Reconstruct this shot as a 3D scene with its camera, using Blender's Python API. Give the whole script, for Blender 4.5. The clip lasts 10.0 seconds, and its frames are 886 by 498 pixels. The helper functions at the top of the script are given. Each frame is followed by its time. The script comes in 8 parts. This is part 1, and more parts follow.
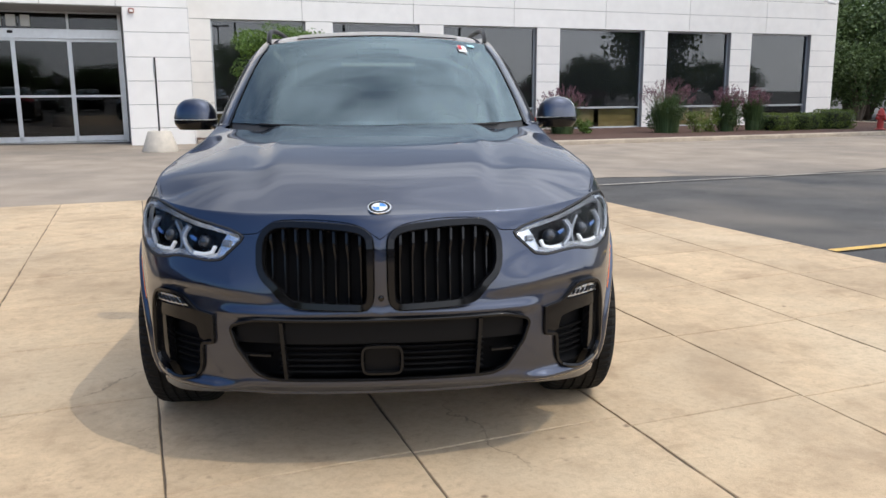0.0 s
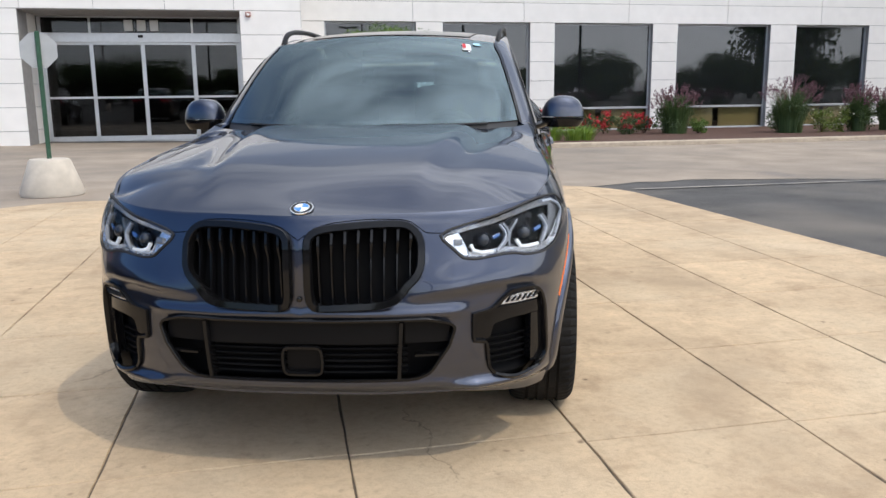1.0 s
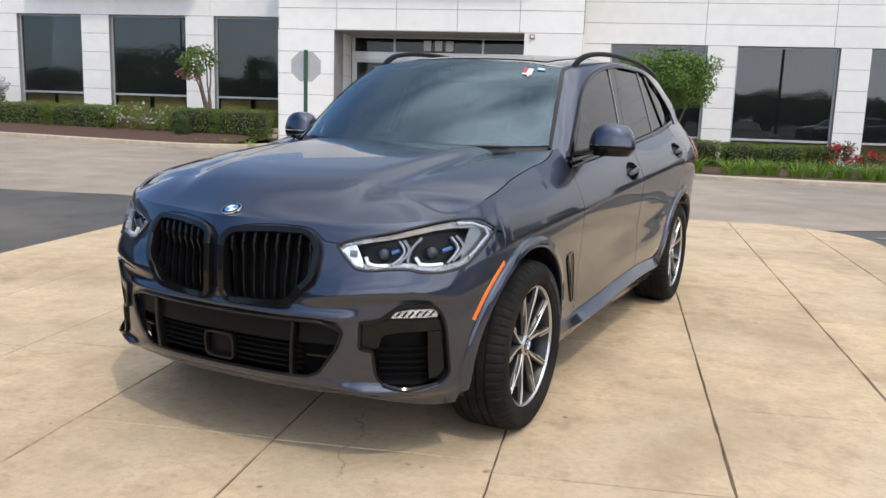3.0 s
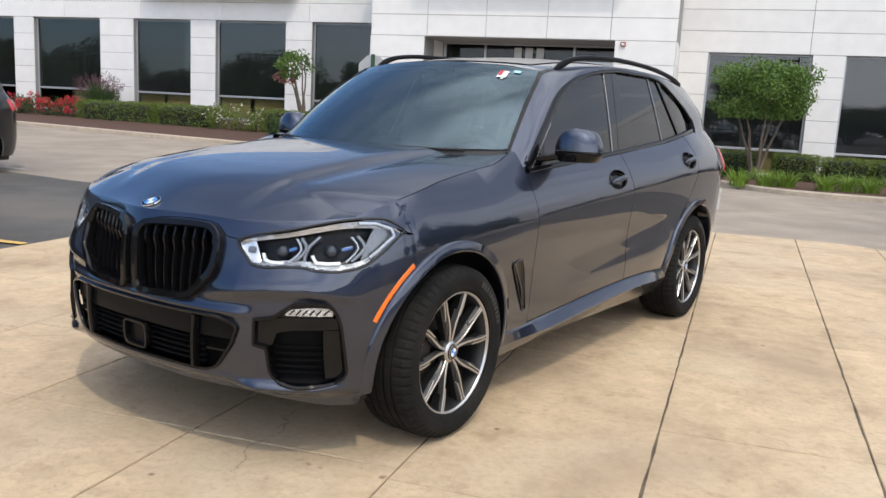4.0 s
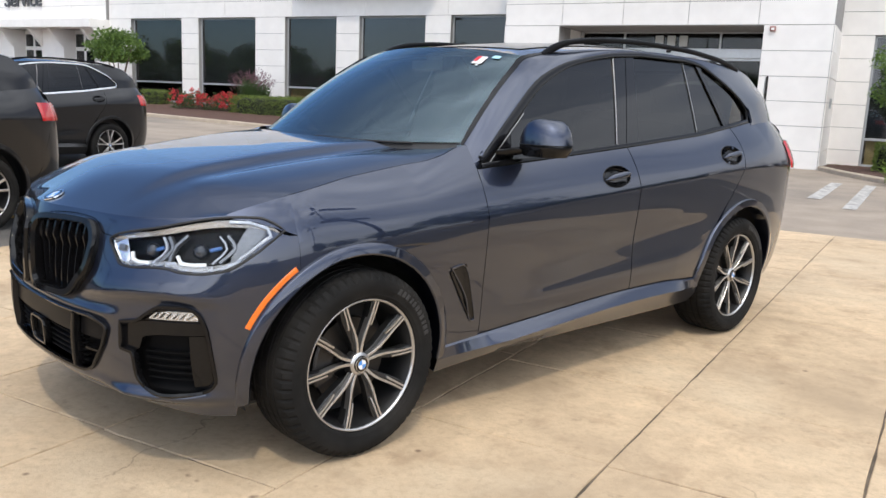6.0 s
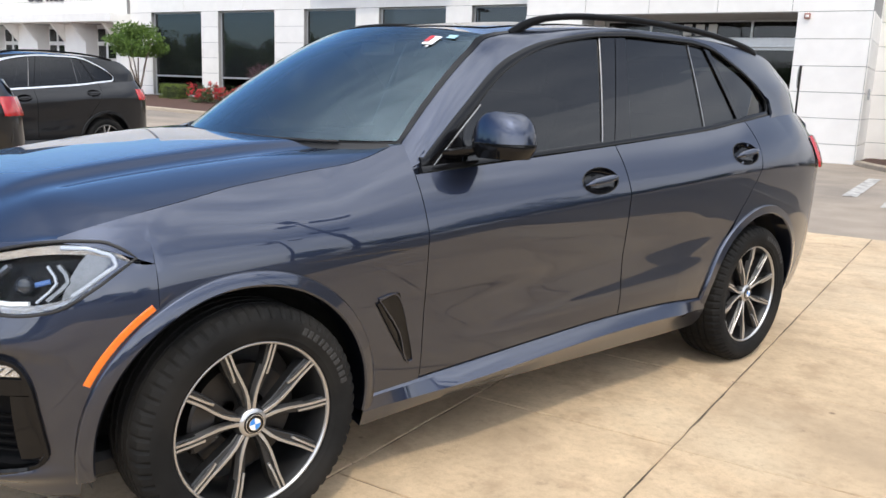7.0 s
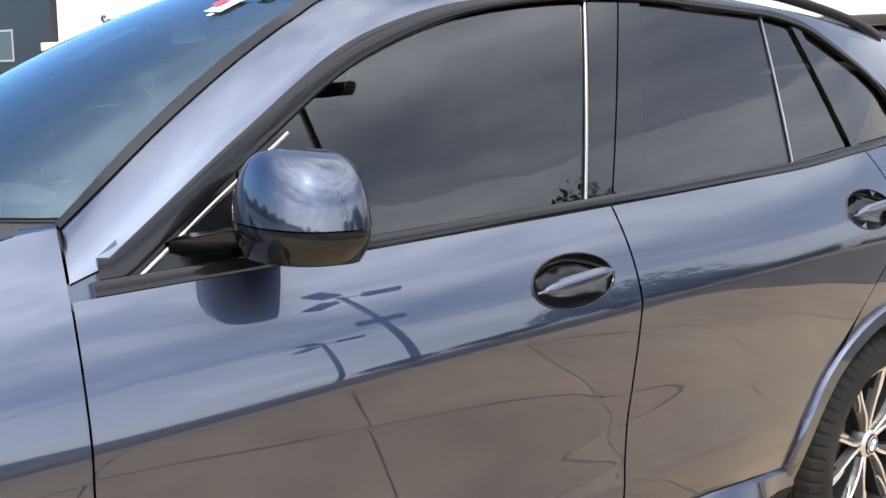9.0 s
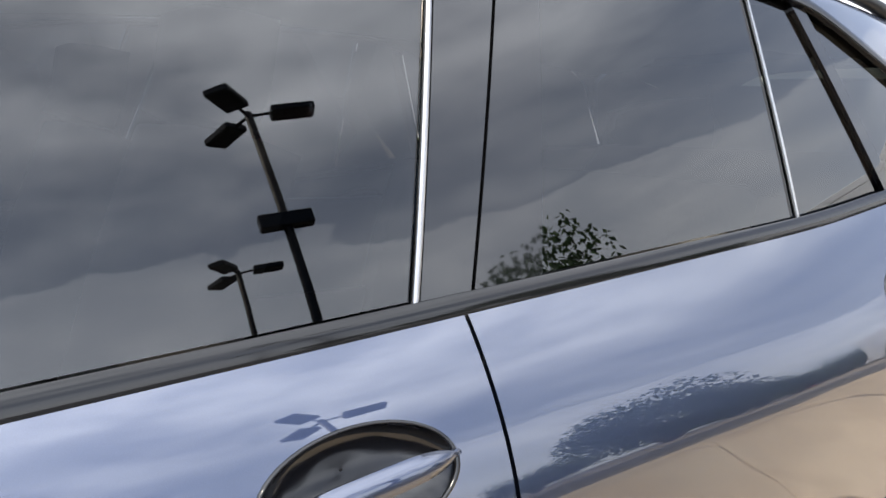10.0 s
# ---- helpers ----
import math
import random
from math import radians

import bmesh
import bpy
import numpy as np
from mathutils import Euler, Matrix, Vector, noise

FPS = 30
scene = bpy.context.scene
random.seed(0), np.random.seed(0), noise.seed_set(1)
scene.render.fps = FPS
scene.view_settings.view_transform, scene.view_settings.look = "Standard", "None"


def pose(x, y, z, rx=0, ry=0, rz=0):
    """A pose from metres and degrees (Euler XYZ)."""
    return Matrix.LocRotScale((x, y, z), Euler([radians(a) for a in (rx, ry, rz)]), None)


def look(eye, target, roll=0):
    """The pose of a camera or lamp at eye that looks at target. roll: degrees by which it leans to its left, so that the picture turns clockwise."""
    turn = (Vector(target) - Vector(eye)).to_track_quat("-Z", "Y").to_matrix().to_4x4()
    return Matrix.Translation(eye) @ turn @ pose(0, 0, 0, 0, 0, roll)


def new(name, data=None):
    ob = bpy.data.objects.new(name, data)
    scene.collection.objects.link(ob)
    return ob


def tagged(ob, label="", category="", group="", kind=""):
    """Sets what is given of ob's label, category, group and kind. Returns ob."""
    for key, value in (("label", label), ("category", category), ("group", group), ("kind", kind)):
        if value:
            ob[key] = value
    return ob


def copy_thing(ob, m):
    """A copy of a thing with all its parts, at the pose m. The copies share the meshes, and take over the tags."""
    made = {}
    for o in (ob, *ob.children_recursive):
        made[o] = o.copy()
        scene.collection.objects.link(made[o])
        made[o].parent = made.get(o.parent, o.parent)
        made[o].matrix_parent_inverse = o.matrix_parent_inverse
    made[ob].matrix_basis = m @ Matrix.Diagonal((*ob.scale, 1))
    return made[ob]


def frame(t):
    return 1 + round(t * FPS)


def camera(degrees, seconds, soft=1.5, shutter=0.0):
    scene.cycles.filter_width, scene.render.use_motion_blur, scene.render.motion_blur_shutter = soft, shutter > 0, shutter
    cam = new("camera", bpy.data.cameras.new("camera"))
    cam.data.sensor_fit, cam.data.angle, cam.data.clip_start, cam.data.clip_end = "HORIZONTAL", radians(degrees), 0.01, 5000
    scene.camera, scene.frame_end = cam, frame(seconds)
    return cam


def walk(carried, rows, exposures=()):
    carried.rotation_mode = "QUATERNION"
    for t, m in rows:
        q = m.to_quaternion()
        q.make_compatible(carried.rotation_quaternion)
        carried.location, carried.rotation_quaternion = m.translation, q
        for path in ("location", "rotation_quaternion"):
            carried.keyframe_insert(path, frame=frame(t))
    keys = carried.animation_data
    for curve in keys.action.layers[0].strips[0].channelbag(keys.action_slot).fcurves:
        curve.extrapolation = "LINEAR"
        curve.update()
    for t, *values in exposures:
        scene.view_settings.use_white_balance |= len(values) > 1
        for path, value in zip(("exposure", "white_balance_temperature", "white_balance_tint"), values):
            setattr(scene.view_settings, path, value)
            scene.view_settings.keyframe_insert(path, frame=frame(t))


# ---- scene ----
cam = camera(57.2, 10.0)
PATH = [
    (0, (0.057, -3.596, 1.356), (0.171, -1.635, 0.977), -0.3),
    (0.5, (0.42, -3.559, 1.354), (0.393, -1.596, 0.968), -0.3),
    (1, (0.761, -3.516, 1.353), (0.565, -1.562, 0.974), -0.6),
    (1.5, (1.119, -3.437, 1.359), (0.759, -1.504, 0.996), -0.2),
    (2, (1.492, -3.394, 1.367), (0.945, -1.502, 1.015), 0.4),
    (2.5, (1.842, -3.324, 1.37), (1.087, -1.504, 1.03), 1.1),
    (4, (2.82, -2.742, 1.374), (1.678, -1.134, 1.043), 3.0),
    (4.5, (3.047, -2.454, 1.389), (1.805, -0.919, 1.073), 3.1),
    (5, (3.269, -2.231, 1.4), (1.941, -0.77, 1.076), 3.1),
    (5.5, (3.404, -2.08, 1.406), (2.008, -0.691, 1.058), 2.8),
    (7, (3.073, -1.095, 1.398), (1.59, 0.19, 1.014), 2.2),
    (7.5, (2.909, -0.695, 1.395), (1.391, 0.549, 1.009), 2.0),
    (8, (2.661, -0.279, 1.409), (1.11, 0.928, 1.038), 1.4),
    (8.5, (2.405, 0.121, 1.411), (0.816, 1.28, 1.048), 1.6),
    (9, (2.115, 0.464, 1.398), (0.501, 1.595, 1.053), 1.3),
    (9.5, (1.834, 0.846, 1.384), (0.234, 2.006, 1.079), 1.0),
    (10, (1.577, 1.248, 1.397), (-0.025, 2.412, 1.113), 1.5),
]
walk(cam, [(t, look(eye, target, roll)) for t, eye, target, roll in PATH],
     exposures=((0.0, -1.76), (2.5, -1.76), (4.5, -1.74), (5.5, -1.67), (7.0, -1.52), (7.5, -1.36), (8.5, -0.96), (9.5, -0.52), (10.0, -0.42)))

# ---- world and light ----
SUN_TO = Vector((0.55, -0.38, 1.0)).normalized()      # the way to the sun
elev = math.asin(SUN_TO.z)
azim = math.atan2(SUN_TO.x, SUN_TO.y)                  # clockwise from +y
world = bpy.data.worlds.new("sky")
scene.world = world
world.use_nodes = True
wt = world.node_tree
wt.nodes.clear()
sky = wt.nodes.new("ShaderNodeTexSky")
sky.sky_type, sky.sun_disc = "NISHITA", False
sky.sun_elevation, sky.sun_rotation = elev, azim
sky.air_density, sky.dust_density, sky.altitude = 1.2, 1.2, 200
wco = wt.nodes.new("ShaderNodeTexCoord")
wmap = wt.nodes.new("ShaderNodeMapping")
wmap.inputs["Scale"].default_value = (1.3, 2.4, 6.0)
wmap.inputs["Rotation"].default_value = (0.1, 0.15, 0.5)
wn = wt.nodes.new("ShaderNodeTexNoise")
wn.inputs["Scale"].default_value, wn.inputs["Detail"].default_value = 1.15, 6
wn.inputs["Roughness"].default_value = 0.56
wr = wt.nodes.new("ShaderNodeValToRGB")
wr.color_ramp.elements[0].position, wr.color_ramp.elements[1].position = 0.20, 0.66
wsep = wt.nodes.new("ShaderNodeSeparateXYZ")
wt.links.new(wco.outputs["Generated"], wsep.inputs[0])
wfade = wt.nodes.new("ShaderNodeMapRange")               # broken cloud thins out towards the zenith
wfade.inputs[1].default_value, wfade.inputs[2].default_value = 0.55, 0.82
wfade.inputs[3].default_value, wfade.inputs[4].default_value = 0.90, 1.0
wt.links.new(wsep.outputs["Z"], wfade.inputs[0])
wmul = wt.nodes.new("ShaderNodeMath")
wmul.operation = "MULTIPLY"
whaze = wt.nodes.new("ShaderNodeMapRange")               # haze near the horizon
whaze.inputs[1].default_value, whaze.inputs[2].default_value = 0.06, 0.70
whaze.inputs[3].default_value, whaze.inputs[4].default_value = 0.80, 0.0
wt.links.new(wsep.outputs["Z"], whaze.inputs[0])
wmax = wt.nodes.new("ShaderNodeMath")
wmax.operation = "SMOOTH_MAX"
wmax.inputs[2].default_value = 0.35
wmix = wt.nodes.new("ShaderNodeMix")
wmix.data_type = "RGBA"
wdot = wt.nodes.new("ShaderNodeVectorMath")              # haze scatters more light near the sun
wdot.operation = "DOT_PRODUCT"
wdot.inputs[1].default_value = SUN_TO
wt.links.new(wco.outputs["Generated"], wdot.inputs[0])
wglow = wt.nodes.new("ShaderNodeMapRange")
wglow.interpolation_type = "SMOOTHSTEP"
wglow.inputs[1].default_value, wglow.inputs[2].default_value = -0.10, 0.90
wglow.inputs[3].default_value, wglow.inputs[4].default_value = 1.0, 3.8
wt.links.new(wdot.outputs["Value"], wglow.inputs[0])
wcloud = wt.nodes.new("ShaderNodeVectorMath")
wcloud.operation = "SCALE"
wcloud.inputs[0].default_value = (22.2, 23.0, 24.6)        # sunlit haze and cloud
wt.links.new(wglow.outputs[0], wcloud.inputs["Scale"])
wt.links.new(wcloud.outputs[0], wmix.inputs[7])
wbg = wt.nodes.new("ShaderNodeBackground")
wbg.inputs["Strength"].default_value = 0.12
wout = wt.nodes.new("ShaderNodeOutputWorld")
wt.links.new(wco.outputs["Generated"], wmap.inputs[0])
wt.links.new(wmap.outputs[0], wn.inputs["Vector"])
wt.links.new(wn.outputs["Fac"], wr.inputs[0])
weast = wt.nodes.new("ShaderNodeMapRange")               # the cloud reaches higher on the sun's side
weast.interpolation_type = "SMOOTHSTEP"
weast.inputs[1].default_value, weast.inputs[2].default_value = 0.36, 0.80
weast.inputs[3].default_value, weast.inputs[4].default_value = 0.0, 0.9
wup = wt.nodes.new("ShaderNodeMath")
wup.operation = "MAXIMUM"
wt.links.new(weast.outputs[0], wup.inputs[0])
wt.links.new(wfade.outputs[0], wup.inputs[1])
wt.links.new(wr.outputs[0], wmul.inputs[0])
wt.links.new(wup.outputs[0], wmul.inputs[1])
wt.links.new(wmul.outputs[0], wmax.inputs[0])
wt.links.new(whaze.outputs[0], wmax.inputs[1])
wside = wt.nodes.new("ShaderNodeVectorMath")             # haze and cloud lie mostly to the east, clear blue to the west
wside.operation = "DOT_PRODUCT"
wside.inputs[1].default_value = (0.94, 0.34, 0.0)
wt.links.new(wco.outputs["Generated"], wside.inputs[0])
wclear = wt.nodes.new("ShaderNodeMapRange")
wclear.interpolation_type = "SMOOTHSTEP"
wclear.inputs[1].default_value, wclear.inputs[2].default_value = -0.85, 0.10
wclear.inputs[3].default_value, wclear.inputs[4].default_value = 0.08, 1.0
wt.links.new(wside.outputs["Value"], wclear.inputs[0])
wt.links.new(wside.outputs["Value"], weast.inputs[0])
wwarp = wt.nodes.new("ShaderNodeMath")                   # a ragged blue gap between the haze and the cloud deck
wwarp.operation = "MULTIPLY_ADD"
wwarp.inputs[1].default_value = 0.22
wt.links.new(wn.outputs["Fac"], wwarp.inputs[0])
wt.links.new(wsep.outputs["Z"], wwarp.inputs[2])
wgap = wt.nodes.new("ShaderNodeValToRGB")
wgap.color_ramp.interpolation = "EASE"
for pos, val in ((0.19, 1.0), (0.26, 0.55), (0.32, 0.55), (0.48, 1.0)):
    e = wgap.color_ramp.elements[0] if pos == 0.19 else wgap.color_ramp.elements[1] if pos == 0.48 else wgap.color_ramp.elements.new(pos)
    e.position, e.color = pos, (val, val, val, 1)
wt.links.new(wwarp.outputs[0], wgap.inputs[0])
wopen = wt.nodes.new("ShaderNodeMath")
wopen.operation = "MULTIPLY"
wt.links.new(wmax.outputs[0], wopen.inputs[0])
wt.links.new(wgap.outputs[0], wopen.inputs[1])
wamt = wt.nodes.new("ShaderNodeMath")
wamt.operation = "MULTIPLY"
wt.links.new(wopen.outputs[0], wamt.inputs[0])
wt.links.new(wclear.outputs[0], wamt.inputs[1])
wt.links.new(wamt.outputs[0], wmix.inputs[0])
wblue = wt.nodes.new("ShaderNodeVectorMath")             # clear air between the clouds
wblue.operation = "MULTIPLY"
wlow = wt.nodes.new("ShaderNodeMapRange")                # paler and brighter low down, deep at the zenith
wlow.data_type = "FLOAT_VECTOR"
wlow.inputs[7].default_value, wlow.inputs[8].default_value = (0.35, 0.35, 0.35), (0.80, 0.80, 0.80)
wlow.inputs[9].default_value, wlow.inputs[10].default_value = (1.35, 1.9, 2.65), (2.0, 2.25, 2.55)
wt.links.new(wsep.outputs["Z"], wlow.inputs[6])
wt.links.new(wlow.outputs[1], wblue.inputs[1])
wwest = wt.nodes.new("ShaderNodeMapRange")               # the clear west is the brightest blue
wwest.interpolation_type = "SMOOTHSTEP"
wwest.inputs[1].default_value, wwest.inputs[2].default_value = -0.65, 0.0
wwest.inputs[3].default_value, wwest.inputs[4].default_value = 1.9, 1.0
wt.links.new(wside.outputs["Value"], wwest.inputs[0])
wair = wt.nodes.new("ShaderNodeVectorMath")
wair.operation = "SCALE"
wt.links.new(sky.outputs[0], wair.inputs[0])
wt.links.new(wwest.outputs[0], wair.inputs["Scale"])
wt.links.new(wair.outputs[0], wblue.inputs[0])
wt.links.new(wblue.outputs[0], wmix.inputs[6])
wt.links.new(wmix.outputs[2], wbg.inputs[0])
wt.links.new(wbg.outputs[0], wout.inputs[0])
sun = new("sun", bpy.data.lights.new("sun", "SUN"))
sun.data.energy, sun.data.angle, sun.data.color = 4.4, radians(0.6), (1.0, 0.90, 0.74)
sun.matrix_world = look(SUN_TO * 60, (0, 0, 0))



# ---- materials ----
def material(name, color, rough=0.5, metal=0.0, coat=0.0, vary=0.12, scale=6.0, bump=0.0, bump_scale=60.0, dark=None, spot=0.0, spot_scale=1.0, ior=1.5, coat_rough=0.03, object_random=0.0):
    """A surface with tone that wanders at two scales, and fine relief."""
    m = bpy.data.materials.new(name)
    m.use_nodes = True
    t = m.node_tree
    b = t.nodes["Principled BSDF"]
    b.inputs["Roughness"].default_value, b.inputs["Metallic"].default_value = rough, metal
    b.inputs["Coat Weight"].default_value, b.inputs["Coat Roughness"].default_value = coat, coat_rough
    b.inputs["IOR"].default_value = ior
    b.inputs["Base Color"].default_value = (*color, 1)
    co = t.nodes.new("ShaderNodeTexCoord")
    if vary or spot or object_random:
        n1 = t.nodes.new("ShaderNodeTexNoise")
        n1.inputs["Scale"].default_value, n1.inputs["Detail"].default_value = scale, 8
        n2 = t.nodes.new("ShaderNodeTexNoise")
        n2.inputs["Scale"].default_value, n2.inputs["Detail"].default_value = spot_scale, 5
        for n in (n1, n2):
            t.links.new(co.outputs["Object"], n.inputs["Vector"])
        r1 = t.nodes.new("ShaderNodeMapRange")
        r1.inputs[1].default_value, r1.inputs[2].default_value = 0.3, 0.7
        r1.inputs[3].default_value, r1.inputs[4].default_value = 1 - vary, 1 + vary
        t.links.new(n1.outputs["Fac"], r1.inputs[0])
        r2 = t.nodes.new("ShaderNodeMapRange")
        r2.inputs[1].default_value, r2.inputs[2].default_value = 0.45, 0.7
        r2.inputs[3].default_value, r2.inputs[4].default_value = 0, spot
        t.links.new(n2.outputs["Fac"], r2.inputs[0])
        mul = t.nodes.new("ShaderNodeVectorMath")
        mul.operation = "SCALE"
        mul.inputs[0].default_value = color
        last = r1.outputs[0]
        if object_random:
            oi = t.nodes.new("ShaderNodeObjectInfo")
            r3 = t.nodes.new("ShaderNodeMapRange")
            r3.inputs[3].default_value, r3.inputs[4].default_value = 1 - object_random, 1 + object_random
            t.links.new(oi.outputs["Random"], r3.inputs[0])
            mm = t.nodes.new("ShaderNodeMath")
            mm.operation = "MULTIPLY"
            t.links.new(last, mm.inputs[0])
            t.links.new(r3.outputs[0], mm.inputs[1])
            last = mm.outputs[0]
        t.links.new(last, mul.inputs["Scale"])
        mx = t.nodes.new("ShaderNodeMix")
        mx.data_type = "RGBA"
        mx.inputs[7].default_value = (*(dark or [c * 0.4 for c in color]), 1)
        t.links.new(r2.outputs[0], mx.inputs[0])
        t.links.new(mul.outputs[0], mx.inputs[6])
        t.links.new(mx.outputs[2], b.inputs["Base Color"])
    if bump:
        nb = t.nodes.new("ShaderNodeTexNoise")
        nb.inputs["Scale"].default_value, nb.inputs["Detail"].default_value = bump_scale, 6
        t.links.new(co.outputs["Object"], nb.inputs["Vector"])
        bp = t.nodes.new("ShaderNodeBump")
        bp.inputs["Strength"].default_value, bp.inputs["Distance"].default_value = bump, 0.01
        t.links.new(nb.outputs["Fac"], bp.inputs["Height"])
        t.links.new(bp.outputs[0], b.inputs["Normal"])
    return m


def glass_material(name, tint, ior=1.52, rough=0.0, veil=0.0, sheen=(1.0, 1.0, 1.0)):
    """Thin tinted pane: looks through itself, and mirrors by Fresnel."""
    m = bpy.data.materials.new(name)
    m.use_nodes = True
    t = m.node_tree
    t.nodes.clear()
    tr = t.nodes.new("ShaderNodeBsdfTransparent")
    tr.inputs[0].default_value = (*tint, 1)
    gl = t.nodes.new("ShaderNodeBsdfGlossy")
    gl.inputs["Roughness"].default_value = rough
    gl.inputs["Color"].default_value = (*sheen, 1)       # coated screens mirror a little blue
    fr = t.nodes.new("ShaderNodeFresnel")
    fr.inputs[0].default_value = ior
    mx = t.nodes.new("ShaderNodeMixShader")
    out = t.nodes.new("ShaderNodeOutputMaterial")
    t.links.new(fr.outputs[0], mx.inputs[0])
    t.links.new(tr.outputs[0], mx.inputs[1])
    t.links.new(gl.outputs[0], mx.inputs[2])
    last = mx.outputs[0]
    if veil:                                              # pale diffuse veil, painted in for haze mirrored in the glass
        df = t.nodes.new("ShaderNodeBsdfDiffuse")
        df.inputs[0].default_value = (0.70, 0.80, 0.82, 1)
        ns = t.nodes.new("ShaderNodeTexNoise")
        ns.inputs["Scale"].default_value, ns.inputs["Detail"].default_value = 2.2, 6
        co = t.nodes.new("ShaderNodeTexCoord")
        t.links.new(co.outputs["Object"], ns.inputs["Vector"])
        mr = t.nodes.new("ShaderNodeMapRange")
        mr.inputs[1].default_value, mr.inputs[2].default_value = 0.25, 0.75
        mr.inputs[3].default_value, mr.inputs[4].default_value = veil * 0.7, veil * 1.3
        t.links.new(ns.outputs["Fac"], mr.inputs[0])
        md = t.nodes.new("ShaderNodeMixShader")
        t.links.new(mr.outputs[0], md.inputs[0])
        t.links.new(last, md.inputs[1])
        t.links.new(df.outputs[0], md.inputs[2])
        last = md.outputs[0]
    t.links.new(last, out.inputs[0])
    return m


def glow(m, color, strength):
    b = m.node_tree.nodes["Principled BSDF"]
    b.inputs["Emission Color"].default_value, b.inputs["Emission Strength"].default_value = (*color, 1), strength
    return m




def concrete_material():
    """Trowelled tan concrete: cloudy tone, rust-brown stains, fine grit, pits and a few hair cracks."""
    m = material("concrete_slab", (0.57, 0.422, 0.266), 0.86, vary=0.12, scale=7, bump=0.0, dark=(0.30, 0.22, 0.14), spot=0.60, spot_scale=0.9, object_random=0.07)
    t = m.node_tree
    b = t.nodes["Principled BSDF"]
    co = next(n for n in t.nodes if n.type == "TEX_COORD").outputs["Object"]
    last = b.inputs["Base Color"].links[0].from_socket

    def noise(scale, detail, rough=0.6):
        n = t.nodes.new("ShaderNodeTexNoise")
        n.inputs["Scale"].default_value, n.inputs["Detail"].default_value, n.inputs["Roughness"].default_value = scale, detail, rough
        t.links.new(co, n.inputs["Vector"])
        return n

    def ramp(src, lo, hi, a, c):
        r = t.nodes.new("ShaderNodeMapRange")
        r.inputs[1].default_value, r.inputs[2].default_value, r.inputs[3].default_value, r.inputs[4].default_value = lo, hi, a, c
        t.links.new(src, r.inputs[0])
        return r.outputs[0]

    def mix(fac, base, color):
        x = t.nodes.new("ShaderNodeMix")
        x.data_type = "RGBA"
        t.links.new(fac, x.inputs[0])
        t.links.new(base, x.inputs[6])
        x.inputs[7].default_value = (*color, 1)
        return x.outputs[2]

    def times(a, c):
        x = t.nodes.new("ShaderNodeMath")
        x.operation = "MULTIPLY"
        t.links.new(a, x.inputs[0])
        t.links.new(c, x.inputs[1])
        return x.outputs[0]
    last = mix(ramp(noise(2.6, 9, 0.72).outputs["Fac"], 0.52, 0.70, 0, 0.62), last, (0.29, 0.19, 0.11))
    last = mix(ramp(noise(0.55, 6, 0.65).outputs["Fac"], 0.50, 0.66, 0, 0.5), last, (0.64, 0.52, 0.36))
    last = mix(ramp(noise(11.0, 8, 0.75).outputs["Fac"], 0.58, 0.72, 0, 0.6), last, (0.20, 0.145, 0.095))
    last = mix(ramp(noise(27.0, 6, 0.7).outputs["Fac"], 0.46, 0.70, 0, 0.45), last, (0.34, 0.25, 0.155))
    grit = noise(190.0, 3)
    last = mix(ramp(grit.outputs["Fac"], 0.52, 0.72, 0, 0.35), last, (0.24, 0.19, 0.14))
    warp = noise(1.7, 6)
    wv = t.nodes.new("ShaderNodeVectorMath")
    wv.operation = "MULTIPLY_ADD"
    wv.inputs[1].default_value = (0.55, 0.55, 0.0)
    t.links.new(warp.outputs["Color"], wv.inputs[0])
    t.links.new(co, wv.inputs[2])
    vo = t.nodes.new("ShaderNodeTexVoronoi")
    vo.feature = "DISTANCE_TO_EDGE"
    vo.inputs["Scale"].default_value = 0.42
    t.links.new(wv.outputs[0], vo.inputs["Vector"])
    crack = times(ramp(vo.outputs["Distance"], 0.0008, 0.0022, 0.5, 0.0), ramp(noise(0.7, 3).outputs["Fac"], 0.58, 0.64, 0.0, 1.0))
    last = mix(crack, last, (0.10, 0.075, 0.05))
    pv = t.nodes.new("ShaderNodeTexVoronoi")
    pv.inputs["Scale"].default_value = 6.0
    t.links.new(co, pv.inputs["Vector"])
    last = mix(times(ramp(pv.outputs["Distance"], 0.05, 0.11, 0.75, 0.0), ramp(noise(3.1, 2).outputs["Fac"], 0.58, 0.62, 0.0, 1.0)), last, (0.13, 0.08, 0.05))
    t.links.new(last, b.inputs["Base Color"])
    bp = t.nodes.new("ShaderNodeBump")
    bp.inputs["Strength"].default_value, bp.inputs["Distance"].default_value = 0.6, 0.006
    t.links.new(noise(60.0, 8, 0.7).outputs["Fac"], bp.inputs["Height"])
    t.links.new(bp.outputs[0], b.inputs["Normal"])
    return m


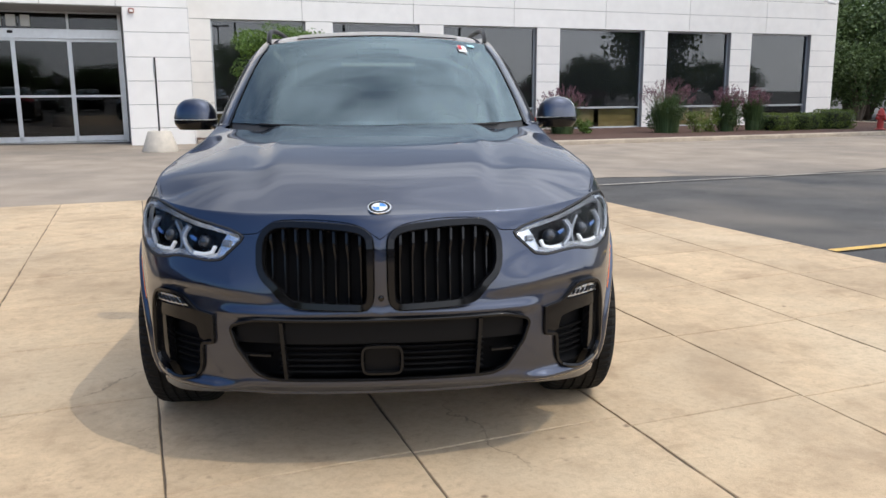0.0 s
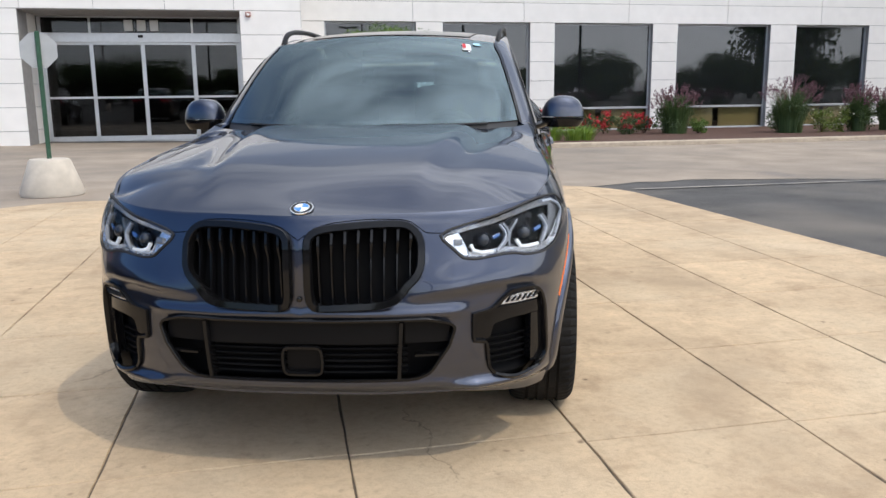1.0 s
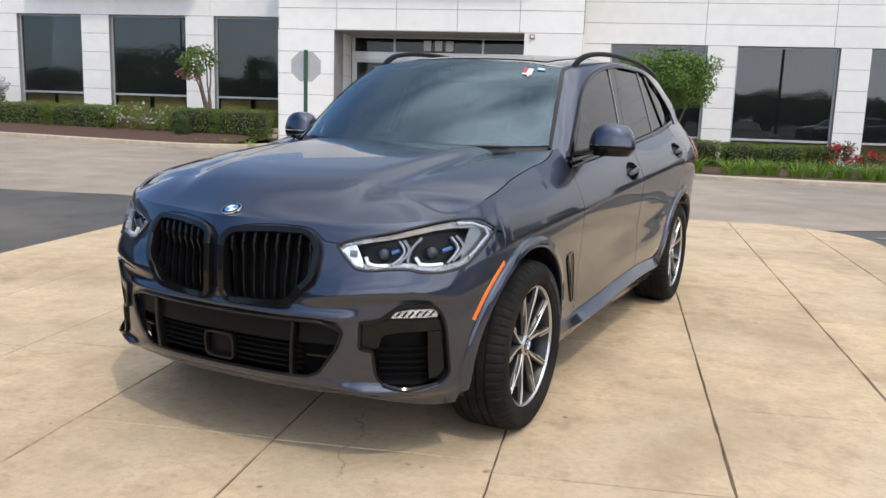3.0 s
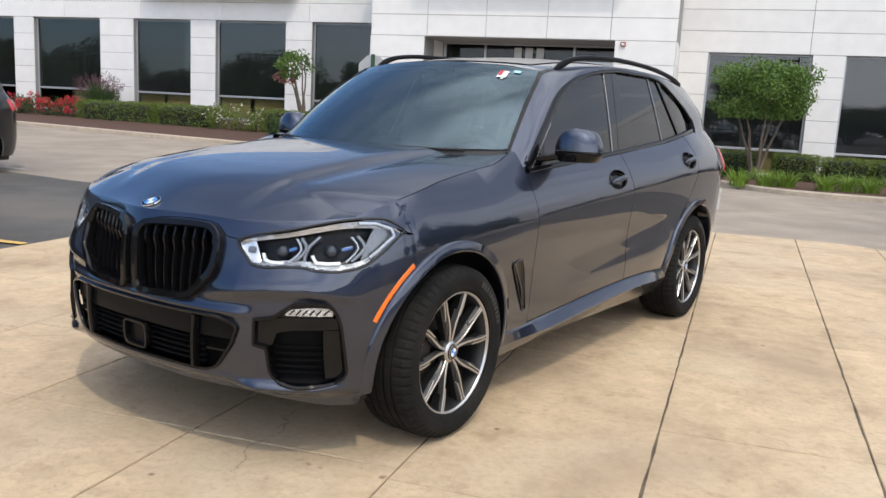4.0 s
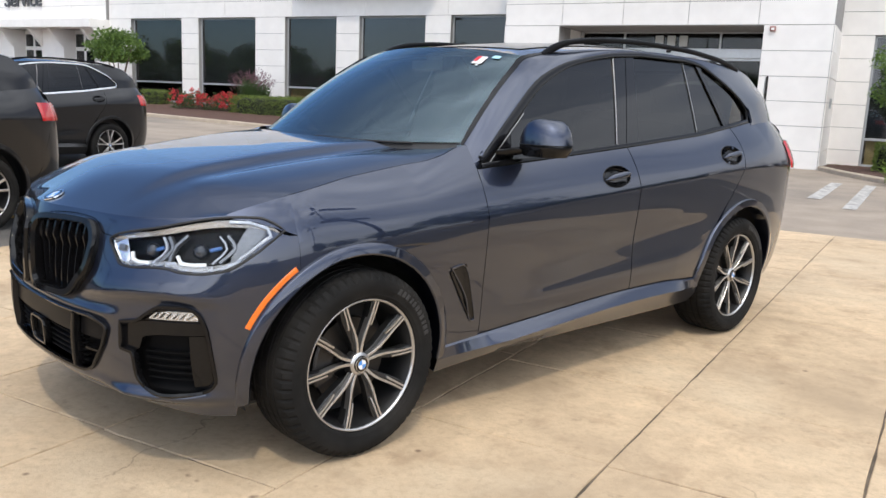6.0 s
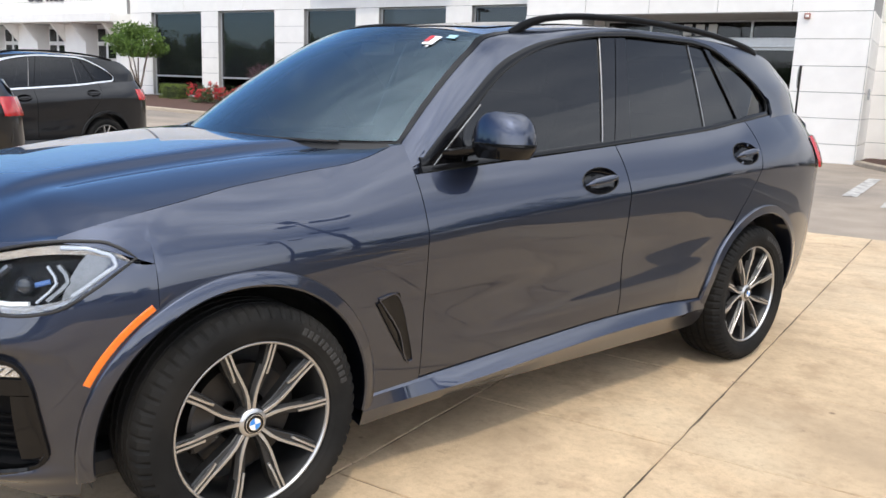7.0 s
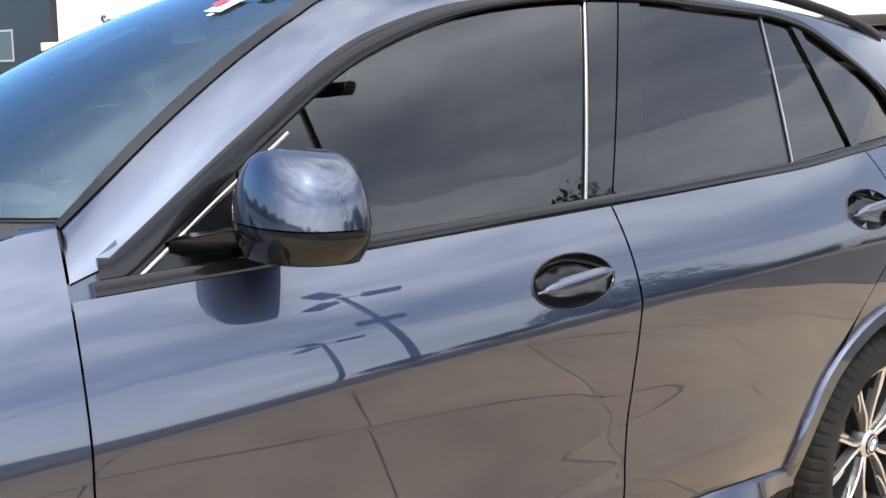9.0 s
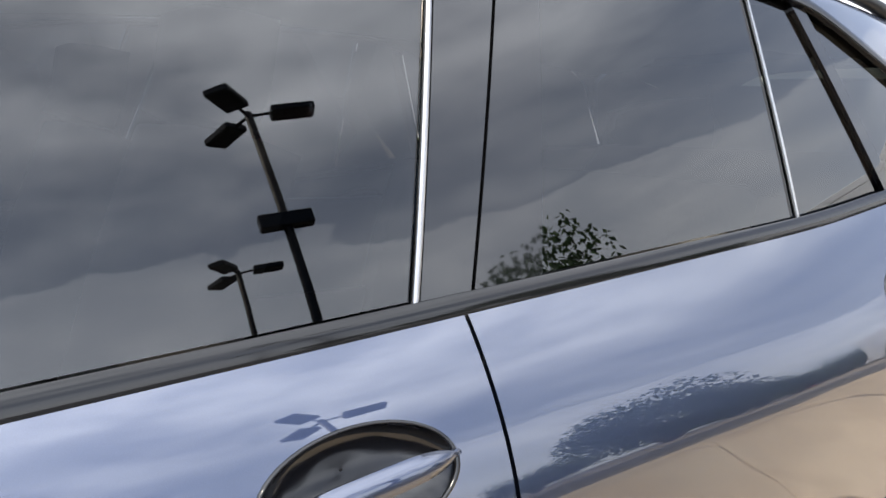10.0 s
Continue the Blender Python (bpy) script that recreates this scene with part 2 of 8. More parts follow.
CONCRETE = concrete_material()
JOINT = material("joint_dirt", (0.12, 0.092, 0.064), 0.95, vary=0.5, scale=7)
ASPHALT = material("asphalt_dark", (0.074, 0.070, 0.066), 0.82, vary=0.30, scale=1.3, bump=0.5, bump_scale=220, dark=(0.165, 0.143, 0.118), spot=0.85, spot_scale=0.42)
DRIVE = material("asphalt_worn", (0.32, 0.262, 0.205), 0.85, vary=0.18, scale=1.2, bump=0.5, bump_scale=220, dark=(0.17, 0.15, 0.13), spot=0.7, spot_scale=0.22)
KERB = material("kerb_concrete", (0.46, 0.38, 0.29), 0.85, vary=0.15, scale=8, bump=0.3, spot=0.3, spot_scale=2)
MULCH = material("mulch", (0.085, 0.042, 0.028), 0.95, vary=0.45, scale=30, bump=1.0, bump_scale=45)
LAWN = material("lawn", (0.06, 0.105, 0.03), 0.9, vary=0.35, scale=5, bump=1.0, bump_scale=60)
PANEL = material("white_wall_panel", (0.835, 0.805, 0.765), 0.55, vary=0.03, scale=3, bump=0.06, bump_scale=90, dark=(0.68, 0.645, 0.60), spot=0.18, spot_scale=0.8, object_random=0.02)
GROOVE = material("panel_joint", (0.30, 0.29, 0.28), 0.9, vary=0.1)
ALU = material("brushed_aluminium", (0.62, 0.63, 0.64), 0.38, metal=0.85, vary=0.05, scale=12)
WFRAME = material("window_frame_grey", (0.44, 0.45, 0.46), 0.45, metal=0.5, vary=0.06)
GLAZE = glass_material("dark_window_glass", (0.30, 0.31, 0.33), 1.74, veil=0.014)
LOWGLAZE = glass_material("clear_window_glass", (0.70, 0.70, 0.66), 1.5)
DOORGLAZE = glass_material("door_glass", (0.34, 0.35, 0.36), 1.5)
ROOM = material("dim_room", (0.30, 0.285, 0.27), 0.8, vary=0.2, scale=1.0)
BLIND = material("tan_blind", (0.62, 0.53, 0.30), 0.8, vary=0.12, scale=2.0)
PAINTW = material("white_road_paint", (0.46, 0.44, 0.41), 0.75, vary=0.3, scale=12, dark=(0.17, 0.16, 0.15), spot=0.85, spot_scale=5)
PAINTFADE = material("faded_road_paint", (0.36, 0.325, 0.28), 0.8, vary=0.3, scale=12, dark=(0.20, 0.18, 0.16), spot=0.9, spot_scale=3)
PAINTY = material("yellow_road_paint", (0.75, 0.47, 0.12), 0.7, vary=0.15, scale=12, dark=(0.2, 0.17, 0.1), spot=0.7, spot_scale=6)
DARKMETAL = material("dark_bronze_metal", (0.03, 0.028, 0.026), 0.45, metal=0.6, vary=0.1)


# ---- mesh helpers ----
def mesh(name, verts, faces, mats, smooth=False, slots=None):
    me = bpy.data.meshes.new(name)
    me.from_pydata([tuple(map(float, v)) for v in verts], [], [tuple(map(int, f)) for f in faces])
    for m in mats if isinstance(mats, (list, tuple)) else [mats]:
        me.materials.append(m)
    if slots is not None:
        me.polygons.foreach_set("material_index", slots)
    if smooth:
        me.polygons.foreach_set("use_smooth", [True] * len(me.polygons))
    me.update()
    return me


def part(name, me, parent=None, label="", m=None):
    ob = new(name, me)
    if parent is not None:
        ob.parent = parent
    if m is not None:
        ob.matrix_basis = m
    if label:
        ob["label"] = label
    return ob


def thing(name, label, category, group="", kind="", m=None):
    ob = new(name)
    ob.empty_display_size = 0.1
    if m is not None:
        ob.matrix_basis = m
    return tagged(ob, label, category, group, kind)


def box_mesh(name, lo, hi, mat, bevel=0.0):
    """A box with its edges broken by a bevel."""
    bm = bmesh.new()
    bmesh.ops.create_cube(bm, size=1)
    c = [(a + b) / 2 for a, b in zip(lo, hi)]
    d = [b - a for a, b in zip(lo, hi)]
    for v in bm.verts:
        v.co = [c[i] + v.co[i] * d[i] for i in range(3)]
    if bevel:
        bmesh.ops.bevel(bm, geom=bm.edges[:], offset=min(bevel, 0.45 * min(d)), segments=1, affect="EDGES")
    me = bpy.data.meshes.new(name)
    bm.to_mesh(me)
    bm.free()
    me.materials.append(mat)
    return me


def grid_faces(n, m, wrap=False, flip=False):
    """Quads of an n x m sheet of points; wrap joins the last column to the first."""
    f = []
    for i in range(n - 1):
        for j in range(m if wrap else m - 1):
            k = (j + 1) % m
            q = (i * m + j, i * m + k, (i + 1) * m + k, (i + 1) * m + j)
            f.append(q[::-1] if flip else q)
    return f


def sheet(name, P, mat, smooth=True, flip=False, wrap=False):
    P = np.asarray(P, float)
    return mesh(name, P.reshape(-1, 3), grid_faces(P.shape[0], P.shape[1], wrap, flip), mat, smooth)


def tube(name, path, radius, mat, sides=8, caps=True):
    """A round bar along a path; radius is one number, or one for each point."""
    path = np.asarray(path, float)
    rad = np.broadcast_to(np.asarray(radius, float), (len(path),))
    tan = np.gradient(path, axis=0)
    V = []
    up = np.array([0.013, 0.021, 1.0])
    for p, t, r in zip(path, tan, rad):
        t = t / np.linalg.norm(t)
        if abs(t @ up) > 0.98:
            up = np.array([1.0, 0.017, 0.01])
        a = np.cross(t, up)
        a /= np.linalg.norm(a)
        b = np.cross(a, t)
        V += [p + r * (np.cos(k) * a + np.sin(k) * b) for k in np.linspace(0, 2 * np.pi, sides, endpoint=False)]
    F = grid_faces(len(path), sides, True, True)
    if caps:
        F += [tuple(range(sides)), tuple(range(len(V) - 1, len(V) - 1 - sides, -1))]
    return mesh(name, V, F, mat, True)


def join(name, meshes):
    """Several meshes made into one; the first one's materials come first."""
    V, F, S, mats, sm = [], [], [], [], []
    for me in meshes:
        base = len(V)
        V += [tuple(v.co) for v in me.vertices]
        at = []
        for m in me.materials:
            if m not in mats:
                mats.append(m)
            at.append(mats.index(m))
        for p in me.polygons:
            F.append(tuple(base + i for i in p.vertices))
            S.append(at[p.material_index])
            sm.append(p.use_smooth)
    out = mesh(name, V, F, mats, slots=S)
    out.polygons.foreach_set("use_smooth", sm)
    return out


def spl(xs, ys):
    """A smooth curve through knots that does not overshoot."""
    x, y = np.array(xs, float), np.array(ys, float)
    h, d = np.diff(x), np.diff(y) / np.diff(x)
    s = np.zeros_like(x)
    for i in range(1, len(x) - 1):
        if d[i - 1] * d[i] > 0:
            w1, w2 = 2 * h[i] + h[i - 1], h[i] + 2 * h[i - 1]
            s[i] = (w1 + w2) / (w1 / d[i - 1] + w2 / d[i])
    s[0], s[-1] = d[0], d[-1]

    def f(q):
        q = np.clip(np.asarray(q, float), x[0], x[-1])
        i = np.clip(np.searchsorted(x, q) - 1, 0, len(x) - 2)
        u = (q - x[i]) / h[i]
        return ((1 + 2 * u) * (1 - u) ** 2 * y[i] + u * (1 - u) ** 2 * h[i] * s[i]
                + u * u * (3 - 2 * u) * y[i + 1] + u * u * (u - 1) * h[i] * s[i + 1])
    return f


# ---- the lot: everything but the car is laid out along the showroom's front ----
TURN = radians(18.28)
LOT = Matrix.Rotation(TURN, 4, "Z")                       # a along the front, b away from the camera's side
UA, UB = np.array([np.cos(TURN), np.sin(TURN)]), np.array([-np.sin(TURN), np.cos(TURN)])
FRONT = 23.78 * math.cos(TURN)                            # b of the showroom's front


def rise(a, b):
    """The lot climbs gently towards its west side."""
    x = a * UA[0] + b * UB[0]
    t = -(x + 9.0)
    return 0.022 * (t + np.sqrt(t * t + 9.0)) / 2 - 0.0055


def flat_sheet(name, avals, bvals, lift, mat):
    P = np.array([[(a, b, rise(a, b) + lift) for b in bvals] for a in avals])
    me = sheet(name, P, mat, True, True)
    return me


far = [-900, -400, -200, -120, -80, -60, -50]
spread = far + list(range(-45, 46, 3)) + [50, 60, 80, 120, 200, 400, 900]
ground = part("ground", flat_sheet("ground", spread, spread, -0.019, ASPHALT), m=LOT)
tagged(ground, "dark sealed asphalt of the car lot, patched and stained", "ground", kind="structure")
road_mesh = flat_sheet("road", list(np.arange(-60, 60.1, 0.4)), [7.25, 8.5, 10, 11.5, 13, 15, 17, 19, 21], -0.012, DRIVE)
wear = random.Random(8)
for k, v in enumerate(road_mesh.vertices):                # its near edge is worn and ragged
    if k % 9 == 0:
        v.co.y += 0.35 * math.sin(v.co.x * 0.37) + 0.22 * math.sin(v.co.x * 1.1 + 1.0) + wear.uniform(-0.12, 0.12)
road = part("road", road_mesh, m=LOT)
tagged(road, "worn pale asphalt drive in front of the showroom", "road", kind="structure")

# pavement: concrete pad of squares
A_EDGE = [-3.93, -2.83, -1.91, -1.0, -0.09, 0.835, 1.755, 2.64, 3.54, 4.55]
A_LEAN = [0.0, 0.010, 0.014, 0.020, 0.030, 0.032, 0.046, 0.057, 0.058, 0.0]    # the joints fan out a little
PAD_BACK, PAD_FRONT, PAD_R = 7.75, -11.0, 1.35


def clip(poly, p, n):
    """The part of a convex polygon on the inner side of the line through p with outward normal n."""
    out = []
    for i, a in enumerate(poly):
        b = poly[(i + 1) % len(poly)]
        da, db = (a - p) @ n, (b - p) @ n
        if da <= 0:
            out.append(a)
        if da * db < 0:
            out.append(a + (b - a) * da / (da - db))
    return out


def pad_clip(poly):
    for k in range(9):
        ang = radians(90 * k / 8)
        for side in (-1, 1):
            n = np.array([side * math.cos(ang), math.sin(ang)])
            c = np.array([4.55 - PAD_R if side > 0 else -3.93 + PAD_R, PAD_BACK - PAD_R])
            poly = clip(poly, c + n * PAD_R, n)
            if len(poly) < 3:
                return []
    return poly


pad = tagged(new("pavement"), "tan concrete pad of large square slabs with dark joints", "pavement", kind="structure")
base_poly = pad_clip([np.array(p, float) for p in ((-3.93, PAD_FRONT), (4.55, PAD_FRONT), (4.55, PAD_BACK), (-3.93, PAD_BACK))])
nb = len(base_poly)
V = [(p[0], p[1], z) for z in (-0.05, -0.0075) for p in base_poly]
F = [tuple(range(nb, 2 * nb))] + [(i, (i + 1) % nb, nb + (i + 1) % nb, nb + i) for i in range(nb)]
pad.matrix_basis = LOT
part("joint_bed", mesh("joint_bed", V, F, JOINT), pad)
rnd = random.Random(5)


def slab(poly):
    """One concrete square with broken edges."""
    c = sum(poly) / len(poly)
    edge = []
    for k, q in enumerate(poly):
        r = poly[(k + 1) % len(poly)]
        run = np.linalg.norm(r - q)
        steps = max(1, min(9, int(run / 0.11)))
        out = np.array([(r - q)[1], -(r - q)[0]]) / run
        edge += [q + (r - q) * (j / steps) + out * (rnd.gauss(0, 0.0016) if j else 0.0) for j in range(steps)]
    poly = edge
    rings = []
    for inset, z in ((0.0036, -0.04), (0.0036, -0.004), (0.0060, 0.0)):
        ring = []
        for q in poly:
            d = c - q
            ring.append((*(q + d / np.linalg.norm(d) * inset * 1.4), z))
        rings.append(ring)
    n = len(poly)
    V = [v for r in rings for v in r]
    F = [tuple(range(2 * n, 3 * n))]
    for k in range(2):
        F += [(k * n + i, k * n + (i + 1) % n, (k + 1) * n + (i + 1) % n, (k + 1) * n + i) for i in range(n)]
    return mesh("slab", V, F, CONCRETE)


for i in range(len(A_EDGE) - 1):
    off = (0.20, 0.20, 0.32, 0.31, 0.30, 0.20, 0.18, 0.20, 0.16)[i]
    b = off - 0.98 * 11
    while b < PAD_BACK:
        b1 = b + 0.98
        if b1 > PAD_BACK - 0.4:
            b1 = PAD_BACK
        l0, l1 = A_LEAN[i], A_LEAN[i + 1]
        poly = pad_clip([np.array(p, float) for p in ((A_EDGE[i] + l0 * b, b), (A_EDGE[i + 1] + l1 * b, b), (A_EDGE[i + 1] + l1 * b1, b1), (A_EDGE[i] + l0 * b1, b1))])
        if len(poly) >= 3:
            ob = part("slab", slab(poly), pad)
            ob.location.z = rnd.uniform(-0.0015, 0.0)
        b = b1

# ---- showroom ----
SHOW = Matrix.Translation((0, 23.78, 0)) @ LOT             # s along the front, y 0 at the front's face, -y towards the drive
showroom = tagged(new("showroom"), "white panelled car showroom with large dark windows and a deep entrance portal", "building", kind="structure")
showroom.matrix_basis = SHOW
H = 7.6


def panels(s0, s1, z0, z1, y, rows, cols, parent, name="panel"):
    """White panels, proud of the wall, with open joints between them."""
    g = 0.007
    for i in range(len(rows) - 1):
        for j in range(len(cols) - 1):
            a, b, c, d = cols[j], cols[j + 1], rows[i], rows[i + 1]
            part(name, box_mesh(name, (a + g, y - 0.03, c + g), (b - g, y - 0.002, d - g), PANEL, 0.004), parent)


def wall_block(s0, s1, z0, z1, y0, y1):
    return part("wall_core", box_mesh("wall_core", (s0, y0, z0), (s1, y1, z1), GROOVE), showroom)


def cuts(lo, hi, step):
    n = max(1, round((hi - lo) / step))
    return [lo + (hi - lo) * k / n for k in range(n + 1)]


def window(s0, s1, z0, zt, z1, number):
    """A tall dark pane above a low spandrel light, in a grey metal frame set back in the wall."""
    w = tagged(new("window_%d" % number), "tall dark reflective showroom window in a grey metal frame", "window", kind="structure")
    w.matrix_basis = SHOW
    y = 0.16
    f = 0.055
    bars = [((s0, y - 0.03, z0), (s0 + f, y + 0.05, z1)), ((s1 - f, y - 0.03, z0), (s1, y + 0.05, z1)),
            ((s0 + f, y - 0.03, z1 - f), (s1 - f, y + 0.05, z1)), ((s0 + f, y - 0.03, z0), (s1 - f, y + 0.05, z0 + f)),
            ((s0 + f, y - 0.035, zt - 0.035), (s1 - f, y + 0.05, zt + 0.035))]
    part("window_frame", join("window_frame", [box_mesh("b", a, b, WFRAME, 0.006) for a, b in bars]), w)
    part("pane", box_mesh("pane", (s0 + f, y, zt + 0.035), (s1 - f, y + 0.012, z1 - f), GLAZE), w)
    part("pane", box_mesh("pane", (s0 + f, y, z0 + f), (s1 - f, y + 0.012, zt - 0.035), LOWGLAZE), w, "clear low pane").visible_shadow = False
    part("sill", box_mesh("sill", (s0 - 0.03, -0.06, z0 - 0.05), (s1 + 0.03, y + 0.02, z0), ALU, 0.006), w)
    # tan lower blinds, seen in the lower light
    part("blind", box_mesh("blind", (s0 + 0.1, y + 0.10, z0 + 0.02), (s0 + (s1 - s0) * 0.46, y + 0.12, zt - 0.05), BLIND, 0.004), w)
    part("blind", box_mesh("blind", (s0 + (s1 - s0) * 0.52, y + 0.10, z0 + 0.02), (s1 - 0.1, y + 0.12, zt - 0.05), BLIND, 0.004), w)


RIGHT = [(-5.70, -2.83), (-1.95, 0.97), (1.83, 5.33), (6.26, 9.81), (10.84, 13.79), (14.81, 17.82)]
LEFT = [(-34.68, -31.62), (-30.65, -27.57), (-26.07, -23.62), (-22.58, -19.78), (-18.76, -16.2)]
END_R, END_L = 19.15, -36.05


def wing(wins, s0, s1, z0, zt, z1, number):
    edges = [s0] + [v for w in wins for v in w] + [s1]
    for i in range(0, len(edges), 2):                     # piers
        a, b = edges[i], edges[i + 1]
        if b - a < 0.05:
            continue
        wall_block(a, b, -0.3, z1, 0.0, 0.34)
        panels(a, b, 0, z1, 0.0, [-0.1] + [z1 - 0.62 * k for k in range(6, -1, -1) if z1 - 0.62 * k > 0.15], cuts(a, b, 1.25), showroom)
    wall_block(s0, s1, z1, H, 0.0, 0.34)
    panels(s0, s1, z1, H, 0.0, [z1 + k for k in (0, 0.62, 1.24, 2.1, 2.9)] + [H], cuts(s0, s1, 3.6), showroom)
    for k, (a, b) in enumerate(wins):
        if z0 > 0.3:
            wall_block(a, b, -0.3, z0 - 0.05, 0.0, 0.34)
            panels(a, b, 0, z0, 0.0, [-0.1, z0 - 0.06], cuts(a, b, 1.5), showroom)
        window(a, b, z0, zt, z1, number + k)


wing(RIGHT, -6.6, END_R, 0.02, 0.77, 3.55, 1)
wing(LEFT, END_L, -15.45, 0.72, 1.55, 4.2, 7)

# entrance portal
PY = -2.56
P0, P1, O0, O1, OT = -15.5, -6.55, -13.78, -8.2, 3.59
for a, b, c, d in ((P0, O0, -0.3, H), (O1, P1, -0.3, H), (O0, O1, OT, H)):
    wall_block(a, b, c, d, PY, PY + 0.9)
rows = [-0.05, 0.45, 1.07, 1.69, 2.31, 2.95, OT]
panels(P0, O0, 0, OT, PY, rows, [P0, O0], showroom)
panels(O1, P1, 0, OT, PY, rows, [O1, P1], showroom)
panels(P0, P1, OT, H, PY, [OT, 4.2, 4.85, 5.5, 6.4, H], cuts(P0, P1, 1.8), showroom)
for sx in (P0, P1):                                       # returns of the portal back to the front
    wall_block(sx if sx == P0 else sx - 0.34, sx + 0.34 if sx == P0 else sx, -0.3, H, PY + 0.9, 0.0)
    for i in range(len(rows) - 1):
        for j in range(2):
            lo = (sx - 0.03, PY + 1.28 * j + 0.007, rows[i] + 0.007)
            hi = (sx - 0.002, PY + 1.28 * (j + 1) - 0.007, rows[i + 1] - 0.007)
            if sx == P1:
                lo, hi = (sx + 0.002, *lo[1:]), (sx + 0.03, *hi[1:])
            part("panel", box_mesh("panel", lo, hi, PANEL, 0.004), showroom)
DY = -0.75
for a, b in ((O0 - 0.2, O0 - 0.03), (O1 + 0.03, O1 + 0.2)):   # sides of the deep entrance
    wall_block(a, b, -0.1, OT, PY + 0.9, 0.0)
    for z in range(6):
        part("panel", box_mesh("panel", ((O0 - 0.028) if a < O0 else O1 + 0.002, PY + 0.004, rows[z] + 0.007), ((O0 - 0.002) if a < O0 else O1 + 0.028, DY, rows[z + 1] - 0.007), PANEL, 0.003), showroom)
part("soffit", box_mesh("soffit", (O0, PY + 0.01, OT - 0.02), (O1, DY + 0.2, OT - 0.002), GROOVE), showroom)
ent = tagged(new("door_1"), "glazed sliding entrance doors in an aluminium frame with transom lights", "door", kind="structure")
ent.matrix_basis = SHOW
T0, T1, TZ = O0 + 0.02, O1 - 0.02, 2.85
bars = [((T0, DY, 0), (T0 + 0.09, DY + 0.12, OT)), ((T1 - 0.09, DY, 0), (T1, DY + 0.12, OT)),
        ((T0, DY - 0.04, TZ), (T1, DY + 0.14, TZ + 0.26)), ((T0, DY, OT - 0.06), (T1, DY + 0.12, OT)), ((T0, DY, 0.0), (T1, DY + 0.12, 0.04))]
cols = [T0 + (T1 - T0) * k for k in (0.0, 0.248, 0.50, 0.752, 1.0)]
bars += [((c - 0.03, DY, TZ + 0.26), (c + 0.03, DY + 0.1, OT)) for c in (cols[1], cols[3])]
part("door_frame", join("door_frame", [box_mesh("b", a, b, ALU, 0.006) for a, b in bars]), ent)
for i in range(4):
    a, b = cols[i] + (0.09 if i == 0 else 0), cols[i + 1] - (0.09 if i == 3 else 0)
    y = DY + (0.02 if i in (1, 2) else 0.06)
    fb = [((a, y, 0.05), (a + 0.055, y + 0.04, TZ)), ((b - 0.055, y, 0.05), (b, y + 0.04, TZ)), ((a, y, TZ - 0.07), (b, y + 0.04, TZ)),
          ((a, y, 0.05), (b, y + 0.04, 0.2)), ((a, y, 1.27), (b, y + 0.04, 1.33))]
    leaf = part("door_leaf", join("door_leaf", [box_mesh("b", p, q, ALU, 0.005) for p, q in fb]), ent)
    part("pane", box_mesh("pane", (a + 0.05, y + 0.015, 0.19), (b - 0.05, y + 0.025, 1.275), DOORGLAZE), leaf)
    part("pane", box_mesh("pane", (a + 0.05, y + 0.015, 1.325), (b - 0.05, y + 0.025, TZ - 0.06), DOORGLAZE), leaf)
for i in range(4):
    if i == 1:
        a, b = cols[1] + 0.03, cols[3] - 0.03
    elif i == 2:
        continue
    else:
        a, b = (T0 + 0.09, cols[1] - 0.03) if i == 0 else (cols[3] + 0.03, T1 - 0.09)
    part("transom_pane", box_mesh("transom_pane", (a, DY + 0.05, TZ + 0.26), (b, DY + 0.06, OT - 0.06), DOORGLAZE), ent)

# rooms behind the glass
for nm, a, b, y0, y1 in (("back_wall", -36, 19.1, 6.0, 6.2), ("end_wall_west", -36.0, -35.8, 0.34, 6.0), ("end_wall_east", 18.9, 19.1, 0.34, 6.0)):
    w = part(nm, box_mesh(nm, (a, y0, -0.3), (b, y1, H), ROOM), m=SHOW)
    tagged(w, "plain dim inner wall of the showroom", "wall", kind="structure")
fl = part("showroom_floor", box_mesh("showroom_floor", (-36, DY + 0.13, -0.06), (19.1, 6.0, 0.0), ROOM), m=SHOW)
tagged(fl, "grey tiled showroom floor", "floor", kind="structure")
ce = part("ceiling", box_mesh("ceiling", (-36, 0.34, 4.6), (19.1, 6.0, 4.8), ROOM), m=SHOW)
tagged(ce, "plain dark showroom ceiling", "ceiling", kind="structure")
ce = part("portal_ceiling", box_mesh("portal_ceiling", (P0 + 0.34, PY + 0.9, OT), (P1 - 0.34, 0.0, OT + 0.2), PANEL), m=SHOW)
tagged(ce, "white soffit of the entrance portal", "ceiling", kind="structure")
rf = part("showroom_roof", join("showroom_roof", [box_mesh("r", (END_L, -0.04, H), (END_R, 9.0, H + 0.25), PANEL, 0.02), box_mesh("r", (P0 - 0.04, PY - 0.04, H), (P1 + 0.04, -0.045, H + 0.25), PANEL, 0.02)]), m=SHOW)
tagged(rf, "flat white roof edge of the showroom", "roof", kind="structure")
ew = part("wall_east", box_mesh("wall_east", (END_R - 0.3, 0.34, -0.3), (END_R, 9.0, H), PANEL), m=SHOW)
tagged(ew, "white panelled end wall of the showroom", "wall", kind="structure")

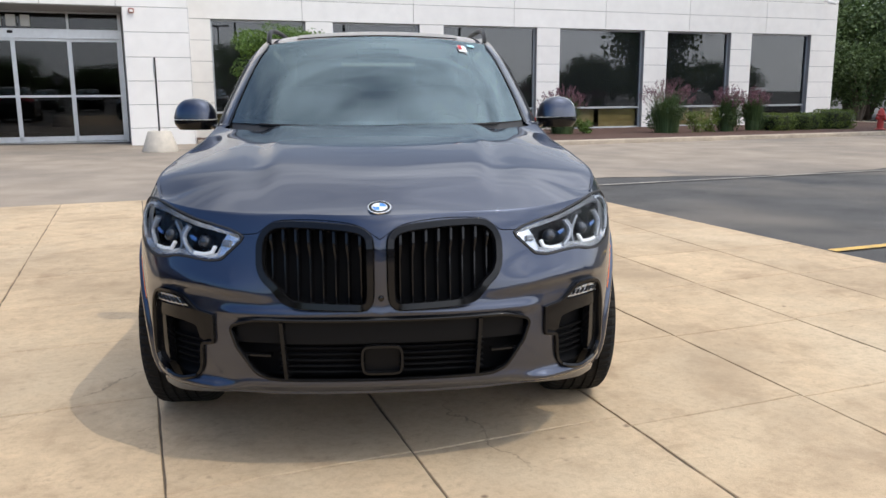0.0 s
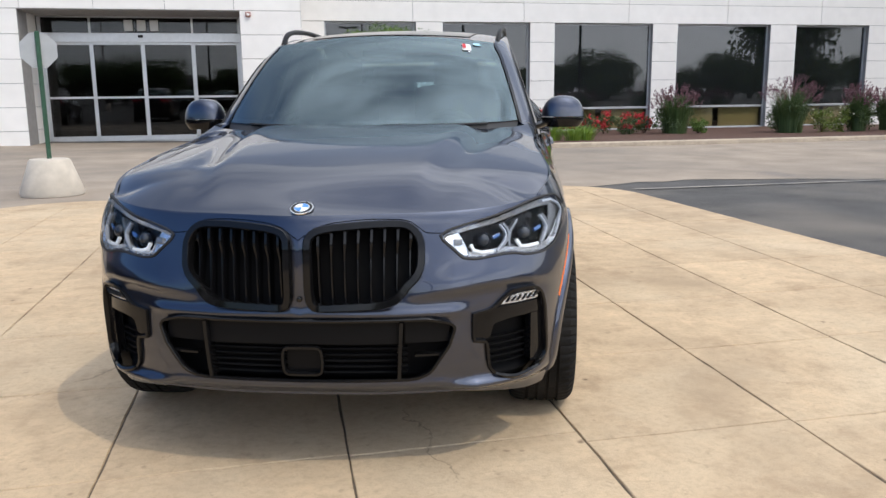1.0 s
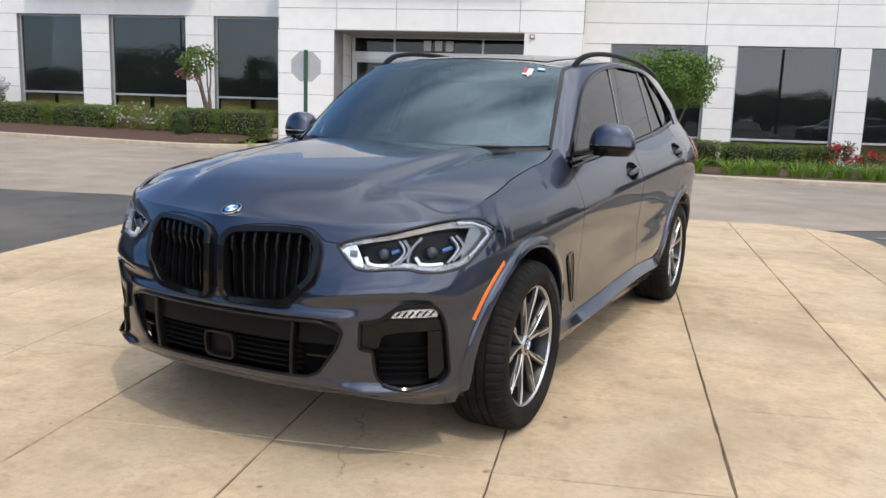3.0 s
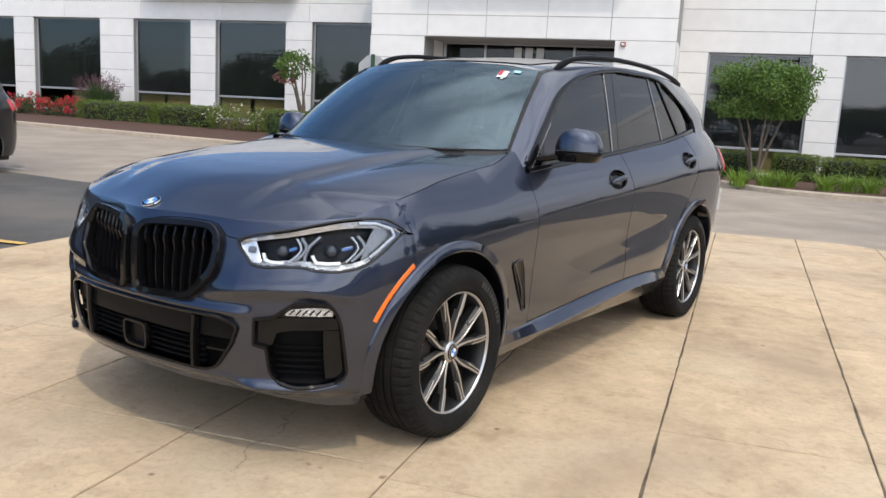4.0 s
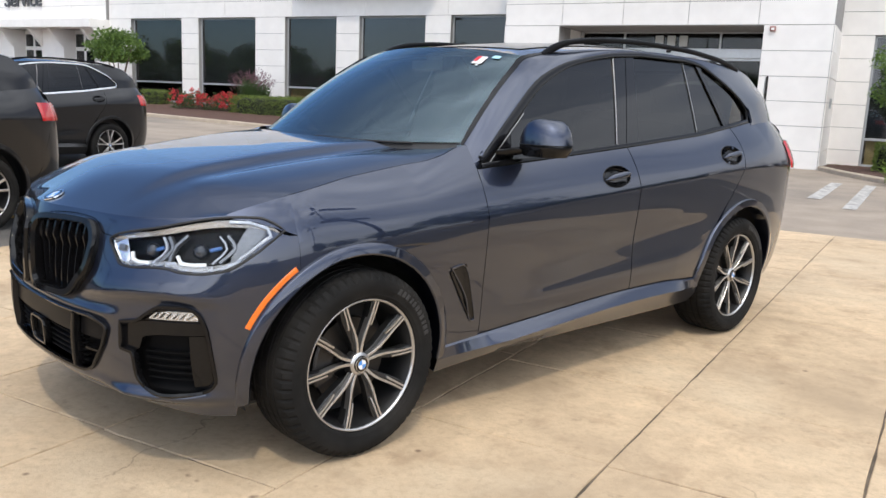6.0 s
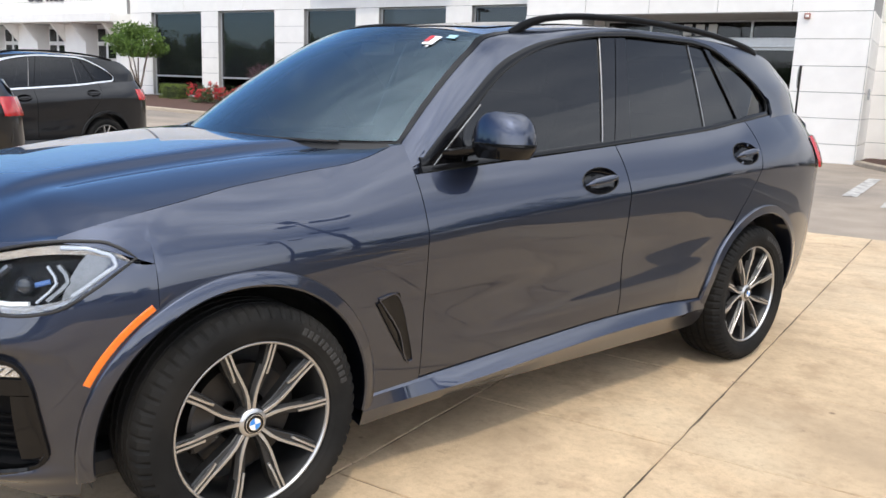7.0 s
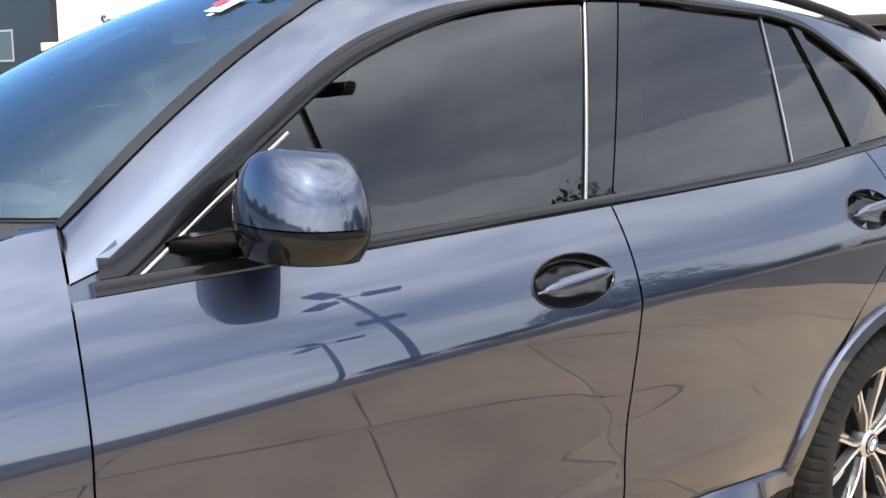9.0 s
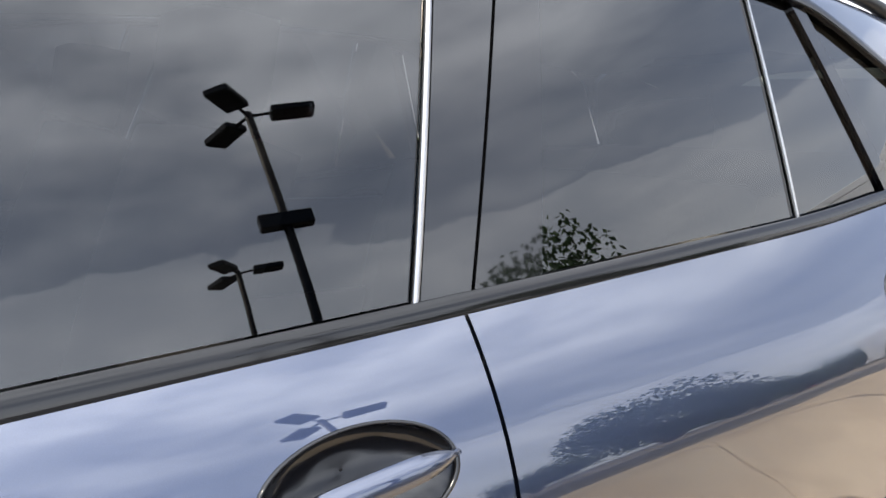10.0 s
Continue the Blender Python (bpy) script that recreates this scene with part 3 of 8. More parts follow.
# ---- the grey sport utility car ----
PAINT = material("grey_metallic_paint", (0.030, 0.0385, 0.067), 0.38, metal=1.0, coat=1.0, coat_rough=0.008, vary=0.06, scale=900, ior=1.5)
PAINT.node_tree.nodes["Principled BSDF"].inputs["Coat IOR"].default_value = 1.68
GLOSSBLACK = material("gloss_black_trim", (0.005, 0.005, 0.0055), 0.08, vary=0.0, ior=1.36)
PIANO = material("gloss_black_pillar", (0.003, 0.003, 0.0035), 0.03, vary=0.0, ior=1.52)
SLAT = material("gloss_black_slat", (0.005, 0.005, 0.006), 0.18, vary=0.0, ior=1.36)
VOID = material("black_mesh", (0.004, 0.004, 0.0045), 0.7, vary=0.1, ior=1.2)
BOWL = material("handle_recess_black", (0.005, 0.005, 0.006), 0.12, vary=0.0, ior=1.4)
MATTBLACK = material("matt_black_plastic", (0.014, 0.014, 0.015), 0.6, vary=0.15, scale=40, bump=0.1, bump_scale=300)
MOULD = material("moulded_rubber", (0.021, 0.0205, 0.020), 0.7, vary=0.1)
RUBBER = material("tyre_rubber", (0.012, 0.0118, 0.0115), 0.75, vary=0.2, scale=14, bump=0.15, bump_scale=260, dark=(0.05, 0.044, 0.037), spot=0.25, spot_scale=5, ior=1.2)
SILVER = material("machined_alloy", (0.52, 0.515, 0.51), 0.28, metal=0.9, vary=0.04, scale=60)
RIMGREY = material("dark_grey_alloy", (0.011, 0.011, 0.0115), 0.40, metal=0.0, coat=0.12, vary=0.08)
STEEL = material("brake_steel", (0.055, 0.052, 0.050), 0.45, metal=0.9, vary=0.1, scale=20)
CHROME = material("chrome", (0.78, 0.79, 0.80), 0.10, metal=1.0, vary=0.0)
SATIN = material("satin_chrome", (0.30, 0.29, 0.28), 0.25, metal=1.0, vary=0.0)
WINDSHIELD = glass_material("windshield_glass", (0.50, 0.64, 0.67), 2.1, veil=0.010, sheen=(0.72, 0.92, 1.0))
PRIVACY = glass_material("tinted_side_glass", (0.07, 0.075, 0.08), 1.55)
ROOFGLASS = glass_material("roof_glass", (0.03, 0.03, 0.035), 1.6)
LENS = glass_material("lamp_lens", (0.97, 0.98, 0.99), 1.15)
LAMPIN = material("lamp_silver", (0.66, 0.68, 0.71), 0.26, metal=0.8, vary=0.15, scale=60)
LAMPMID = material("lamp_grey", (0.20, 0.21, 0.225), 0.3, metal=0.6, vary=0.15, scale=60)
LAMPDARK = material("lamp_dark", (0.007, 0.0075, 0.009), 0.18, metal=0.0, vary=0.1, ior=1.25)
GUIDE = glow(material("light_guide", (0.80, 0.82, 0.84), 0.25, coat=0.5, vary=0.0), (0.95, 0.98, 1.0), 0.35)
BLUE = material("lamp_blue", (0.03, 0.10, 0.30), 0.2, coat=0.5, vary=0.0)
PROJ = material("projector_lens", (0.02, 0.024, 0.032), 0.05, coat=0.4, vary=0.0)
GUIDEDIM = material("guide_acrylic", (0.42, 0.46, 0.53), 0.22, coat=0.5, vary=0.1, scale=60)
AMBER = material("amber_reflector", (0.85, 0.17, 0.012), 0.25, coat=0.8, vary=0.08, scale=90)
RED = material("tail_lamp_red", (0.42, 0.012, 0.012), 0.15, coat=1.0, vary=0.05)
SEAT = material("black_leather", (0.03, 0.028, 0.027), 0.45, vary=0.15, scale=25, bump=0.15)
LINING = material("headliner_grey", (0.32, 0.31, 0.29), 0.9, vary=0.05)
BADGEW = material("badge_white", (0.8, 0.8, 0.8), 0.3, coat=0.6, vary=0.0)
BADGEB = material("badge_blue", (0.03, 0.22, 0.62), 0.3, coat=0.6, vary=0.0)
# dashboard colour lightened to stand in for sky mirrored low in the windshield
DASH = material("lightened_dashboard", (0.085, 0.085, 0.088), 0.6, vary=0.12, scale=20, bump=0.1)
STICKR = material("sticker_red", (0.55, 0.04, 0.05), 0.6, vary=0.05)
STICKW = material("sticker_white", (0.80, 0.80, 0.78), 0.6, vary=0.05)
STICKB = material("sticker_blue", (0.35, 0.60, 0.66), 0.6, vary=0.05)

# plan and profile of the body, metres from the front axle (y back) and the ground
WHEELBASE, AXLE = 2.975, 0.372
NOSE, TAIL, EXP = -0.15, 3.15, 2.6
belt = spl([-0.6, -0.2, 0.3, 0.711, 1.2, 1.8, 2.27, 2.6, 2.9, 3.22, 3.8], [0.99, 1.035, 1.078, 1.106, 1.141, 1.185, 1.222, 1.250, 1.288, 1.325, 1.37])
crease = spl([-0.9, -0.3, 0.1, 0.64, 1.2, 1.75, 2.3, 2.6, 3.3, 4.0], [0.80, 0.850, 0.878, 0.900, 0.940, 0.978, 1.020, 1.045, 1.07, 1.06])
girth = spl([-0.15, 0.2, 0.64, 1.3, 1.9, 2.5, 2.95, 3.3, 3.6], [0.958, 0.966, 0.968, 0.975, 0.987, 1.010, 1.020, 1.014, 1.0])
nose_y = spl([0.2, 0.29, 0.34, 0.42, 0.5, 0.6, 0.69, 0.78, 0.86, 0.93, 1.0], [-0.74, -0.80, -0.85, -0.868, -0.872, -0.868, -0.856, -0.836, -0.812, -0.788, -0.75])
tail_y = spl([0.25, 0.4, 0.6, 0.8, 1.0, 1.2, 1.4], [3.97, 4.05, 4.07, 4.06, 4.04, 4.00, 3.93])
soft = spl([-0.9, -0.2, 0.3, 0.7, 1.2, 4.0], [0.12, 0.10, 0.05, 0.014, 0.006, 0.006])
under = spl([0.0, 0.10, 0.20, 0.30, 0.38, 0.45, 0.52, 0.60, 0.72, 0.9], [0.0, 0.006, 0.015, 0.023, 0.022, 0.018, 0.022, 0.040, 0.085, 0.15])
under_front = spl([0.0, 0.15, 0.3, 0.45, 0.6, 0.75, 0.9], [0.0, 0.008, 0.018, 0.030, 0.050, 0.085, 0.13])


def green(y, z):
    """Half width of the cabin above the belt."""
    y, z = np.asarray(y, float), np.asarray(z, float)
    x = 0.838 - 0.28 * (z - 1.10) - 0.09 * np.clip(z - 1.10, 0, 1) ** 2
    return x + 0.0157 * (y + 0.8) - 0.16 * np.clip(y - 2.9, 0, 2) ** 2 - 0.03 * np.clip(1.0 - y, 0, 2) ** 2


def straight(y, z):
    """Half width of the flank, without the rounding at nose and tail."""
    yy = np.clip(y, -0.6, 3.6)
    W, zc, zb = girth(yy), crease(yy), belt(yy)
    D = zb - zc
    k = (W - green(np.clip(yy, 0.3, 3.3), zb) - 0.022 - 0.26 * D) / D ** 2
    d, w = z - zc, soft(yy)
    up = (d + np.sqrt(d * d + w * w)) / 2 - w / 2 * 0.0
    dn = (-d + np.sqrt(d * d + w * w)) / 2
    mid = np.clip((yy - 0.5) / 0.6, 0, 1) * np.clip((2.75 - yy) / 0.5, 0, 1)
    low = under(dn) * mid + under_front(dn) * (1 - mid)
    return W - (0.26 * up + k * up * up) - low + 0.12 * w


def flank(y, z):
    """Half width of the body anywhere along its side."""
    y, z = np.broadcast_arrays(np.asarray(y, float), np.asarray(z, float))
    x = straight(y, z)
    f = np.clip((NOSE - y) / (NOSE - nose_y(z)), 0, 1)
    r = np.clip((y - TAIL) / (tail_y(z) - TAIL), 0, 1)
    return x * (1 - f ** EXP) ** (1 / EXP) * (1 - r ** 3.5) ** (1 / 3.5)


def relief(x, z):
    """Folds of the nose: a brow over the corner ducts, a lip under them and a rim round the lower intake."""
    zr = np.interp(x, [0.40, 0.46, 0.63, 0.75, 0.84, 0.9], [0.67, 0.680, 0.700, 0.704, 0.690, 0.67])
    d = z - zr
    brow = 0.024 * np.where(d > 0, np.exp(-(d / 0.075) ** 2), np.exp(-(d / 0.022) ** 2))
    brow *= np.clip((x - 0.36) / 0.16, 0, 1) * np.clip((0.90 - x) / 0.10, 0, 1)
    lip = 0.044 * np.exp(-((z - 0.322) / 0.024) ** 2) * np.clip((x - 0.46) / 0.14, 0, 1) * np.clip((0.90 - x) / 0.12, 0, 1)
    rim = 0.012 * np.exp(-((z - 0.605) / 0.018) ** 2) * np.clip((0.58 - x) / 0.06, 0, 1)
    chin = 0.012 * np.exp(-((z - 0.345) / 0.02) ** 2) * np.clip((0.55 - x) / 0.08, 0, 1)
    beak = 0.058 * np.exp(-(x / 0.22) ** 2) * np.clip((z - 0.58) / 0.27, 0, 1)
    return brow + lip + rim + chin + beak


def skin(phi, z, out=0.0):
    """A point of the nose: phi 0 on the middle line, 90 degrees on the flank."""
    phi, z = np.broadcast_arrays(np.asarray(phi, float), np.asarray(z, float))
    c, s = np.clip(np.cos(phi), 0, 1) ** (2 / EXP), np.sin(phi) ** (2 / EXP)
    y = NOSE - (NOSE - nose_y(z)) * c
    x = straight(y, z) * s
    P = np.stack([x, y - relief(x, z), z], -1)
    if np.any(out):
        e = 1e-3
        a = skin(np.clip(phi + e, 0, 1.5707), z) - skin(np.clip(phi - e, 1e-6, 1.57), z)
        b = skin(phi, z + e) - skin(phi, z - e)
        n = np.cross(a, b)
        n /= np.linalg.norm(n, axis=-1, keepdims=True) + 1e-12
        P = P + n * np.asarray(out)[..., None]
    return P


def phi_x(x, z):
    """phi of the nose's point at half width x."""
    x = np.asarray(x, float)
    ph = np.full(np.broadcast(x, z).shape, 0.7)
    for _ in range(12):
        y = NOSE - (NOSE - nose_y(z)) * np.cos(ph) ** (2 / EXP)
        ph = np.arcsin(np.clip((x / straight(y, z)), 0, 0.9999) ** (EXP / 2))
    return ph


def phi_y(y, z):
    f = np.clip((NOSE - np.asarray(y, float)) / (NOSE - nose_y(z)), 0, 1)
    return np.arccos(f ** (EXP / 2))


def mirrored(me):
    m2 = me.copy()
    m2.transform(Matrix.Diagonal((-1, 1, 1, 1)))
    m2.flip_normals()
    return m2


def both(name, me, parent, label=""):
    """A part on each side of the car; me is the one on the driver's side (+x)."""
    return part(name, me, parent, label), part(name, mirrored(me), parent, label)


def solid(me, thick):
    """Give a sheet a turned-in rim, so that its edge shows thickness: the sheet and its back, joined at the edge."""
    bm = bmesh.new()
    bm.from_mesh(me)
    bm.normal_update()
    edge = [e for e in bm.edges if e.is_boundary]
    geo = bmesh.ops.extrude_edge_only(bm, edges=edge)["geom"]
    for v in geo:
        if isinstance(v, bmesh.types.BMVert):
            n = Vector((0, 0, 0))
            for e in v.link_edges:
                o = e.other_vert(v)
                if o.normal.length and o not in geo:
                    n += o.normal
            if n.length:
                v.co -= n.normalized() * thick
    for e in bm.edges:
        e.smooth = len(e.link_faces) == 2 and e.calc_face_angle(0) < radians(40)
    for e in edge:
        e.smooth = False
    bm.to_mesh(me)
    bm.free()
    return me


HANDLES = ((1.625, 1.047), (2.765, 1.138))              # middle of each handle along the car and up
H_LONG, H_HIGH, H_TILT = 0.112, 0.052, 0.06


def handle_hole(me, yh, zh):
    """Open the handle's recess in a door skin: draw the nearest points out to an ellipse and take out the faces inside."""
    bm = bmesh.new()
    bm.from_mesh(me)
    within = set()
    for v in bm.verts:
        dy = v.co.y - yh
        dz = v.co.z - zh - H_TILT * dy
        r = math.hypot(dy / H_LONG, dz / H_HIGH)
        if r < 1.0:
            within.add(v)
            if r > 0.72:
                y = yh + dy / r
                z = zh + dz / r + H_TILT * (y - yh)
                v.co = (float(flank(y, z)), y, z)
    bmesh.ops.delete(bm, geom=[f for f in bm.faces if all(v in within for v in f.verts)], context="FACES")
    bmesh.ops.delete(bm, geom=[v for v in bm.verts if not v.link_faces], context="VERTS")
    bm.to_mesh(me)
    bm.free()
    return me


def crisp(me, deg=35):
    """Keep hard edges hard on a smooth-shaded mesh."""
    bm = bmesh.new()
    bm.from_mesh(me)
    for e in bm.edges:
        e.smooth = len(e.link_faces) == 2 and e.calc_face_angle(0) < radians(deg)
    bm.to_mesh(me)
    bm.free()
    return me


def column_panel(name, ys, zlow, ztop, m, mat, fx=flank, out=0.0, lean=None):
    """A panel of upright columns between a lower and an upper edge."""
    ys = np.asarray(ys, float)
    v = np.linspace(0, 1, m)
    P = np.zeros((len(ys), m, 3))
    for i, y in enumerate(ys):
        z = zlow(y) + (ztop(y) - zlow(y)) * v
        yy = y + (lean(z) if lean else 0 * z)
        P[i, :, 0], P[i, :, 1], P[i, :, 2] = fx(yy, z) + out, yy, z
    return sheet(name, P, mat, True, True)


def coons(name, bottom, top, left, right, n, m, mat, fx=flank):
    """A panel between four edges, each a curve from (y, z) knots over 0 to 1."""
    u, v = np.linspace(0, 1, n)[:, None, None], np.linspace(0, 1, m)[None, :, None]
    B, T = bottom(u[:, 0, 0]), top(u[:, 0, 0])
    L, R = left(v[0, :, 0]), right(v[0, :, 0])
    P = ((1 - v) * B[:, None] + v * T[:, None] + (1 - u) * L[None] + u * R[None]
         - (1 - u) * (1 - v) * B[0] - u * (1 - v) * B[-1] - (1 - u) * v * T[0] - u * v * T[-1])
    return sheet(name, np.concatenate([fx(P[..., 0], P[..., 1])[..., None], P], -1), mat, True, True)


def way(*pts):
    """A smooth plane curve through points, by its length from 0 to 1."""
    p = np.array(pts, float)
    d = np.r_[0, np.cumsum(np.linalg.norm(np.diff(p, axis=0), axis=1))]
    d /= d[-1]
    fs = [spl(d, p[:, k]) for k in range(p.shape[1])]
    return lambda q: np.stack([f(q) for f in fs], -1)


def chain(*pts):
    """A plane curve of straight runs through points, by its length from 0 to 1."""
    p = np.array(pts, float)
    d = np.r_[0, np.cumsum(np.linalg.norm(np.diff(p, axis=0), axis=1))]
    return lambda q: np.stack([np.interp(q, d / d[-1], p[:, k]) for k in range(p.shape[1])], -1)


def ribbon(name, path, across, up, w, h, mat, bevel=0.3):
    """A bar with a rounded rectangular section along a path; across and up are directions at each point."""
    path, across, up = (np.asarray(a, float) for a in (path, across, up))
    w, h = np.broadcast_to(w, (len(path),)), np.broadcast_to(h, (len(path),))
    c = bevel
    prof = [(-1, -1 + c), (-1, 1 - c), (-1 + c, 1), (1 - c, 1), (1, 1 - c), (1, -1 + c), (1 - c, -1), (-1 + c, -1)]
    P = np.array([[p + a * (w[i] / 2 * s) + b * (h[i] / 2 * t) for s, t in prof] for i, (p, a, b) in enumerate(zip(path, across, up))])
    n = len(prof)
    F = grid_faces(len(path), n, True) + [tuple(range(n)), tuple(range(len(path) * n - 1, len(path) * n - 1 - n, -1))]
    me = mesh(name, P.reshape(-1, 3), F, mat, True)
    bm = bmesh.new()
    bm.from_mesh(me)
    bmesh.ops.recalc_face_normals(bm, faces=bm.faces)
    for e in bm.edges:
        e.smooth = len(e.link_faces) == 2 and e.calc_face_angle(0) < radians(50)
    bm.to_mesh(me)
    bm.free()
    return me


def along(fx, ys, zs, out=0.0):
    """A path on the flank, with its directions: along, across in the surface and outwards."""
    ys, zs = np.asarray(ys, float), np.asarray(zs, float)
    p = np.stack([fx(ys, zs), ys, zs], -1)
    t = np.gradient(p, axis=0)
    t /= np.linalg.norm(t, axis=1, keepdims=True)
    e = 2e-3
    dy = np.stack([fx(ys + e, zs) - fx(ys - e, zs), 0 * ys + 2 * e, 0 * ys], -1)
    dz = np.stack([fx(ys, zs + e) - fx(ys, zs - e), 0 * ys, 0 * ys + 2 * e], -1)
    n = np.cross(dy, dz)
    n /= np.linalg.norm(n, axis=1, keepdims=True)
    a = np.cross(n, t)
    a /= np.linalg.norm(a, axis=1, keepdims=True)
    return p + n * out, a, n


ARCHES = ((-0.02, 0.437, 0.484), (2.985, 0.445, 0.494))    # middle, opening and outer radius


def arch_z(y, c, r):
    return AXLE + np.sqrt(np.maximum(r * r - (np.asarray(y, float) - c) ** 2, 0))


fender_top = spl([-0.55, -0.459, -0.336, -0.124, -0.012, 0.077, 0.284, 0.41, 0.50, 0.57, 0.62, 0.672], [0.955, 0.992, 1.027, 1.069, 1.090, 1.102, 1.128, 1.143, 1.162, 1.183, 1.197, 1.204])
lip_top = spl([0, 0.03, 0.06, 0.12, 0.24, 0.33, 0.37, 0.40, 0.43, 0.49, 0.56, 0.66, 0.74, 0.80, 0.83],
              [0.866, 0.886, 0.906, 0.921, 0.928, 0.925, 0.918, 0.899, 0.878, 0.875, 0.889, 0.925, 0.950, 0.967, 0.972])   # hood's front edge over x
brow_z = spl([0, 0.2, 0.4, 0.6, 0.75, 0.83], [0.944, 0.944, 0.944, 0.949, 0.962, 0.975])                            # where the hood turns over the nose
hood_mid = spl([-0.85, -0.7, -0.5, -0.25, 0.0, 0.25, 0.5], [0.985, 1.035, 1.080, 1.124, 1.160, 1.190, 1.206])
DLO_TOP = spl([0.742, 0.984, 1.228, 1.496, 1.716, 1.886, 2.184, 2.57, 2.747, 2.965, 3.164, 3.267], [1.125, 1.317, 1.488, 1.595, 1.641, 1.663, 1.680, 1.680, 1.664, 1.585, 1.488, 1.405])
LAMP_TOP = spl([0.474, 0.50, 0.575, 0.66, 0.743, 0.80, 0.845, 0.875, 0.900, 0.926], [0.864, 0.880, 0.902, 0.921, 0.946, 0.962, 0.968, 0.966, 0.948, 0.913])
LAMP_LOW = spl([0.474, 0.498, 0.532, 0.558, 0.60, 0.70, 0.735, 0.765, 0.817, 0.855, 0.878, 0.898, 0.913, 0.926], [0.860, 0.838, 0.808, 0.787, 0.782, 0.790, 0.789, 0.781, 0.777, 0.784, 0.796, 0.826, 0.862, 0.908])


def kidney(side_x=1, grow=0.0, n=72):
    """Outline of one grille opening in half width and height."""
    pts = [(0.021, 0.84), (0.025, 0.870), (0.052, 0.897), (0.12, 0.911), (0.24, 0.918), (0.33, 0.915), (0.368, 0.909), (0.395, 0.892), (0.412, 0.868), (0.422, 0.835), (0.423, 0.775),
           (0.414, 0.738), (0.375, 0.692), (0.325, 0.641), (0.285, 0.628), (0.20, 0.621), (0.075, 0.619), (0.045, 0.627), (0.028, 0.65), (0.022, 0.72), (0.021, 0.84)]
    q = way(*pts)(np.linspace(0, 1, n, endpoint=False))
    c = q.mean(0)
    d = q - c
    return c + d * (1 + grow / np.linalg.norm(d, axis=1, keepdims=True))


INTAKE = [(0.0, 0.590), (0.425, 0.590), (0.445, 0.588), (0.515, 0.563), (0.526, 0.548), (0.505, 0.485), (0.448, 0.401), (0.432, 0.387), (0.395, 0.370), (0.36, 0.366), (0.0, 0.364)]
CURTAIN = [(0.590, 0.590), (0.650, 0.602), (0.690, 0.634), (0.725, 0.657), (0.790, 0.660), (0.822, 0.640), (0.842, 0.56), (0.848, 0.40), (0.818, 0.350), (0.74, 0.336), (0.675, 0.350), (0.642, 0.395), (0.632, 0.485), (0.590, 0.496)]


def inside(px, pz, poly):
    """Which points lie inside a polygon."""
    poly = np.asarray(poly)
    r = np.zeros(np.shape(px), bool)
    for (x0, z0), (x1, z1) in zip(poly, np.roll(poly, -1, axis=0)):
        r ^= ((z0 > pz) != (z1 > pz)) & (px < (x1 - x0) * (pz - z0) / (z1 - z0 + 1e-12) + x0)
    return r


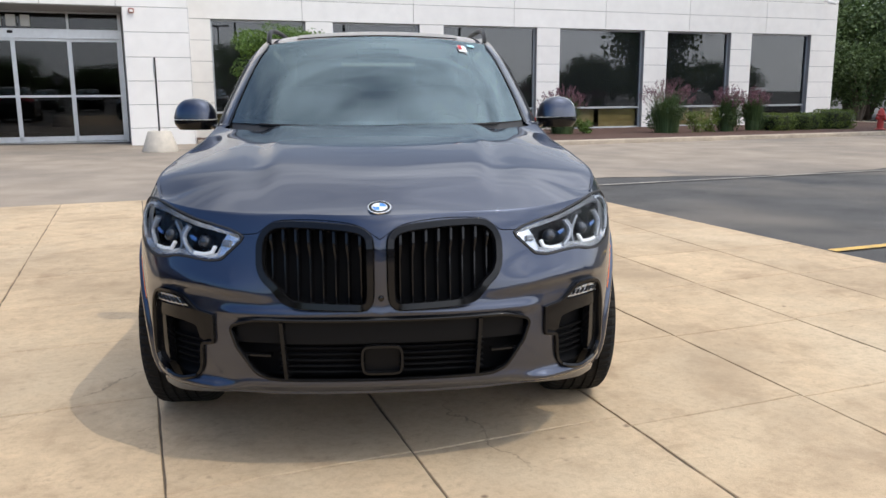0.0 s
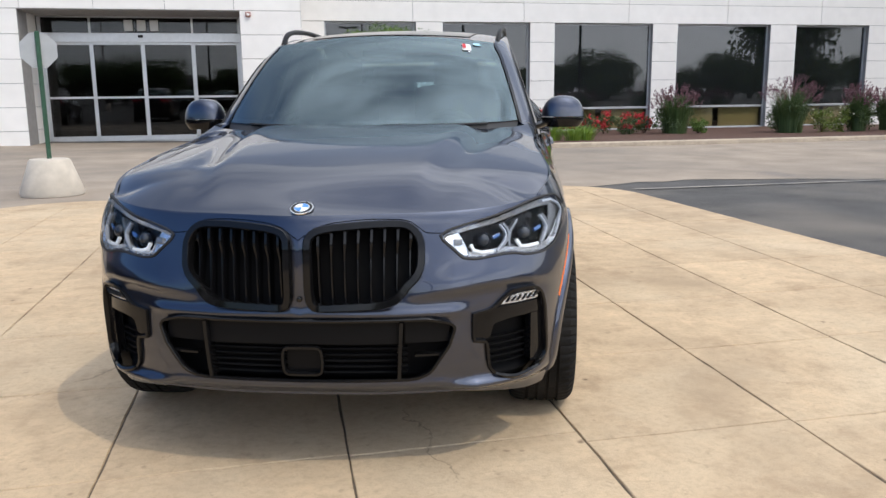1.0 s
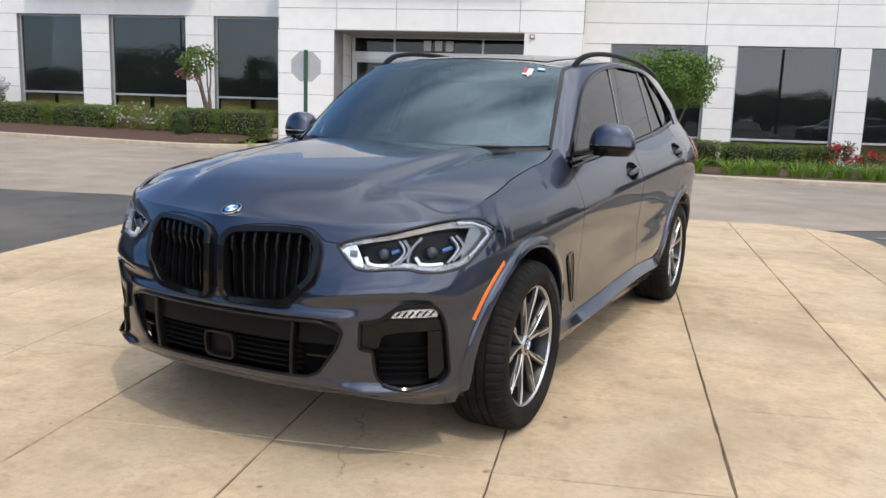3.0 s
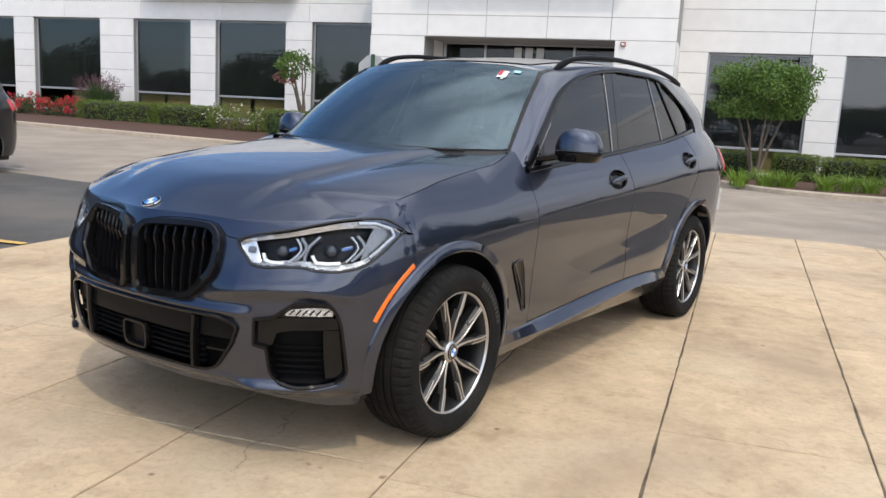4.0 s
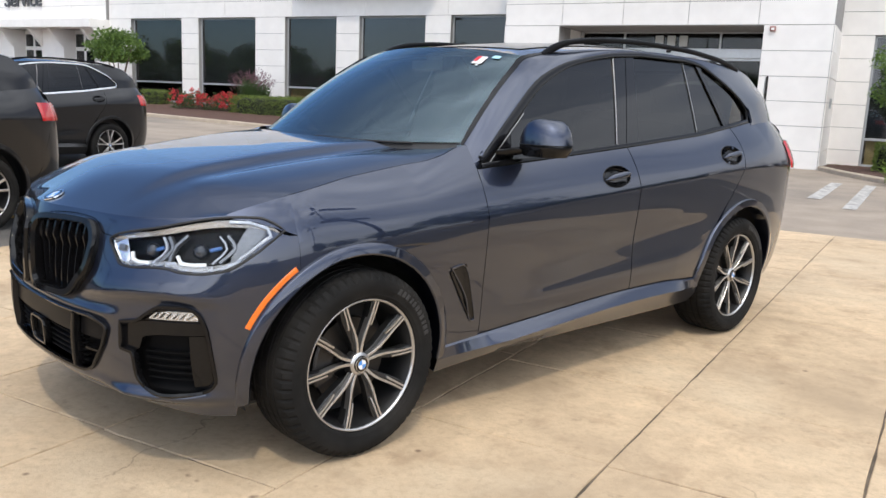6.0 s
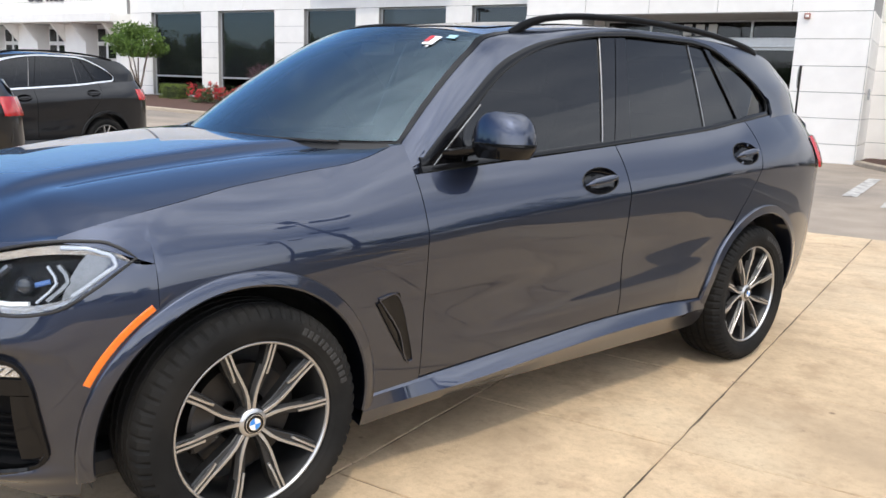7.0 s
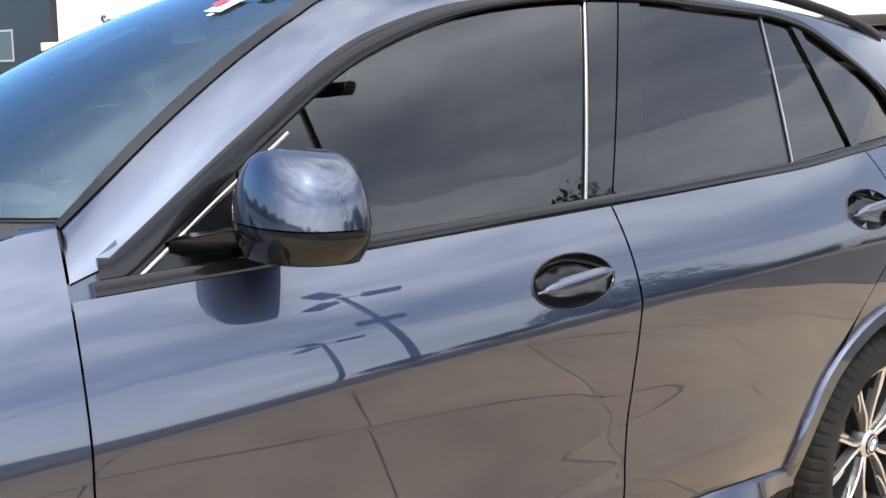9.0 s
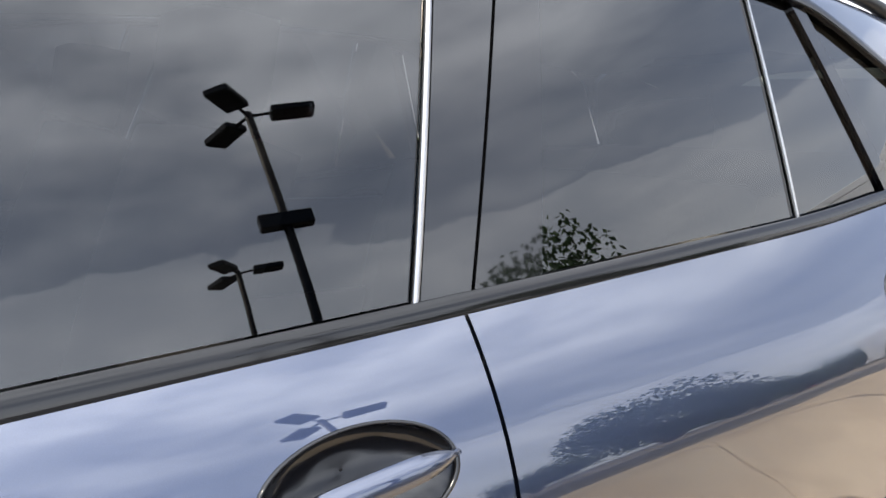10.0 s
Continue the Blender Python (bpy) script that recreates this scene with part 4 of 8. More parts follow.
def wheel_meshes(style):
    """Meshes of one wheel, axle along x, outer face towards +x, at the origin."""
    R, rim_r = 0.372, 0.262
    prof = [(-0.128, 0.262), (-0.138, 0.29), (-0.139, 0.325), (-0.128, 0.352), (-0.112, 0.366), (-0.09, 0.371)]
    for g in (-0.062, -0.022, 0.022, 0.062):
        prof += [(g - 0.0065, 0.3725), (g - 0.005, 0.365), (g + 0.005, 0.365), (g + 0.0065, 0.3725)]
    prof += [(0.09, 0.371), (0.112, 0.366), (0.128, 0.352), (0.136, 0.338), (0.1395, 0.322), (0.138, 0.30), (0.1365, 0.297), (0.134, 0.28), (0.126, 0.268), (0.112, 0.263)]
    n = 240
    rows = []
    for k in range(n):
        a = 2 * np.pi * k / n
        row = []
        for x, r in prof:
            cut = 0.005 if k % 4 == 0 and 0.085 < abs(x) < 0.131 and r > 0.34 else (0.0025 if k % 10 == 3 and abs(x) < 0.06 and r > 0.372 else 0.0)
            row.append((x - math.copysign(cut * (r < 0.368), x), (r - cut) * math.cos(a), (r - cut) * math.sin(a)))
        rows.append(row)
    P = np.array(rows)
    m = len(prof)
    F = [(i * m + j, ((i + 1) % n) * m + j, ((i + 1) % n) * m + j + 1, i * m + j + 1) for i in range(n) for j in range(m - 1)]
    tyre = crisp(mesh("tyre", P.reshape(-1, 3), F, RUBBER, True), 25)

    # raised maker's mark moulded into the sidewall, as plain bars
    marks = []
    for turn in (0.0,) if style == 0 else ():
        bits = []
        for k in range(11):
            a = radians(12 + 4.4 * k) + turn
            b = box_mesh("m", (0.1365, -0.0085, -0.012), (0.1405, 0.0085 - 0.004 * (k in (2, 7)), 0.012), MOULD, 0.002)
            b.transform(Matrix.Rotation(a, 4, "X") @ Matrix.Translation((0, 0.316, 0)) @ Matrix.Rotation(radians(90), 4, "X"))
            bits.append(b)
        marks.append(join("sidewall_marking", bits))

    def lathe(name, prof, mat, n=96):
        P = np.array([[(x, r * math.cos(a), r * math.sin(a)) for x, r in prof] for a in np.linspace(0, 2 * np.pi, n, endpoint=False)])
        m = len(prof)
        F = [(i * m + j, ((i + 1) % n) * m + j, ((i + 1) % n) * m + j + 1, i * m + j + 1) for i in range(n) for j in range(m - 1)]
        return crisp(mesh(name, P.reshape(-1, 3), F, mat, True), 40)

    barrel = join("rim", [lathe("lip", [(0.114, 0.2655), (0.1195, 0.264), (0.1205, 0.261), (0.1185, 0.2565), (0.110, 0.2540)], SILVER),
                          lathe("barrel", [(0.110, 0.2540), (0.095, 0.247), (0.06, 0.238), (-0.10, 0.232), (-0.125, 0.262)], RIMGREY),
                          lathe("back", [(-0.06, 0.232), (-0.065, 0.12), (-0.065, 0.02)], MATTBLACK)])
    spokes = []

    def bar(pts, w0, w1, x0, x1, dx0, dx1, mat, name="spoke"):
        """A tapering bar along plane points (r, t) with its face at x0 to x1."""
        pts = np.array(pts, float)
        nrm = np.gradient(pts, axis=0)
        nrm = np.stack([-nrm[:, 1], nrm[:, 0]], 1) / np.linalg.norm(nrm, axis=1, keepdims=True)
        V, F = [], []
        for i, (p, q) in enumerate(zip(pts, nrm)):
            f = i / (len(pts) - 1)
            w, x, d = w0 + (w1 - w0) * f, x0 + (x1 - x0) * f, dx0 + (dx1 - dx0) * f
            for s, dd in ((-1, d), (-1, 0.002), (-0.8, 0), (0.8, 0), (1, 0.002), (1, d)):
                e = p + q * w / 2 * s
                V.append((x - dd, e[0], e[1]))
        F = grid_faces(len(pts), 6, False, True) + [tuple(range(6)), tuple(range(len(V) - 1, len(V) - 7, -1))]
        return mesh(name, V, F, mat)

    arms = 5
    for k in range(arms):
        base = 2 * np.pi * k / arms + (0.30 if style == 0 else 0.0)
        for sgn in (-1, 1):
            pieces = []

            def pol(r, a):
                return (r * math.cos(base + sgn * a), r * math.sin(base + sgn * a))
            half = math.pi / 10
            if style == 0:
                # long machined rib, short outer rib, and the wide dark web beside them
                rib = [pol(0.034, 0.20), pol(0.060, 0.155), pol(0.085, 0.150), pol(0.115, 0.178), pol(0.15, 0.224), pol(0.20, half - 0.046), pol(0.2555, half - 0.036)]
                short = [pol(0.158, half + 0.036), pol(0.176, half + 0.026), pol(0.20, half + 0.024), pol(0.2555, half + 0.020)]
                web = [pol(0.045, 0.24), pol(0.09, 0.23), pol(0.14, 0.29), pol(0.20, half + 0.012), pol(0.252, half + 0.004)]
                pieces = [bar(web, 0.016, 0.040, 0.078, 0.102, 0.03, 0.04, RIMGREY), bar(rib, 0.0130, 0.0085, 0.092, 0.1140, 0.03, 0.03, SILVER),
                          bar(short, 0.0085, 0.0080, 0.101, 0.1130, 0.012, 0.012, SILVER)]
            else:
                rib = [pol(0.045, 0.12), pol(0.12, 0.16), pol(0.2555, half - 0.10)]
                pieces = [bar(rib, 0.018, 0.022, 0.098, 0.1235, 0.03, 0.03, SILVER)]
            spokes.append(join("spoke", pieces))
    hub = join("hub", [lathe("hub", [(0.06, 0.056), (0.088, 0.050), (0.093, 0.046)], RIMGREY, 48), lathe("collar", [(0.093, 0.046), (0.100, 0.041), (0.1015, 0.034)], SILVER, 48),
                       lathe("cap_edge", [(0.1015, 0.034), (0.104, 0.033), (0.105, 0.030)], GLOSSBLACK, 48)])
    cap = roundel("hub_badge", 0.0305)
    cap.transform(Matrix.Translation((0.1045, 0, 0)) @ Matrix.Rotation(radians(90), 4, "Y"))
    bolts = join("lug_bolts", [tube("bolt", [(0.07, 0.056 * math.cos(a), 0.056 * math.sin(a)), (0.088, 0.056 * math.cos(a), 0.056 * math.sin(a))], 0.011, MATTBLACK, 6)
                               for a in np.linspace(0.3, 0.3 + 2 * np.pi, 5, endpoint=False)])
    disc = lathe("brake_disc", [(0.0, 0.08), (0.02, 0.085), (0.022, 0.17), (0.0, 0.174), (-0.005, 0.17)], STEEL)
    cal = [(0.0, 0.10), (0.0, 0.195), (0.055, 0.195), (0.062, 0.185), (0.062, 0.115), (0.055, 0.10)]
    P = np.array([[(x, r * math.cos(a), r * math.sin(a)) for x, r in cal] for a in np.linspace(2.5, 3.5, 14)])
    cm = mesh("brake_caliper", P.reshape(-1, 3), grid_faces(14, 6, True) + [tuple(range(6)), tuple(range(83, 77, -1))], STEEL)
    return tyre, marks, barrel, spokes, hub, cap, bolts, disc, cm


def roundel(name, r):
    """A round badge in the x-y plane: black ring, white and blue quarters, bright edges."""
    V, F, S = [], [], []
    n = 40

    def ring(r0, z0, r1, z1, slot):
        b = len(V)
        for i in range(n):
            a = 2 * np.pi * i / n
            V.extend([(r0 * math.cos(a), r0 * math.sin(a), z0), (r1 * math.cos(a), r1 * math.sin(a), z1)])
        for i in range(n):
            k = (i + 1) % n
            F.append((b + 2 * i, b + 2 * k, b + 2 * k + 1, b + 2 * i + 1))
            S.append(slot(i) if callable(slot) else slot)
    ring(r, 0.0, r * 0.98, r * 0.09, 3)
    ring(r * 0.98, r * 0.09, r * 0.92, r * 0.10, 3)
    ring(r * 0.92, r * 0.10, r * 0.66, r * 0.11, 0)
    ring(r * 0.66, r * 0.11, r * 0.61, r * 0.12, 3)
    ring(r * 0.61, r * 0.12, 0.0005, r * 0.135, lambda i: 1 if (i * 4 // n) % 2 else 2)
    me = mesh(name, V, F, [GLOSSBLACK, BADGEW, BADGEB, CHROME], slots=S)
    bm = bmesh.new()
    bm.from_mesh(me)
    bmesh.ops.recalc_face_normals(bm, faces=bm.faces)
    bm.to_mesh(me)
    bm.free()
    return me


def glasshouse(v, u):
    """Point of the windshield: v 0 at the cowl to 1 at the roof, u -1 to 1 across."""
    v, u = np.broadcast_arrays(np.asarray(v, float), np.asarray(u, float))
    x = u * (0.755 - 0.138 * v)
    y = (0.36 + 0.22 * u * u + 0.11 * u ** 4) * (1 - v) + (1.13 + 0.10 * u * u) * v
    z = (1.200 + 0.012 * u ** 4) * (1 - v) + (1.665 - 0.040 * u * u) * v + 0.13 * v * (1 - v)
    return np.stack([x, y, z], -1)


ROOF_X = spl([1.2, 1.6, 2.2, 2.8, 3.2, 3.6], [0.617, 0.648, 0.665, 0.664, 0.657, 0.64])
ROOF_Z = spl([1.2, 1.3, 1.41, 1.6, 1.9, 2.3, 2.8, 3.2, 3.45, 3.7], [1.622, 1.638, 1.654, 1.677, 1.702, 1.715, 1.707, 1.684, 1.660, 1.622])


def build_car(name, label, paint, style, trim, group, m):
    car = thing(name, label, "car", group, m=m)
    P = lambda nm, me, lab="": both(nm, me, car, lab)
    # flanks
    cf, rf, of = ARCHES[0]
    cr, rr, orr = ARCHES[1]
    r_in = rf + 0.02
    lamp_back = -0.285

    def fender_low(y):
        if y < lamp_back:
            return float(np.interp(y, [-0.50, -0.42, lamp_back], [0.964, 0.952, 0.903]))
        if y < cf + r_in:
            return float(arch_z(y, cf, r_in))
        return 0.265
    ys = list(np.linspace(-0.50, lamp_back - 0.002, 12)) + list(cf + r_in * np.sin(np.linspace(math.asin((lamp_back + 0.002 - cf) / r_in), math.pi / 2, 40))) + list(np.linspace(cf + r_in + 0.001, 0.668, 14))
    P("front_fender", solid(column_panel("front_fender", ys, fender_low, lambda y: float(fender_top(y)), 40, paint), 0.012))
    sill = spl([0.46, 0.67, 1.25, 1.79, 2.1, 2.5], [0.365, 0.378, 0.415, 0.438, 0.440, 0.42])
    P("front_door", solid(handle_hole(column_panel("front_door", 0.6715 + (1.806 - 0.6715) * np.linspace(0, 1, 90), lambda y: float(sill(y)), lambda y: float(belt(y)), 64, paint), *HANDLES[0]), 0.012))
    back_edge = way((2.49, 0.42), (2.505, 0.5), (2.56, 0.62), (2.64, 0.74), (2.765, 0.90), (2.875, 1.06), (2.915, 1.16), (2.935, float(belt(2.935))))
    rear_door = coons("rear_door", lambda q: np.stack([1.812 + (2.49 - 1.812) * q, sill(1.812 + (2.49 - 1.812) * q)], -1), lambda q: np.stack([1.812 + (2.935 - 1.812) * q, belt(1.812 + (2.935 - 1.812) * q)], -1),
                      lambda q: np.stack([1.812 + 0 * q, float(sill(1.812)) + (float(belt(1.812)) - float(sill(1.812))) * q], -1), back_edge, 90, 64, paint)
    P("rear_door", solid(handle_hole(rear_door, *HANDLES[1]), 0.012))
    a0 = math.acos((2.63 - cr) / (rr + 0.02))

    def q_low(q):
        a = a0 * (1 - q) + (-0.06) * q
        return np.stack([cr + (rr + 0.02) * np.cos(a), AXLE + (rr + 0.02) * np.sin(a)], -1)
    ql = q_low(np.array([0.0, 1.0]))
    edge = [tuple(back_edge(np.array([k]))[0] + np.array([0.006, 0])) for k in (0.5, 0.65, 0.8, 0.92, 1.0)]
    edge = [tuple(ql[0])] + [e for e in edge if e[1] > ql[0][1] + 0.03]
    top_q = lambda q: np.stack([edge[-1][0] + (3.76 - edge[-1][0]) * q, belt(edge[-1][0] + (3.76 - edge[-1][0]) * q)], -1)
    P("quarter_panel", solid(coons("quarter_panel", q_low, top_q, way(*edge), way(tuple(ql[1]), (3.60, 0.55), (3.70, 0.85), (3.76, 1.1), (3.76, float(belt(3.76)))), 56, 40, paint), 0.012))
    # rear end
    zz, yy = np.linspace(0.30, 1.37, 40), None
    Pts = []
    for z in zz:
        y0 = float(np.interp(z, [0.30, 0.55, 0.85, 1.1, 1.4], [3.44, 3.60, 3.70, 3.76, 3.76])) + 0.006
        f0 = (y0 - TAIL) / (float(tail_y(z)) - TAIL)
        y = TAIL + (float(tail_y(z)) - TAIL) * np.sin(np.linspace(math.asin(min(f0, 0.999)), math.pi / 2, 40)) ** 1.0
        x = flank(y, z)
        x[-1] = 0
        Pts.append(np.stack([x, y, 0 * y + z], -1))
    P("rear_bumper", sheet("rear_bumper", np.array(Pts), paint, True))
    tl = []
    for z in np.linspace(1.04, 1.215, 10):
        y = np.linspace(3.59 + 0.12 * (1.215 - z), TAIL + (float(tail_y(z)) - TAIL) * 0.985, 30)
        tl.append(np.stack([flank(y, z) + 0.014 * np.clip((y - 3.60) / 0.03, 0, 1) + 0.003, y + 0.012, 0 * y + z], -1))
    P("tail_lamp", sheet("tail_lamp", np.array(tl), RED, True), "red tail lamp")
    # sills
    ys = np.linspace(0.42, 2.53, 60)
    zt = sill(ys) - 0.004
    wob = np.clip((ys - 0.5) / 0.35, 0, 1) * np.clip((2.46 - ys) / 0.2, 0, 1)
    sec = []
    for y, z, k in zip(ys, zt, wob):
        x = float(flank(y, z))
        sec.append([(x - 0.006, y, z), (x + 0.006 + 0.006 * k, y, z - 0.012), (x + 0.010 + 0.035 * k, y, z - 0.058), (x + 0.004 + 0.030 * k, y, z - 0.072), (x - 0.012, y, z - 0.115), (x - 0.05, y, 0.255), (x - 0.2, y, 0.23)])
    P("side_skirt", crisp(sheet("side_skirt", np.array(sec), paint, True), 25))
    # wheel arch mouldings and wells
    for (c, ri, ro), lo, hi in ((ARCHES[0], -8, 190), (ARCHES[1], -8, 188)):
        th = np.radians(np.linspace(lo, hi, 90))
        sec = []
        for a in th:
            row = []
            for r, o in ((ro, -0.004), (ro - 0.001, 0.010), (ro - 0.005, 0.0145), (ri + 0.007, 0.020), (ri + 0.001, 0.016), (ri - 0.002, 0.004), (ri - 0.002, -0.07)):
                y, z = c + r * math.cos(a), AXLE + r * math.sin(a)
                row.append((float(flank(c + ro * math.cos(a), max(z, 0.27))) * 0.35 + float(flank(y, max(z, 0.27))) * 0.65 + o, y, z))
            sec.append(row)
        P("wheel_arch_trim", crisp(sheet("wheel_arch_trim", np.array(sec), paint, True, True), 40))
        sec = [[(x, c + (ri + 0.012) * math.cos(a), AXLE + (ri + 0.012) * math.sin(a)) for x in (0.915 - 0.05 * max(-math.cos(a), 0) * (c < 1), 0.80, 0.62)] + [(0.60, c + 0.2 * math.cos(a), AXLE + 0.2 * math.sin(a)), (0.60, c, AXLE)] for a in np.radians(np.linspace(-4, 194 if c < 1 else 184, 48))]
        P("wheel_well", sheet("wheel_well", np.array(sec), MATTBLACK, True))
    # nose
    nu, nv = 130, 84
    Pf = np.zeros((nu, nv, 3))
    uu = np.linspace(0, 1, nu)
    for j, v in enumerate(np.linspace(0, 1, nv)):
        z = np.full(nu, 0.6)
        for _ in range(24):
            hi = np.clip((z - 0.715) / 0.035, 0, 1)
            hi = hi * hi * (3 - 2 * hi)
            yb = (cf - np.sqrt(np.maximum((of - 0.022) ** 2 - np.clip(z - AXLE, 0, 1) ** 2, 0))) * (1 - hi) + lamp_back * hi
            ph = phi_y(yb, z) * uu
            x = skin(ph, z)[:, 0]
            ztop = np.where(x < 0.825, lip_top(x), np.interp(x, [0.825, 0.87, 0.93], [0.968, 0.957, 0.905])) - 0.003
            zbot = 0.300 - 0.055 * np.clip((x - 0.48) / 0.30, 0, 1)
            z = 0.5 * z + 0.5 * (zbot + (ztop - zbot) * v)
        Pf[:, j] = skin(ph, z)
    F = []
    cen = (Pf[:-1, :-1] + Pf[1:, :-1] + Pf[:-1, 1:] + Pf[1:, 1:]) / 4
    xs_l = cen[..., 0]
    lampm = (xs_l > 0.486) & (xs_l < 0.905) & (cen[..., 2] > LAMP_LOW(xs_l) + 0.006)
    hole = inside(xs_l, cen[..., 2], kidney(grow=-0.010)) | inside(xs_l, cen[..., 2], INTAKE) | inside(xs_l, cen[..., 2], CURTAIN) | lampm
    for i in range(nu - 1):
        for j in range(nv - 1):
            if not hole[i, j]:
                F.append((i * nv + j, (i + 1) * nv + j, (i + 1) * nv + j + 1, i * nv + j + 1))
    P("front_bumper", mesh("front_bumper", Pf.reshape(-1, 3), F, paint, True))
    # chin under the nose
    ph = np.linspace(0, float(phi_x(0.64, 0.3)), 50)
    rows_ = []
    for z, o in ((0.318, 0.002), (0.304, 0.008), (0.294, 0.004), (0.290, -0.02), (0.285, -0.16), (0.28, -0.4)):
        q = skin(ph, 0.30)
        n_ = skin(ph, np.full(50, 0.30), np.full(50, 1.0)) - q
        n_[:, 2] = 0
        fade = np.clip((0.60 - q[:, 0]) / 0.20, 0, 1)[:, None]
        rows_.append(q + n_ * (o if o < 0 else o * fade) + np.array([0, 0, 1.0]) * (z - 0.30) * (0.35 + 0.65 * fade))
    P("front_lip", crisp(sheet("front_lip", np.array(rows_), paint, True), 40))
    # dark shells inside the openings
    for nm, x0, x1, z0, z1, dep in (("grille_shell", 0.0, 0.44, 0.595, 0.935, -0.05), ("intake_shell", 0.0, 0.56, 0.345, 0.60, -0.07), ("duct_shell", 0.58, 0.87, 0.325, 0.675, -0.06)):
        xs, zs = np.meshgrid(np.linspace(x0, x1, 30), np.linspace(z0, z1, 20), indexing="ij")
        P(nm, sheet(nm, skin(phi_x(xs, zs), zs, np.full(xs.shape, dep)), VOID, True))

    def on_nose(pts, out):
        pts = np.asarray(pts, float)
        q = skin(phi_x(pts[:, 0], pts[:, 1]), pts[:, 1], np.full(len(pts), 1e-9))
        n_ = (skin(phi_x(pts[:, 0], pts[:, 1]), pts[:, 1], np.full(len(pts), 1.0)) - q)
        return q + n_ * np.asarray(out)[..., None] if np.ndim(out) else q + n_ * out, n_

    def rim(nm, loop, w, h, out, mat, closed=True):
        """A raised edge round an opening of the nose."""
        loop = np.asarray(loop, float)
        if closed:
            loop = np.vstack([loop, loop[:1]])
        p, n_ = on_nose(loop, out)
        t = np.gradient(p, axis=0)
        if closed:
            t[0] = t[-1] = p[1] - p[-2]
        t /= np.linalg.norm(t, axis=1, keepdims=True)
        a = np.cross(n_, t)
        a /= np.linalg.norm(a, axis=1, keepdims=True)
        return ribbon(nm, p, a, n_, w, h, mat)
    # kidneys
    gr = [part("kidney_grille", rim("kidney_grille", kidney(grow=-0.013), 0.030, 0.050, 0.003, GLOSSBLACK), car, "gloss black kidney grille surround")]
    gr.append(part("kidney_grille", mirrored(gr[0].data), car, "gloss black kidney grille surround"))
    K = kidney(grow=-0.020, n=200)
    for x in np.linspace(0.068, 0.376, 8):                # deep blades, flat-faced at the top and drawn in below
        col = K[np.abs(K[:, 0] - x) < 0.012, 1]
        if len(col) < 2:
            continue
        z = np.linspace(col.min() - 0.004, col.max() + 0.004, 18)
        f = np.clip((col.max() - z) / (col.max() - col.min()), 0, 1)
        p, n_ = on_nose(np.stack([x + 0 * z, z], 1), -0.012 - 0.016 * np.clip((f - 0.22) / 0.12, 0, 1) - 0.012 * f)
        ac = np.cross(np.gradient(p, axis=0), n_)
        ac /= np.linalg.norm(ac, axis=1, keepdims=True)
        me = ribbon("slat", p, ac, n_, 0.017 - 0.007 * np.clip((f - 0.22) / 0.12, 0, 1), 0.044, SLAT, 0.5)
        part("slat", me, gr[0])
        part("slat", mirrored(me), gr[1])
    p, n_ = on_nose(np.array([(0.0, 0.662)]), 0.0)
    cam_ = tube("nose_camera", [p[0] - n_[0] * 0.01, p[0] + n_[0] * 0.006, p[0] + n_[0] * 0.008], [0.010, 0.010, 0.007], PIANO, 16)
    part("nose_camera", cam_, car, "small round black camera between the grilles")
    # lower intake
    lp = chain(*INTAKE)(np.linspace(0, 1, 110))
    P("intake_trim", rim("intake_trim", lp, 0.012, 0.02, 0.003, GLOSSBLACK, False))
    xs, zs = np.meshgrid(np.linspace(0, 0.334, 20), np.linspace(0.498, 0.586, 8), indexing="ij")
    P("plate_panel", solid(sheet("plate_panel", skin(phi_x(xs, zs), zs, np.full(xs.shape, -0.004)), material("plate_panel", (0.006, 0.006, 0.0065), 0.35, vary=0.05, ior=1.2) if "plate_panel" not in bpy.data.materials else bpy.data.materials["plate_panel"], True, True), 0.02), "satin black blank plate panel")
    fin = []
    for x0, x1 in ((0.345, 0.338),):
        zs_ = np.linspace(0.372, 0.582, 10)
        p, n_ = on_nose(np.stack([np.linspace(x1 - 0.005, x0, 10), zs_], 1), -0.008)
        ac = np.cross(np.gradient(p, axis=0), n_)
        ac /= np.linalg.norm(ac, axis=1, keepdims=True)
        fin.append(ribbon("intake_fin", p, ac, n_, 0.018, 0.05, GLOSSBLACK))
    P("intake_fin", fin[0])
    xs, zs = np.meshgrid(np.linspace(0.357, 0.512, 12), np.linspace(0, 1, 6), indexing="ij")
    zs = 0.498 * (1 - zs) + np.interp(xs, [0.357, 0.44, 0.512], [0.583, 0.583, 0.558]) * zs
    P("side_blank", solid(sheet("side_blank", skin(phi_x(xs, zs), zs, np.full(xs.shape, -0.012)), bpy.data.materials["plate_panel"], True, True), 0.02))
    for k in range(5):
        z = 0.385 + 0.023 * k
        p, n_ = on_nose(np.stack([np.linspace(0.0, 0.365, 24), np.full(24, z)], 1), -0.03)
        P("mesh_bar", ribbon("mesh_bar", p, np.tile((0, 0, 1.0), (24, 1)), n_, 0.006, 0.02, VOID))
    p, n_ = on_nose(np.stack([np.linspace(0.39, 0.49, 8), np.full(8, 0.452)], 1), -0.02)
    P("side_bar", ribbon("side_bar", p, np.tile((0, 0, 1.0), (8, 1)), n_, 0.01, 0.03, GLOSSBLACK))
    rb = [(0.0, 0.488), (0.05, 0.487), (0.066, 0.476), (0.07, 0.44), (0.066, 0.402), (0.05, 0.39), (0.0, 0.389)]
    P("radar_frame", rim("radar_frame", way(*rb)(np.linspace(0, 1, 24)), 0.012, 0.03, -0.004, GLOSSBLACK, False))
